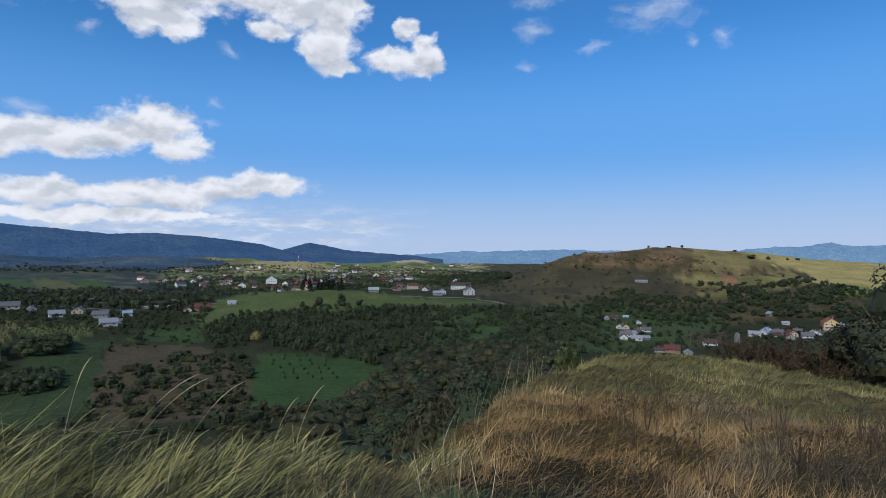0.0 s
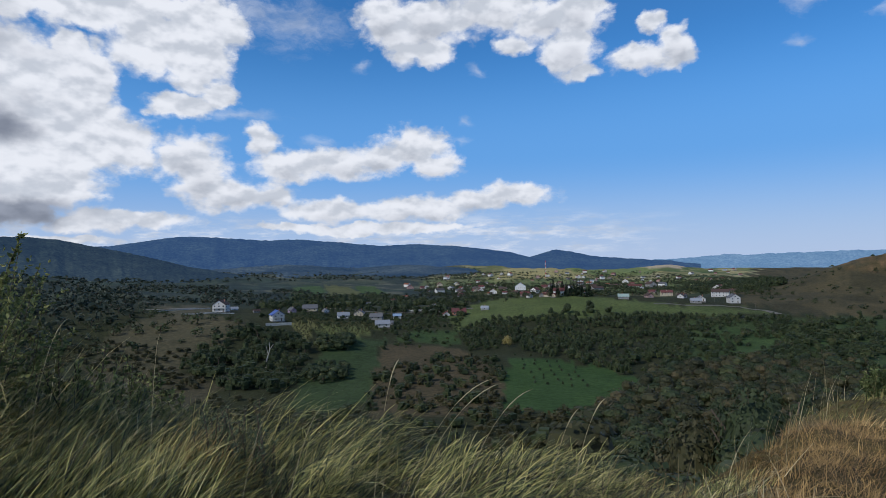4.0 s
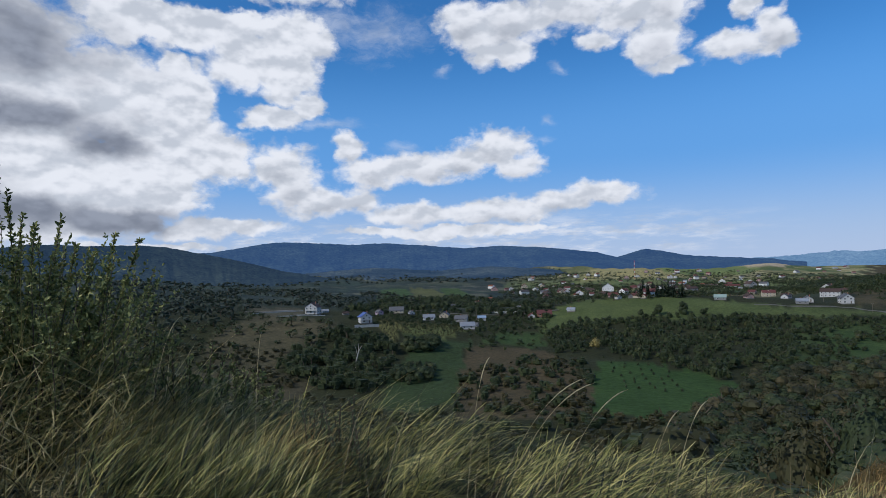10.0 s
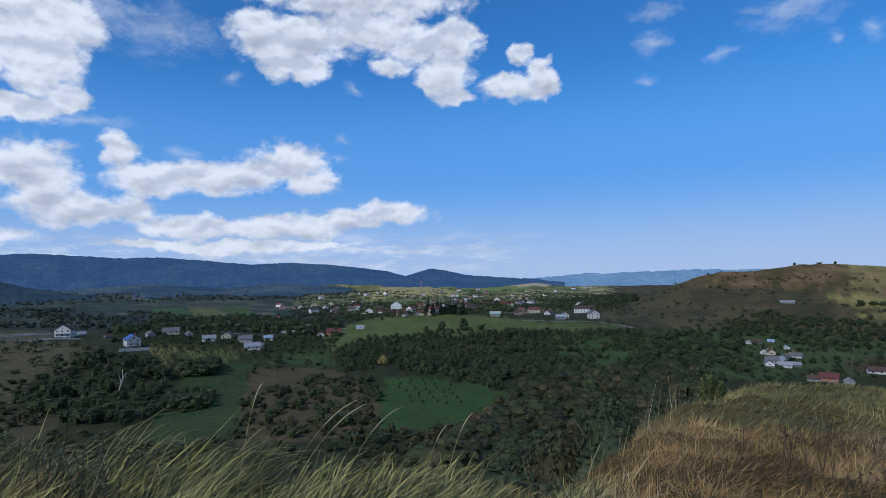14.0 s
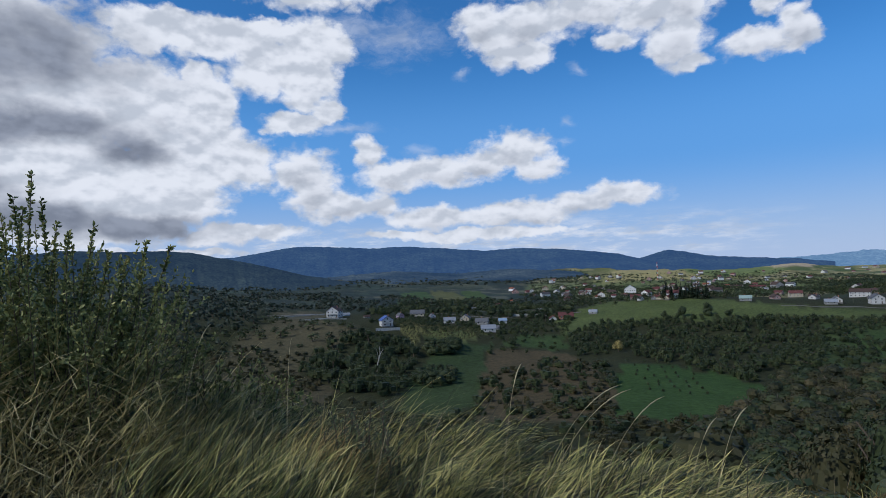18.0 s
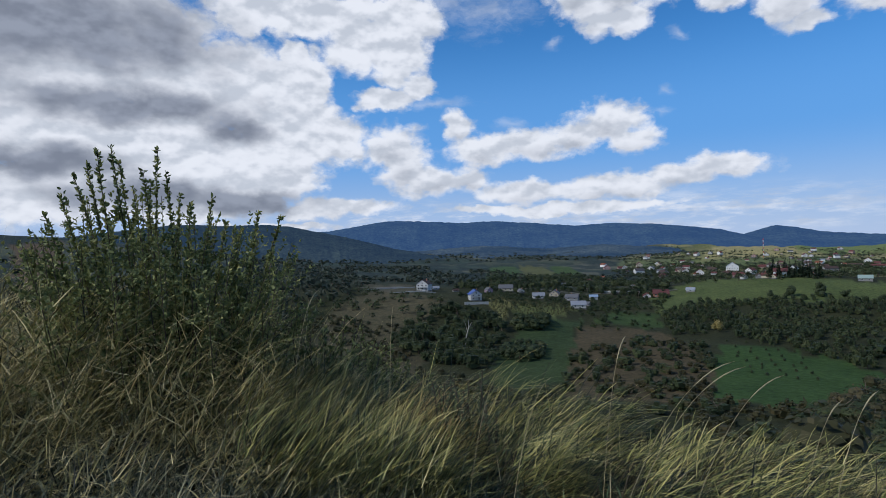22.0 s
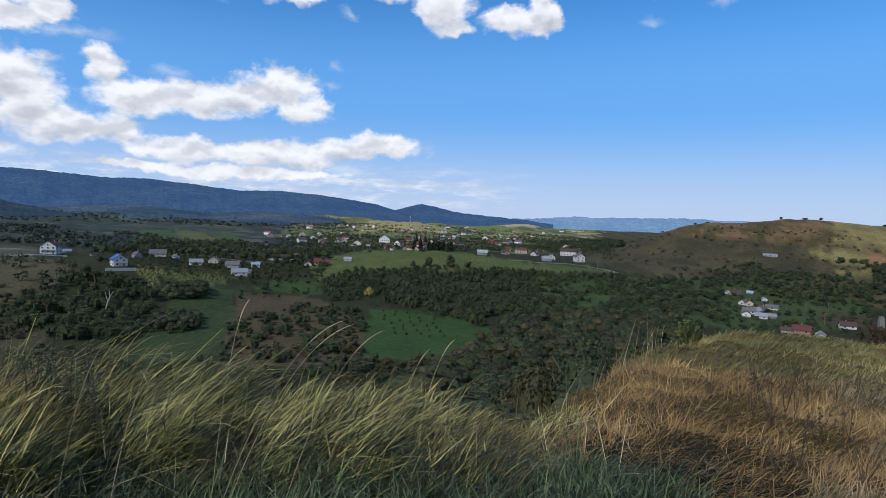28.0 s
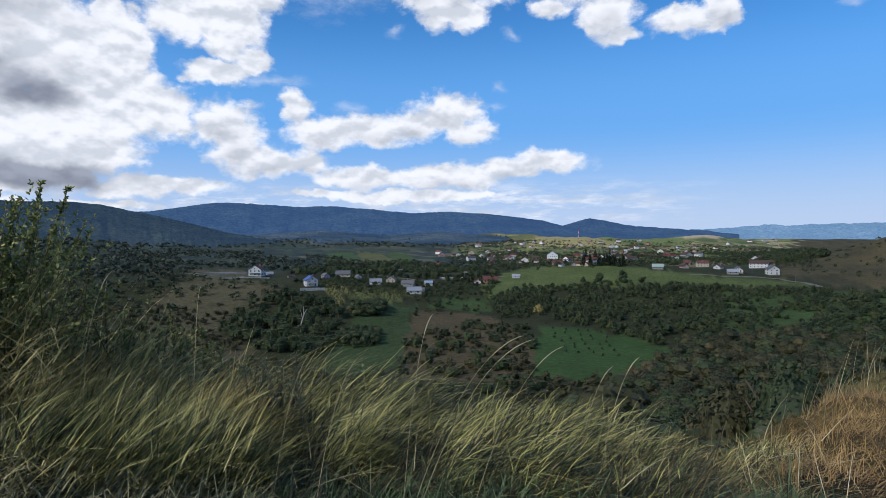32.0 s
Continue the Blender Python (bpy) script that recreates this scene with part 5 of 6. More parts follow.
def branch_with_leaves(owner, base, tip, count, leaf, slim, mat, rng, thick=0.008, bare=0.25, side=4, label="", reach=0.14):
    """A rising branch with side twigs and leaves all along it, in the owner's own axes."""
    base, tip = np.array(base), np.array(tip)
    mid = base + (tip - base) * 0.5 + np.append(rng.normal(0, 0.06, 2), 0)
    q = np.linspace(0, 1, 8)[:, None]
    path = (1 - q) ** 2 * base + 2 * q * (1 - q) * mid + q ** 2 * tip
    b = part("branch", tube("branch", path, np.linspace(thick, thick * 0.25, 8), M["twig"]), owner, label)
    lines = [(path, bare)]
    span = np.linalg.norm(tip - base)
    for _ in range(side):
        k = rng.randint(1, 6)
        d = np.append(rng.normal(0, 0.6, 2), rng.uniform(0.5, 1.2))
        d = d / np.linalg.norm(d) * span * rng.uniform(0.6, 1.5) * reach
        lines.append((np.linspace(path[k], path[k] + d, 5), 0.05))
    pos, direc = [], []
    for ln, bare_ in lines:
        m = int(count * np.linalg.norm(ln[-1] - ln[0]) / (span * (1 + side * reach)))
        for u in rng.uniform(bare_, 1, max(m, 6)):
            k = min(int(u * (len(ln) - 1)), len(ln) - 2)
            w = u * (len(ln) - 1) - k
            along = ln[k + 1] - ln[k]
            along = along / np.linalg.norm(along)
            o = rng.normal(0, 1, 3)
            pos.append(ln[k] * (1 - w) + ln[k + 1] * w)
            direc.append(along * rng.uniform(0.35, 0.9) + o / np.linalg.norm(o) * 0.75)
    pos, direc = np.array(pos), np.array(direc)
    tagged(part("leaves", leaf_mesh("leaves", pos, direc, leaf * rng.uniform(0.6, 1.15, len(pos)), slim, mat, rng), b), kind="stuff")


def at_angle(az, el, r):
    """The point at that azimuth and height, r metres off along the ground."""
    return Vector((-0.39 + r * math.sin(radians(az)), -0.055 + r * math.cos(radians(az)), EYE.z + r * math.tan(radians(el))))


# the dark shrub on the brink
rng = np.random.RandomState(77)
SHRUB_R = 5.2
foot = at_angle(-66.5, 0, SHRUB_R)
foot.z = float(height(foot.x, foot.y))
shrub = empty("shrub", foot, "tall dark green leafy shrub with upright shoots in grass", "shrub")
SHOOTS = [(-75.5, 3.6), (-73.5, 6.9), (-72.6, 7.9), (-71.8, 8.9), (-70.8, 9.4), (-70.2, 8.2), (-68.4, 7.4), (-67.2, 9.3), (-66.6, 7.4), (-65.5, 5.4), (-64.7, 4.6),
          (-62.9, 5.2), (-59.0, 3.9), (-57.0, 3.4), (-76.6, 0.6), (-60.6, 2.2), (-61.8, 3.0), (-74.4, 5.0), (-69.2, 6.0), (-67.8, 6.4)]
for a, e in SHOOTS:
    tip = at_angle(a, e, SHRUB_R + rng.normal(0, 0.25)) - foot
    root = Vector((tip.x * 0.45 + rng.normal(0, 0.08), tip.y * 0.45 + rng.normal(0, 0.08), -0.05))
    branch_with_leaves(shrub, root, tip, 620, 0.042, 0.25, M["shrub_leaf"], rng, 0.010, 0.2, 5)
for _ in range(96):
    a = rng.uniform(-77.5, -55)
    e = float(np.interp(a, (-78, -75, -71, -66, -62, -57, -55), (1.0, 3.6, 6.2, 5.4, 3.0, 2.4, 0.5))) - 10 * rng.uniform(0, 1) ** 1.7
    tip = at_angle(a, e, SHRUB_R + rng.normal(0.1, 0.4)) - foot
    root = Vector((tip.x * 0.6 + rng.normal(0, 0.1), tip.y * 0.6 + rng.normal(0, 0.1), -0.05))
    branch_with_leaves(shrub, root, tip, 330, 0.038, 0.26, M["shrub_leaf"], rng, 0.007, 0.08, 7, reach=0.28)


def bush(name, at, h, w, stems_, per, leaf, mat, seed, label, category="bush", slim=0.28, spread=0.5):
    """A rounded bush of many leafy branches from one root."""
    rng_ = np.random.RandomState(seed)
    ob = empty(name, at, label, category)
    for _ in range(stems_):
        th, u = rng_.uniform(0, 6.28), math.sqrt(rng_.uniform(0, 1))
        z = h * (1 - 0.55 * u * u) * rng_.uniform(0.7, 1.05)
        tip = Vector((math.cos(th) * w / 2 * u, math.sin(th) * w / 2 * u, z))
        root = Vector((tip.x * spread, tip.y * spread, -0.05))
        branch_with_leaves(ob, root, tip, per, leaf, slim, mat, rng_, 0.012 * h, 0.1, 4)
    return ob


bush("bush", on_land(11.7, 15.6), 0.72, 0.66, 30, 220, 0.050, M["dark_green"], 5, "small green bush on the knoll's rim")
for a, r, h, w, k in ((26.3, 25.6, 0.55, 2.2, 1), (28.0, 26.0, 0.75, 2.6, 2), (30.1, 26.4, 0.85, 2.6, 3), (32.2, 26.6, 0.8, 2.6, 4), (33.6, 25.0, 0.3, 2.0, 9), (29.2, 24.6, 0.1, 1.8, 8)):
    bush("bush", on_land(a, r), h + 0.45, w, 26, 120, 0.075, M["red_leaf"], 10 + k, "reddish brown bush at the edge of the knoll")
for a, r, top_el, w, k in ((-55.0, 6.0, -5.0, 1.1, 21), (-52.6, 6.2, -6.6, 1.2, 22), (-50.2, 6.0, -8.4, 1.0, 23), (-57.0, 5.8, -3.4, 1.0, 24)):
    at = on_land(a, r)
    bush("bush", at, at_angle(a, top_el, r).z - at.z, w, 24, 150, 0.045, M["shrub_leaf"], k, "low dark green bush behind the grass")

# grey wormwood behind the grass
for a, r, e in ((-46.8, 4.7, -9.5), (-45.8, 4.8, -8.8), (-44.6, 4.7, -8.4), (-43.5, 4.8, -8.7), (-42.6, 4.7, -9.6)):
    at = on_land(a, r)
    top = at_angle(a, e, r).z
    w_ = bush("wormwood", at, max(0.6, top - at.z), 0.30, 9, 110, 0.034, M["grey_leaf"], int(-a * 10), "grey-green wormwood stems behind the grass", "weed", 0.18, 0.3)

# long seed stalks leaning over the valley
def stalk(root_az, root_r, tip_az, tip_el, r, head, seed):
    rng_ = np.random.RandomState(seed)
    root = at_angle(root_az, 0, root_r)
    root.z = float(height(root.x, root.y))
    tip = at_angle(tip_az, tip_el, r)
    ob = empty("grass_stalk", root, "long pale grass stalk with a drooping seed head", "grass", "seed stalks")
    t = tip - root
    mid = Vector((t.x * 0.42, t.y * 0.42, t.z * 0.97))
    q = [mid * float(2 * s_ * (1 - s_)) + t * float(s_ ** 2) for s_ in np.linspace(0, 1, 14)]
    part("stem", tube("stem", q, np.linspace(0.0020, 0.0009, 14), M["seed"], 4), ob)
    if head:
        k = q[-5:]
        line_ = [k[min(i // 4, 3)].lerp(k[min(i // 4, 3) + 1], (i % 4) / 4) for i in range(17)]
        fat = [0.0012 + 0.0036 * math.sin(math.pi * min(1, i / 15.5)) ** 0.7 * (1.0 if i % 2 else 0.62) for i in range(17)]
        part("seed_head", tube("seed_head", line_, fat, M["seed"], 5), ob, "pale bristly seed head")
    return ob


stalk(-27.5, 3.2, -16.1, -10.3, 3.9, True, 1)
stalk(-26.9, 3.2, -15.3, -10.7, 3.9, True, 2)
stalk(-21.5, 3.2, -12.4, -11.2, 3.9, True, 3)
stalk(-27.9, 3.4, -25.1, -8.4, 4.0, True, 4)
stalk(-9.6, 3.8, -6.0, -11.8, 4.4, True, 5)
stalk(-11.8, 3.8, -8.4, -12.8, 4.4, True, 6)
stalk(-57.0, 4.4, -53.7, -3.5, 4.7, True, 7)
stalk(-47.6, 4.0, -46.8, -5.3, 4.4, False, 8)
stalk(-36.5, 3.4, -32.0, -12.2, 3.9, False, 9)
stalk(-40.5, 3.5, -36.6, -11.6, 4.0, False, 10)

# dark dried weeds standing in the knoll's grass
def dried_weed(at, h, seed):
    rng_ = np.random.RandomState(seed)
    ob = empty("dried_weed", at, "dark brown dried weed standing in the grass", "weed", "dried weeds")
    for i in range(rng_.randint(4, 7)):
        tip = Vector((rng_.normal(0, 0.09), rng_.normal(0, 0.09), h * rng_.uniform(0.7, 1)))
        part("stem", tube("stem", [Vector((0, 0, -0.02)), tip * 0.5 + Vector((rng_.normal(0, 0.02), 0, 0)), tip], [0.004, 0.003, 0.0018], M["weed"], 4), ob)
        k = 0.011 * rng_.uniform(0.7, 1.3)
        part("seed_head", tube("seed_head", [tip - Vector((0, 0, k)), tip - Vector((0, 0, k * 0.4)), tip + Vector((0, 0, k * 0.5)), tip + Vector((0, 0, k))], [k * 0.3, k, k * 0.85, k * 0.2], M["weed"], 6), ob)
    return ob


weeds = [(17.8, 6.3, 0.5), (16.2, 6.6, 0.45), (18.8, 7.0, 0.5), (20.6, 8.2, 0.5), (30.5, 6.0, 0.5), (32.6, 5.8, 0.5), (29.4, 6.6, 0.5), (34.0, 5.6, 0.4), (24.0, 5.0, 0.4), (28.0, 9.5, 0.55), (13.0, 6.9, 0.4), (35.5, 6.8, 0.5)]
rng = np.random.RandomState(88)
weeds += [(rng.uniform(16, 37), rng.uniform(5.0, 9.5), rng.uniform(0.28, 0.5)) for _ in range(30)]
for i, (a, r, h) in enumerate(weeds):
    dried_weed(on_land(a, r), h, 100 + i)


# ---- houses, sheds and what stands among them ----
def paint(name, c, rough=0.85):
    return plain(name, tuple(v * 0.86 for v in c), c, 0.5, 9.0, rough, 0.2, 0.01)


WALLS = {k: paint("wall_" + k, c) for k, c in dict(white=(0.58, 0.57, 0.545), cream=(0.48, 0.42, 0.31), yellow=(0.60, 0.42, 0.20), grey=(0.26, 0.255, 0.245), mauve=(0.34, 0.25, 0.33), pink=(0.44, 0.29, 0.26),
         blue=(0.40, 0.52, 0.66), brick=(0.36, 0.17, 0.11), bright=(0.72, 0.71, 0.68)).items()}
ROOFS = {k: paint("roof_" + k, c, r) for k, (c, r) in dict(red=((0.125, 0.046, 0.042), 0.85), orange=((0.22, 0.085, 0.05), 0.85), brown=((0.075, 0.048, 0.04), 0.8), grey=((0.12, 0.12, 0.125), 0.7),
         blue=((0.035, 0.085, 0.30), 0.5), pale=((0.26, 0.275, 0.30), 0.6), sky=((0.26, 0.34, 0.45), 0.6), dark=((0.07, 0.065, 0.065), 0.8), green=((0.30, 0.38, 0.34), 0.6)).items()}
M["stone"] = plain("stone", (0.10, 0.098, 0.09), (0.20, 0.19, 0.175), 1.5, 12, 0.95, 0.6, 0.03)
M["concrete"] = plain("concrete", (0.30, 0.30, 0.28), (0.50, 0.49, 0.46), 0.8, 10, 0.9, 0.3, 0.01)
M["timber"] = plain("timber", (0.10, 0.08, 0.065), (0.18, 0.15, 0.12), 2, 25, 0.9, 0.5, 0.01)
M["frame"] = plain("window_frame", (0.60, 0.60, 0.58), (0.75, 0.75, 0.72), 4, 40, 0.6, 0.1, 0.003)
M["glass"] = plain("window_glass", (0.018, 0.022, 0.028), (0.035, 0.042, 0.05), 1, 6, 0.08, 0.02, 0.001, 0.0, 0.6)
M["road"] = plain("track", (0.095, 0.088, 0.072), (0.17, 0.155, 0.13), 0.3, 4, 0.95, 0.4, 0.03)
M["maize"] = foliage("maize_leaves", [(0.1, (0.035, 0.045, 0.018)), (0.5, (0.085, 0.088, 0.038)), (1.0, (0.16, 0.145, 0.07))], 0.2, 0.2, 0.25, 0.3)
M["gold"] = foliage("gold_leaves", [(0.1, (0.16, 0.13, 0.04)), (0.6, (0.28, 0.23, 0.08)), (1.0, (0.38, 0.31, 0.13))], 0.4, 0.2, 0.25, 0.3)
M["conifer"] = foliage("conifer_needles", [(0.1, (0.010, 0.018, 0.010)), (0.6, (0.022, 0.036, 0.018)), (1.0, (0.04, 0.055, 0.026))], 0.2, 0.2, 0.1, 0.3)
M["mast_red"], M["mast_white"] = paint("mast_red", (0.50, 0.06, 0.05), 0.5), paint("mast_white", (0.80, 0.80, 0.80), 0.5)


def block(name, lo, hi, mat, chip=0.0):
    """A box with its edges cut, as a mesh."""
    (x0, y0, z0), (x1, y1, z1) = lo, hi
    bm = bmesh.new()
    bmesh.ops.create_cube(bm, size=1)
    for v in bm.verts:
        v.co = Vector((x0 + (v.co.x + 0.5) * (x1 - x0), y0 + (v.co.y + 0.5) * (y1 - y0), z0 + (v.co.z + 0.5) * (z1 - z0)))
    if chip:
        bmesh.ops.bevel(bm, geom=bm.edges[:], offset=chip, segments=1, affect="EDGES")
    me_ = bpy.data.meshes.new(name)
    bm.to_mesh(me_)
    bm.free()
    me_.materials.append(mat)
    return me_


def prism(name, outline, y0, y1, mat):
    """An outline in x and z drawn out along y."""
    k = len(outline)
    vs = [(x, y0, z) for x, z in outline] + [(x, y1, z) for x, z in outline]
    fs = [tuple(range(k)), tuple(range(2 * k - 1, k - 1, -1))]
    fs += [(i, i + k, (i + 1) % k + k, (i + 1) % k) for i in range(k)]
    me_ = bpy.data.meshes.new(name)
    me_.from_pydata(vs, [], fs)
    bm = bmesh.new()
    bm.from_mesh(me_)
    bmesh.ops.recalc_face_normals(bm, faces=bm.faces)
    bm.to_mesh(me_)
    bm.free()
    me_.materials.append(mat)
    return me_


def window(owner, x, y, z, w, h, side):
    """A framed window let into a wall face: side 'f' looks along -y, 's' along +x or -x by the sign of x."""
    if side == "f":
        fr = part("window", block("window", (x - w / 2 - 0.08, y - 0.07, z - 0.08), (x + w / 2 + 0.08, y + 0.02, z + h + 0.08), M["frame"]), owner)
        part("pane", block("pane", (x - w / 2, y - 0.085, z), (x - 0.03, y - 0.06, z + h), M["glass"]), fr)
        part("pane", block("pane", (x + 0.03, y - 0.085, z), (x + w / 2, y - 0.06, z + h), M["glass"]), fr)
    else:
        s = 1 if x > 0 else -1
        a, b = sorted((x - s * 0.02, x + s * 0.07))
        fr = part("window", block("window", (a, y - w / 2 - 0.08, z - 0.08), (b, y + w / 2 + 0.08, z + h + 0.08), M["frame"]), owner)
        a, b = sorted((x + s * 0.06, x + s * 0.085))
        part("pane", block("pane", (a, y - w / 2, z), (b, y - 0.03, z + h), M["glass"]), fr)
        part("pane", block("pane", (a, y + 0.03, z), (b, y + w / 2, z + h), M["glass"]), fr)


def house(name, at, turn, w, length, wall_h, roof_h, wall, roof, label, storeys=1, chimney=True, balcony=False, category="house", group="village houses"):
    """A gabled house. Its gable, w wide, looks along -y; turn swings it about the vertical, 0 facing the spur."""
    ob = empty(name, at, label, category, group)
    az_ = math.degrees(math.atan2(at[0], at[1]))
    ob.rotation_euler = (0, 0, radians(-az_ + turn))
    h, l = w / 2, length / 2
    part("foundation", block("foundation", (-h - 0.12, -l - 0.12, -2.2), (h + 0.12, l + 0.12, 0.35), M["stone"]), ob)
    part("wall", prism("wall", [(-h, 0.35), (h, 0.35), (h, wall_h), (0, wall_h + roof_h - 0.05), (-h, wall_h)], -l, l, WALLS[wall]), ob)
    over, slope = 0.5, roof_h / h
    for s in (1, -1):
        e = h + over
        pts = [(0, wall_h + roof_h), (s * e, wall_h - slope * over), (s * e, wall_h - slope * over + 0.20), (0, wall_h + roof_h + 0.22)]
        part("roof_slope", prism("roof_slope", pts, -l - 0.45, l + 0.45, ROOFS[roof]), ob)
    part("ridge_cap", block("ridge_cap", (-0.16, -l - 0.46, wall_h + roof_h + 0.13), (0.16, l + 0.46, wall_h + roof_h + 0.30), ROOFS[roof]), ob)
    if chimney:
        part("chimney", block("chimney", (h * 0.35, l * 0.1, wall_h + roof_h * 0.4), (h * 0.35 + 0.6, l * 0.1 + 0.6, wall_h + roof_h + 0.9), WALLS["brick"], 0.04), ob)
    step = (wall_h - 0.35) / storeys
    for f in range(storeys):
        z = 0.35 + f * step + step * 0.35
        hh = min(1.25, step * 0.45)
        n_ = max(1, int(w / 3.2))
        for i in range(n_):
            x = -h + w * (i + 0.5) / n_
            if f == 0 and i == n_ - 1 and n_ > 1:
                door = part("door", block("door", (x - 0.45, -l - 0.06, 0.36), (x + 0.45, -l + 0.02, min(2.4, wall_h - 0.15)), M["timber"]), ob)
                part("handle", block("handle", (x + 0.34, -l - 0.12, 1.3), (x + 0.40, -l - 0.06, 1.45), M["frame"]), door)
            else:
                window(ob, x, -l, z, min(1.2, w / n_ * 0.5), hh, "f")
        m_ = max(1, int(length / 3.6))
        for sx in ((h,) if group == "town houses" else (h, -h)):
            for i in range(m_):
                window(ob, sx, -l + length * (i + 0.5) / m_, z, 1.1, hh, "s")
    if roof_h > 2.2:
        window(ob, 0, -l, wall_h + 0.3, 0.9, min(1.1, roof_h * 0.4), "f")
    if balcony:
        bal = part("balcony", block("balcony", (-h * 0.8, -l - 1.3, 0.35 + step - 0.1), (h * 0.8, -l, 0.35 + step + 0.08), M["concrete"]), ob)
        part("railing", block("railing", (-h * 0.8, -l - 1.3, 0.35 + step + 0.08), (h * 0.8, -l - 1.22, 0.35 + step + 0.95), WALLS["white"]), bal)
    return ob


def house_at(az, el, px, kind, turn, wall, roof, label, storeys=1, name="house", low=1.0, ratio=1.2, **more):
    """A house whose base is seen at that azimuth and height, its front spanning px thousandths of the distance."""
    at = spot(az, el, 120)
    d = math.hypot(at.x, at.y)
    w = max(3.0, 0.78 * px / 1057 * d)
    if kind == "gable":
        w *= 0.86
        return house(name, at, turn, w, w * ratio * 0.95, (0.34 if storeys == 1 else 0.56) * w, w * 0.34, wall, roof, label, storeys, **more)
    deep = min(9.5, w * 0.62)
    return house(name, at, turn + 90, deep, w * 0.92, min((0.26 if storeys == 1 else 0.42) * w, 3.0 * storeys) * low, deep * 0.34 * low, wall, roof, label, storeys, **more)


house_at(-43.7, -3.80, 32, "gable", -22, "white", "brown", "white two-storey house with a dark red roof on a terrace", 2, ratio=1.0, balcony=True)
house_at(-42.6, -3.72, 15, "long", 8, "blue", "pale", "low pale blue annexe with a flat light roof", 1, "annexe", chimney=False, category="shed")
house_at(-38.9, -4.85, 30, "gable", 14, "white", "blue", "white house with a bright blue roof and balcony", 2, ratio=1.1, balcony=True)
house_at(-37.55, -4.15, 15, "gable", 30, "mauve", "grey", "small mauve house behind the blue roof", 2)
house_at(-35.9, -4.05, 34, "long", -6, "cream", "grey", "long low farm building with a grey roof", 1, "farm_building", chimney=False)
house_at(-34.5, -4.20, 14, "gable", 20, "white", "grey", "small white gabled outbuilding with a grey roof")
house_at(-32.85, -4.80, 28, "long", 5, "white", "pale", "low white cottage with a pale tin roof")
house_at(-31.35, -4.62, 24, "gable", -10, "cream", "grey", "cream cottage with a grey gabled roof")
house_at(-29.75, -5.02, 30, "long", -12, "grey", "grey", "grey cottage with a worn roof", 1)
house_at(-29.2, -5.75, 34, "long", 6, "white", "pale", "cluster shed with white walls and a pale roof", 1, "shed", chimney=False, category="shed")
house_at(-28.55, -5.55, 20, "long", -15, "grey", "grey", "low grey shed beside a cottage", 1, "shed", chimney=False, category="shed")
house_at(-27.8, -5.02, 19, "long", 3, "white", "sky", "white block house with a pale blue roof", 2, chimney=False)
house_at(-23.1, -4.78, 16, "gable", 8, "white", "red", "white gabled house with a red roof")
house_at(-21.9, -4.72, 34, "long", 6, "brick", "red", "long barn with a dull red roof", 1, "barn", chimney=False, category="barn")
house_at(-19.4, -4.25, 18, "long", -10, "white", "pale", "white cottage with a pale roof")
house_at(-24.2, -4.05, 16, "gable", 25, "cream", "grey", "cream cottage among garden trees")
house_at(-26.2, -3.6, 15, "long", 15, "white", "grey", "white cottage among dark trees")
house_at(-28.2, -3.45, 15, "gable", -30, "cream", "red", "cream cottage with a red roof among trees")
house_at(-30.6, -3.7, 16, "long", 0, "grey", "grey", "grey farm shed among trees", 1, "shed", chimney=False, category="shed")
house_at(-40.7, -4.0, 14, "long", 20, "grey", "brown", "low shed beside the terrace", 1, "shed", chimney=False, category="shed")
# at the shoulder of the dry hill
house_at(2.5, -3.62, 24, "gable", 20, "white", "grey", "white two-storey house below the dry hill", 2, ratio=1.0)
house_at(1.5, -3.08, 36, "long", -8, "white", "brown", "long white house with a brown roof", 2)
house_at(-0.5, -3.65, 22, "long", 10, "grey", "pale", "low house with a pale grey roof")
house_at(-1.6, -3.22, 16, "gable", -25, "white", "dark", "white gabled house with a dark roof", 1)
house_at(-2.9, -3.05, 26, "long", 10, "cream", "red", "cream house with a red roof", 2)
house_at(-6.6, -3.33, 24, "long", 0, "grey", "green", "low house with a pale green roof behind the meadow")
house_at(-4.4, -3.2, 16, "gable", 30, "pink", "brown", "pink house with a brown roof")
house_at(-2.9, -3.03, 22, "gable", 0, "cream", "red", "cream house with a red roof below the hill's shoulder", 1)
house_at(-1.6, -3.16, 18, "long", -25, "white", "brown", "white house with a brown roof below the hill's shoulder", 1)
house_at(-0.1, -3.49, 20, "gable", 6, "white", "grey", "white house with a grey roof below the hill's shoulder", 1)
house_at(1.4, -2.61, 24, "gable", -20, "white", "brown", "white house with a brown roof below the hill's shoulder", 1)
house_at(-4.1, -2.78, 16, "long", -25, "pink", "red", "pink house with a red roof below the hill's shoulder", 1)
house_at(2.5, -2.74, 18, "long", -9, "cream", "brown", "cream house with a brown roof below the hill's shoulder", 1)
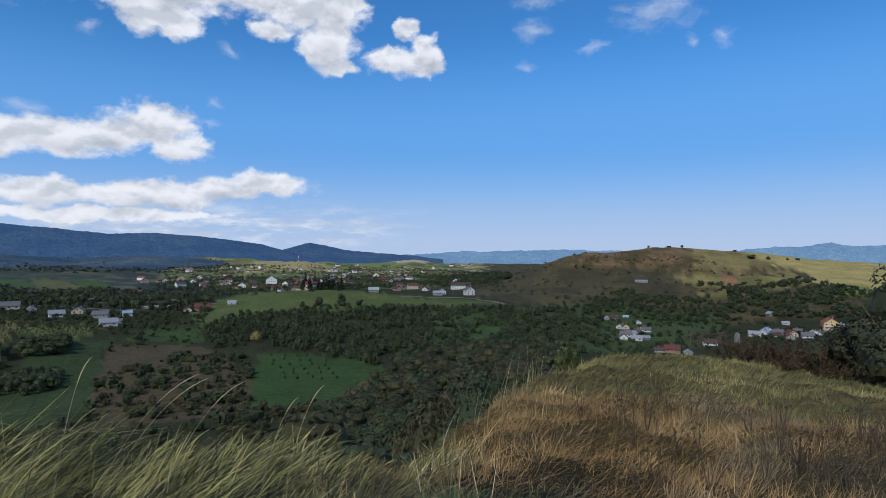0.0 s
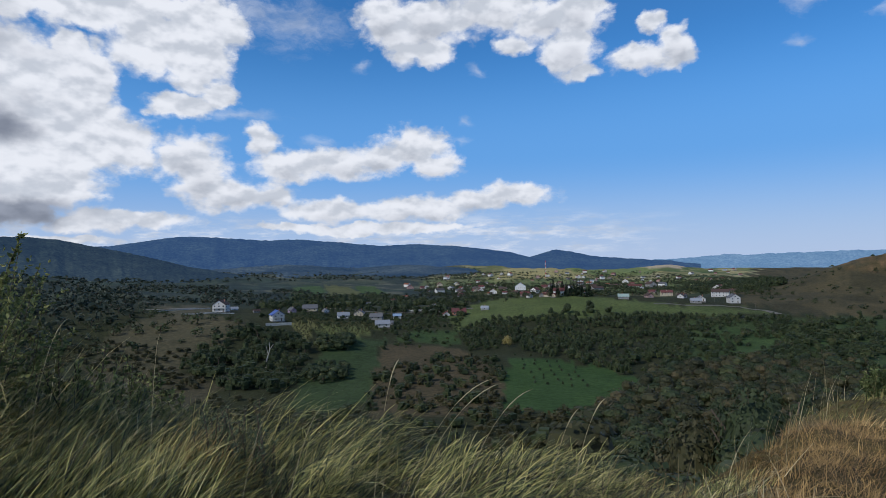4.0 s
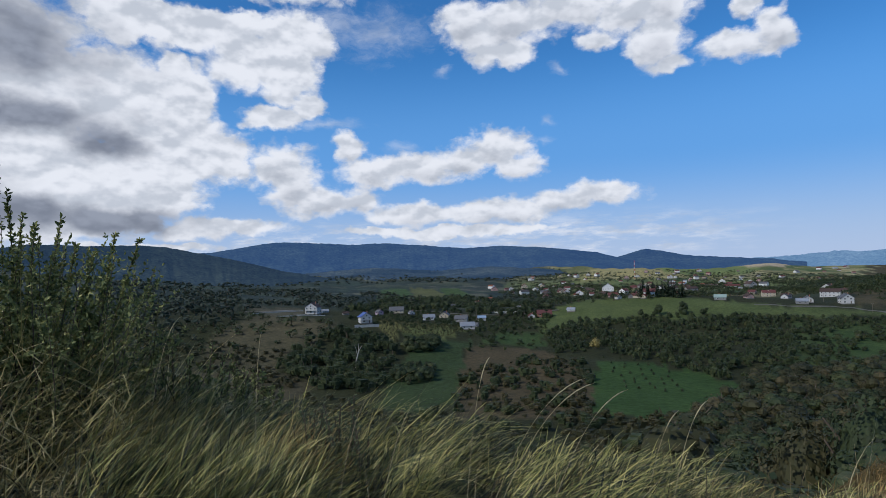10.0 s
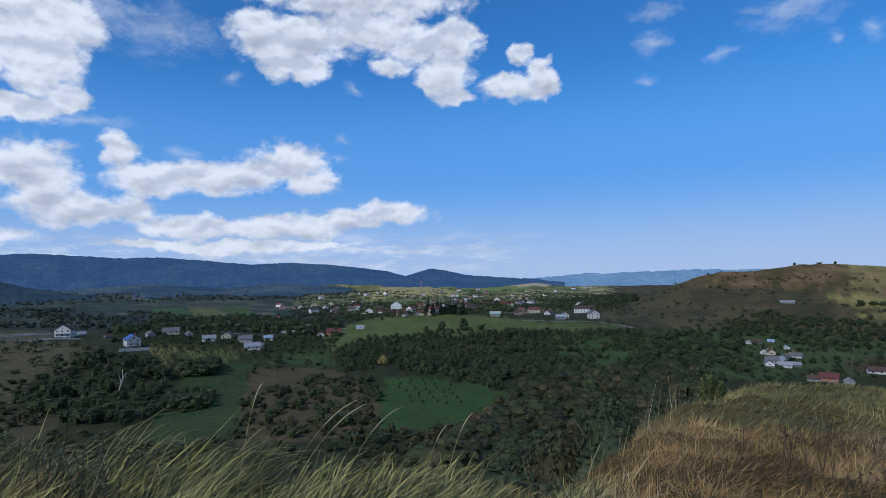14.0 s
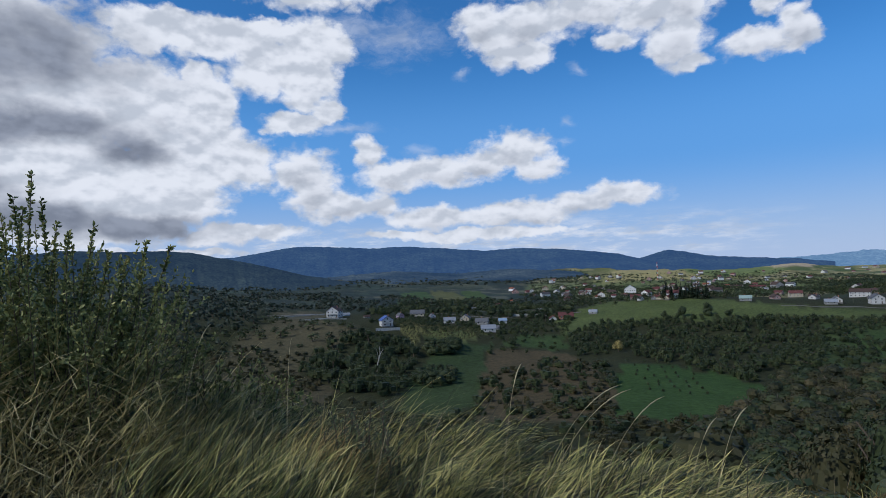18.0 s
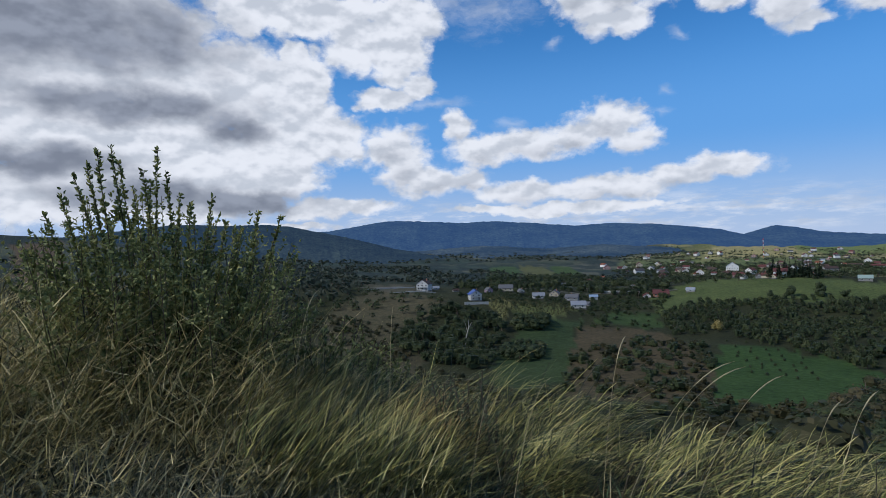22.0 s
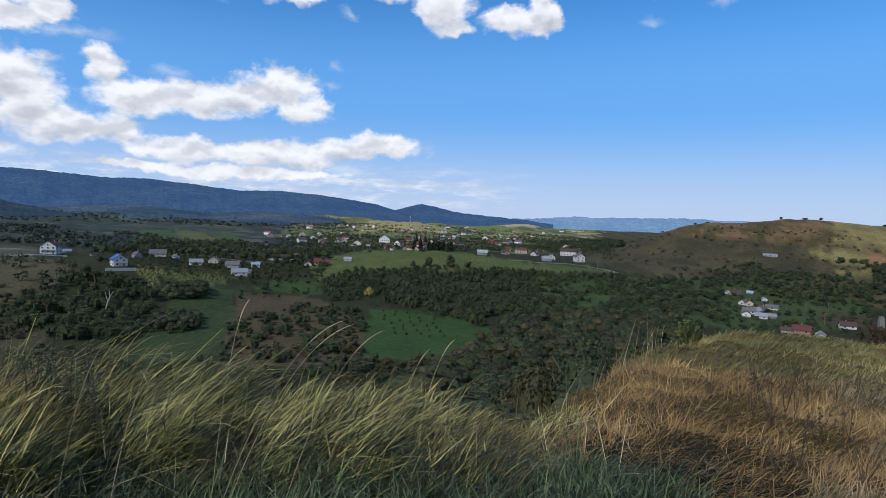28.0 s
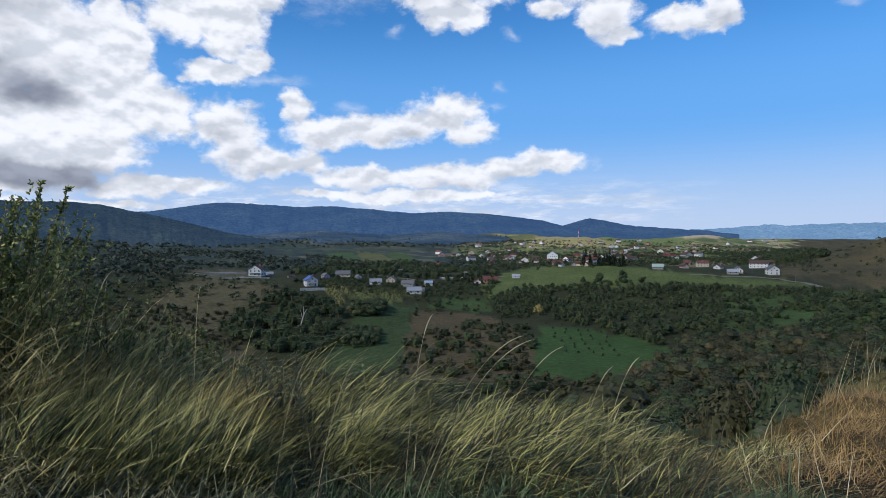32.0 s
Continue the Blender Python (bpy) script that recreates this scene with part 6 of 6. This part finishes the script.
# the village below the hill
house_at(17.0, -7.25, 26, "long", 10, "white", "grey", "white cottage with a grey roof", 1)
house_at(17.9, -7.0, 22, "gable", -20, "grey", "grey", "grey cottage with a gabled roof")
house_at(16.9, -6.55, 20, "gable", 15, "cream", "brown", "cream cottage with a brown roof")
house_at(18.8, -6.75, 22, "long", -15, "white", "grey", "white cottage with a grey roof", 1)
house_at(15.9, -5.75, 22, "long", 12, "grey", "brown", "grey farm building with a brown roof")
house_at(17.0, -5.55, 12, "long", 0, "white", "sky", "small shed with a pale blue roof", 1, "shed", chimney=False, category="shed")
house_at(18.1, -6.05, 12, "gable", 10, "white", "sky", "small white outbuilding with a blue roof", 1, "shed", chimney=False, category="shed")
house_at(18.0, -7.55, 24, "long", -5, "white", "pale", "low white shed in a yard", 1, "shed", chimney=False, category="shed")
house_at(21.0, -8.45, 34, "long", -8, "brick", "red", "house with a large dull red roof", 1)
house_at(22.3, -8.55, 18, "gable", 5, "grey", "pale", "low annexe with a pale roof", 1, "annexe", chimney=False, category="shed")
house_at(24.05, -7.70, 28, "long", 14, "white", "brown", "white house with a hipped brown roof", 1)
house_at(27.5, -6.70, 24, "long", 8, "white", "pale", "white shed with a bright tin roof", 1, "shed", chimney=False, category="shed")
house_at(28.4, -6.35, 18, "gable", -25, "white", "sky", "white cottage with a pale blue roof")
house_at(29.3, -6.40, 20, "long", -10, "grey", "grey", "grey cottage beside the lane")
house_at(30.2, -6.52, 22, "gable", 18, "cream", "red", "cream cottage with a red roof")
house_at(31.35, -6.55, 22, "long", 6, "grey", "grey", "cottage with a grey tiled roof")
house_at(32.1, -6.30, 16, "gable", -12, "white", "grey", "small white cottage with a grey roof")
house_at(32.9, -5.85, 30, "gable", 12, "yellow", "orange", "large yellow two-storey house with an orange roof", 2, ratio=1.1, balcony=True)
house_at(34.2, -5.75, 28, "long", 4, "white", "pale", "low white annexe beside the yellow house", 1, "annexe", chimney=False, category="shed")
house_at(29.8, -5.6, 14, "long", 10, "white", "pale", "pale shed on the slope", 1, "shed", chimney=False, category="shed")
house_at(28.7, -4.9, 14, "gable", 35, "grey", "pale", "grey shed on the bushy slope", 1, "shed", chimney=False, category="shed")
house_at(18.35, -2.28, 27, "long", 2, "white", "pale", "long low white shed on the hillside", 1, "shed", low=0.45, chimney=False, category="shed")

house_at(15.4, -5.73, 15, "long", 0, "white", "pale", "white village house with a pale tin roof among gardens", 1)
house_at(16.6, -6.52, 18, "gable", -25, "white", "grey", "white village house with a grey roof among gardens", 1)
house_at(17.5, -7.09, 20, "long", 1, "white", "pale", "white village house with a pale tin roof among gardens", 1)
house_at(18.4, -6.65, 17, "gable", -16, "cream", "brown", "cream village house with a brown roof among gardens", 1)
house_at(18.7, -7.45, 18, "long", 19, "grey", "pale", "grey village house with a pale tin roof among gardens", 1)
house_at(16.8, -7.48, 20, "gable", 3, "white", "grey", "white village house with a grey roof among gardens", 1)
house_at(19.9, -8.49, 22, "long", 1, "grey", "brown", "grey village house with a brown roof among gardens", 1)
house_at(28.2, -6.51, 17, "gable", -11, "white", "sky", "white village house with a pale blue roof among gardens", 1)
house_at(29.2, -6.64, 16, "long", 7, "cream", "brown", "cream village house with a brown roof among gardens", 1)
house_at(30.1, -6.76, 18, "gable", 11, "grey", "red", "grey village house with a red roof among gardens", 1)
house_at(31.3, -6.59, 20, "long", 14, "white", "grey", "white village house with a grey roof among gardens", 1)
house_at(31.8, -6.28, 15, "gable", 19, "white", "pale", "white village house with a pale tin roof among gardens", 1)
house_at(30.7, -6.13, 14, "long", 9, "cream", "grey", "cream village house with a grey roof among gardens", 1)

# the small town on the plain
rng = np.random.RandomState(9)
tones = [("bright", "red"), ("bright", "grey"), ("cream", "red"), ("bright", "orange"), ("grey", "brown"), ("bright", "pale"), ("pink", "red"), ("cream", "brown"), ("white", "dark")]
town = [(-16.0, -2.62, 26), (-15.6, -3.0, 20), (-12.4, -3.0, 26), (-13.6, -2.25, 22), (-17.6, -2.45, 18), (-18.6, -2.75, 18), (-20.2, -2.6, 20), (-21.6, -2.85, 16), (-23.7, -2.65, 20), (-22.6, -2.3, 14),
        (-8.9, -2.6, 26), (-10.3, -2.45, 14), (-14.6, -2.75, 16), (-11.4, -2.4, 14), (-7.2, -2.2, 26), (-5.6, -2.25, 30), (-4.2, -2.35, 18), (-3.2, -2.2, 16), (-9.6, -1.95, 14), (-6.4, -1.85, 14)]
for i in range(76):
    town.append((rng.uniform(-24, 4), -rng.uniform(0.75, 2.2) - (0.3 if i % 3 == 0 else 0), rng.uniform(5, 10)))
for i in range(44):
    town.append((rng.uniform(-27, -9), -rng.uniform(1.9, 3.2), rng.uniform(9, 15)))
for i, (a, e, px) in enumerate(town):
    px *= 1.05
    wl, rf = tones[rng.randint(len(tones))]
    if i in (2, 15):
        wl, rf = "bright", "red"
    house_at(a, e, px, ("gable", "long")[rng.randint(2)], rng.uniform(-40, 40), wl, rf, {"red": "house with a red roof in the small town", "orange": "house with an orange roof in the small town",
             "grey": "house with a grey roof in the small town", "pale": "house with a pale tin roof in the small town"}.get(rf, "house with a dark roof in the small town"), 1 + int(px > 9 and rng.rand() < 0.5), group="town houses")


# walls, poles, mast, pillar
def low_wall(a0, e0, a1, e1, h, mat, label, name="retaining_wall"):
    p0, p1 = spot(a0, e0, 120), spot(a1, e1, 120)
    d = p1 - p0
    n_ = max(2, int(d.length / 3))
    ob = empty(name, p0, label, "wall")
    ang = math.atan2(d.y, d.x)
    ob.rotation_euler = (0, 0, ang)
    flat_len = math.hypot(d.x, d.y)
    for i in range(n_):
        x0, x1 = flat_len * i / n_, flat_len * (i + 1) / n_ - 0.04
        base = float(height(p0.x + math.cos(ang) * (x0 + x1) / 2, p0.y + math.sin(ang) * (x0 + x1) / 2)) - p0.z
        part("panel", block("panel", (x0, -0.15, base - 1.0), (x1, 0.15, base + h), mat), ob)
    return ob


low_wall(-39.9, -5.25, -37.6, -5.30, 1.9, M["concrete"], "white concrete wall before the blue-roofed house")
low_wall(-49.2, -3.55, -44.6, -3.50, 0.9, M["concrete"], "long pale retaining wall of a terrace")
low_wall(-47.0, -3.95, -42.6, -4.05, 0.8, M["concrete"], "long pale garden wall on the slope")
low_wall(-27.0, -4.35, -23.6, -4.30, 1.3, M["concrete"], "pale garden wall along a lane")


def pole(az, el, h):
    at = spot(az, el, 120)
    ob = empty("utility_pole", at, "weathered wooden utility pole beside the lane", "pole", "utility poles")
    part("post", tube("post", [(0, 0, -0.5), (0, 0, h * 0.5), (0, 0, h)], [0.14, 0.12, 0.09], M["timber"], 8), ob)
    part("crossarm", block("crossarm", (-0.9, -0.06, h - 0.6), (0.9, 0.06, h - 0.45), M["timber"]), ob)
    for x in (-0.8, 0.8):
        part("insulator", tube("insulator", [(x, 0, h - 0.45), (x, 0, h - 0.25)], [0.06, 0.05], M["frame"], 6), ob)
    return ob


for a, e, h in ((19.8, -6.75, 8), (22.7, -6.65, 8), (22.5, -7.6, 8), (21.1, -6.95, 8), (29.6, -6.45, 8), (-23.8, -4.95, 7), (-28.3, -4.9, 9), (1.0, -3.5, 8), (4.2, -4.3, 7), (-12.9, -3.2, 8), (16.2, -6.2, 8)):
    pole(a, e, h)

at = spot(-13.6, -1.35, 500)
d = math.hypot(at.x, at.y)
mast_h = EYE.z + d * math.tan(radians(0.32)) - at.z
mast = empty("radio_mast", at, "tall red and white lattice radio mast on the plain", "mast")
for i in range(9):
    z0, z1 = mast_h * i / 9, mast_h * (i + 1) / 9
    sec = part("section", tube("section", [(0, 0, z0), (0, 0, z1)], [0.35, 0.35], M["mast_red"] if i % 2 == 0 else M["mast_white"], 4), mast)
    for s in (1, -1):
        part("brace", tube("brace", [(-0.9 * s, -0.3, z0), (0.9 * s, -0.3, z1)], [0.10, 0.10], M["mast_red"] if i % 2 == 0 else M["mast_white"], 4), sec)
        part("leg", tube("leg", [(0.9 * s, 0, z0), (0.9 * s, 0, z1)], [0.14, 0.14], M["mast_red"] if i % 2 == 0 else M["mast_white"], 4), sec)

at = spot(26.2, -7.4, 120)
pillar = empty("stone_pillar", at, "weathered grey stone pillar above the village", "pillar")
d = math.hypot(at.x, at.y) / 1057
part("shaft", prism("shaft", [(-3.6 * d, -1), (3.6 * d, -1), (3 * d, 15 * d), (1.5 * d, 18 * d), (-2.2 * d, 17 * d), (-3.3 * d, 12 * d)], -3 * d, 3 * d, M["stone"]), pillar)


# tracks laid on the land
def ribbon(name, pts, width, mat, label):
    places = [spot(a, e, 100) for a, e in pts]
    line_ = []
    for p0, p1 in zip(places, places[1:]):
        n_ = max(2, int((p1 - p0).length / 4))
        line_ += [p0.lerp(p1, i / n_) for i in range(n_)]
    line_.append(places[-1])
    vs = []
    for i, q in enumerate(line_):
        d = line_[min(i + 1, len(line_) - 1)] - line_[max(i - 1, 0)]
        s = Vector((-d.y, d.x, 0)).normalized() * width / 2
        for k in (-1, 0, 1):
            c = q + s * k
            vs.append((c.x, c.y, float(height(c.x, c.y)) + 0.18))
    return tagged(new(name, sheet_mesh(name, vs, grid_faces(len(line_), 3), mat)), label, "road", kind="structure")


ribbon("road_dome", [(-4.0, -3.75), (-1.5, -3.85), (1.0, -3.85), (3.0, -3.95), (4.8, -4.2), (6.0, -4.5)], 4.5, M["road"], "pale lane past the meadow")
ribbon("road_farms", [(-36.0, -3.75), (-31.5, -4.15), (-27.5, -4.45), (-23.5, -4.35), (-20.5, -4.1)], 4.2, M["road"], "pale village lane behind the farms")
ribbon("road_terrace", [(-50.0, -3.35), (-46.0, -3.4), (-44.8, -3.6)], 6.0, M["road"], "pale gravel drive to the terrace")


# single trees
def tree(name, at, h, w, leaves, leaf, mat, seed, label, slim=1.0, group="", category="tree"):
    rng_ = np.random.RandomState(seed)
    ob = empty(name, at, label, category, group)
    q = crown(rng_, leaves, leaf, slim, 9) * np.array((w, w, h))
    leaves_ = sheet_mesh("crown", q, np.arange(len(q)).reshape(-1, 4), mat)
    leaves_.attributes.new("tone", "FLOAT", "POINT").data.foreach_set("value", np.full(len(q), rng_.uniform(0.3, 0.6), np.float32))
    part("crown", leaves_, ob)
    s_ = stem(rng_, 0.55, 0.03) * np.array((h * 0.8, h * 0.8, h))
    part("trunk", sheet_mesh("trunk", s_, np.arange(len(s_)).reshape(-1, 4), M["bark"]), ob)
    return ob


def spruce(at, h, seed):
    rng_ = np.random.RandomState(seed)
    ob = empty("spruce", at, "dark narrow spruce beside the town", "tree", "spruces")
    n_ = 140
    z = rng_.uniform(0.05, 1, n_) ** 1.2
    th = rng_.uniform(0, 6.28, n_)
    rad = (1 - z) * 0.17
    d_ = np.column_stack([np.cos(th), np.sin(th), np.full(n_, -0.35)])
    pos = np.column_stack([np.zeros(n_), np.zeros(n_), z]) * h
    part("crown", leaf_mesh("crown", pos, d_, np.maximum(rad, 0.03) * h * 1.2, 0.35, M["conifer"], rng_), ob)
    part("trunk", tube("trunk", [(0, 0, -0.3), (0, 0, h * 0.5), (0, 0, h)], [0.018 * h, 0.010 * h, 0.003 * h], M["bark"]), ob)
    return ob


for i, (a, e, px, py) in enumerate([(-9.6, -4.55, 20, 22), (-11.7, -4.6, 15, 15), (-7.9, -4.6, 14, 12), (-32.7, -3.6, 16, 18), (-26.9, -7.05, 14, 12), (25.6, -3.2, 14, 13), (23.3, -2.5, 11, 9), (-13.2, -4.75, 12, 11)]):
    at = spot(a, e, 100)
    d = math.hypot(at.x, at.y) / 1057
    tree("tree", at, py * d * 1.25, px * d * 1.2, 420, 0.05, M["wood"], 300 + i, "round dark green tree standing in the meadow")
at = spot(-17.3, -7.75, 100)
d = math.hypot(at.x, at.y) / 1057
tree("tree", at, 26 * d, 22 * d, 420, 0.05, M["gold"], 320, "small tree with golden yellow leaves at the wood's edge")
for i, (a, e, px, py) in enumerate([(19.0, 1.1, 9, 9), (21.8, 0.85, 11, 9), (20.7, 0.9, 16, 6), (12.4, 0.9, 9, 6), (26.0, 0.35, 14, 7), (27.3, -0.1, 26, 14), (28.6, -0.2, 16, 10), (30.0, -0.25, 10, 8), (30.7, -0.3, 12, 10), (8.1, -0.45, 14, 9), (13.4, 0.75, 12, 5)]):
    best = max((on_land(a, q) for q in range(680, 1240, 10)), key=lambda v: (v.z - EYE.z) / math.hypot(v.x, v.y))
    if e > 0.3:
        at = best
    else:
        at = spot(a, e, 380)
    d = math.hypot(at.x, at.y) / 1057
    tree("tree", at - Vector((0, 0, 0.5)), py * d * 0.6, px * d * 0.65, 200, 0.07, M["wood"], 340 + i, "lone dark tree on the skyline of the hill")
for i, (a, r, h, w) in enumerate([(34.3, 27.5, 2.8, 2.8), (36.0, 26.5, 3.9, 3.2), (38.4, 26.5, 5.8, 3.4), (32.3, 28.6, 2.1, 2.6), (37.4, 23.0, 2.3, 2.6)]):
    tree("bush", on_land(a, r), h, w, 2600, 0.022, M["dark_leaf"], 360 + i, "dark green bush beyond the knoll", category="bush")
for i, (a, r, e, w, key, words) in enumerate([(3.4, 29, -9.2, 5.4, "wood", "dense dark green tree on the fall below the knoll"), (6.2, 33, -8.9, 5.6, "wood", "dense dark green tree on the fall below the knoll"), (0.9, 31, -11.0, 5.8, "wood_brown", "brownish tree on the fall below the knoll"),
                                       (-1.8, 33, -12.4, 6.0, "wood_brown", "brownish tree on the fall below the knoll"), (-4.4, 35, -14.0, 6.0, "wood", "dark leafy tree on the fall below the brink"), (8.6, 36, -8.6, 5.2, "wood", "dark leafy tree on the fall below the knoll")]):
    at = on_land(a, r)
    tree("tree", at, EYE.z + r * math.tan(radians(e)) - at.z, w, 6500, 0.017, M[key], 380 + i, words)
rng = np.random.RandomState(12)
for i in range(13):
    spruce(spot(-13.2 + i * 0.30 + rng.normal(0, 0.06), -3.0 + rng.normal(0, 0.06), 380), rng.uniform(13, 19), 500 + i)

# young orchard in rows
young = tree("fruit_tree", (0, 0, 0), 1.7, 1.5, 160, 0.07, M["wood_far"], 700, "young fruit tree in an orchard row", 1.0, "orchard trees")
first = True
for row in range(5):
    for k in range(7):
        a, e = -16.4 + row * 1.15 + k * 0.28 + rng.normal(0, 0.1), -8.6 - k * 0.42 - row * 0.05 + rng.normal(0, 0.06)
        at = spot(a, e, 90)
        m = Matrix.Translation(at) @ Matrix.Rotation(rng.uniform(0, 6.28), 4, "Z")
        if first:
            young.matrix_basis = m
            first = False
        else:
            copy_thing(young, m)

# maize plots
for key, seed in (("maize a", 61), ("maize b", 62)):
    poly = [q[2] for q in PATCHES if q[0] == key][0]
    pts, rg, k = stand(poly, 1.5, seed)
    hs = rg.uniform(1.2, 1.7, len(pts)) * k
    plant_many("maize", pts + np.array((0, 0, 0.2)), hs, hs * 0.75, 26, 0.16, M["maize"], "yellowing maize standing in a plot", "crop", seed, trunk=False)

# bleached dead tree in the thicket
at = spot(-39.9, -9.0, 90)
d = math.hypot(at.x, at.y) / 1057
dead = empty("dead_tree", at, "bleached dead tree leaning over the thicket", "tree")
M["bleached"] = plain("bleached_wood", (0.30, 0.28, 0.24), (0.46, 0.43, 0.38), 3, 30, 0.9, 0.5, 0.02)
part("trunk", tube("trunk", [(0, 0, -0.5), (2 * d, 0, 14 * d), (8 * d, 0, 30 * d), (7 * d, 0, 44 * d)], [1.4 * d, 1.1 * d, 0.8 * d, 0.3 * d], M["bleached"], 6), dead)
part("limb", tube("limb", [(8 * d, 0, 30 * d), (13 * d, 0, 37 * d), (16 * d, 0, 40 * d)], [0.7 * d, 0.5 * d, 0.2 * d], M["bleached"], 5), dead)
part("limb", tube("limb", [(5 * d, 0, 22 * d), (0, 0, 38 * d)], [0.6 * d, 0.2 * d], M["bleached"], 5), dead)
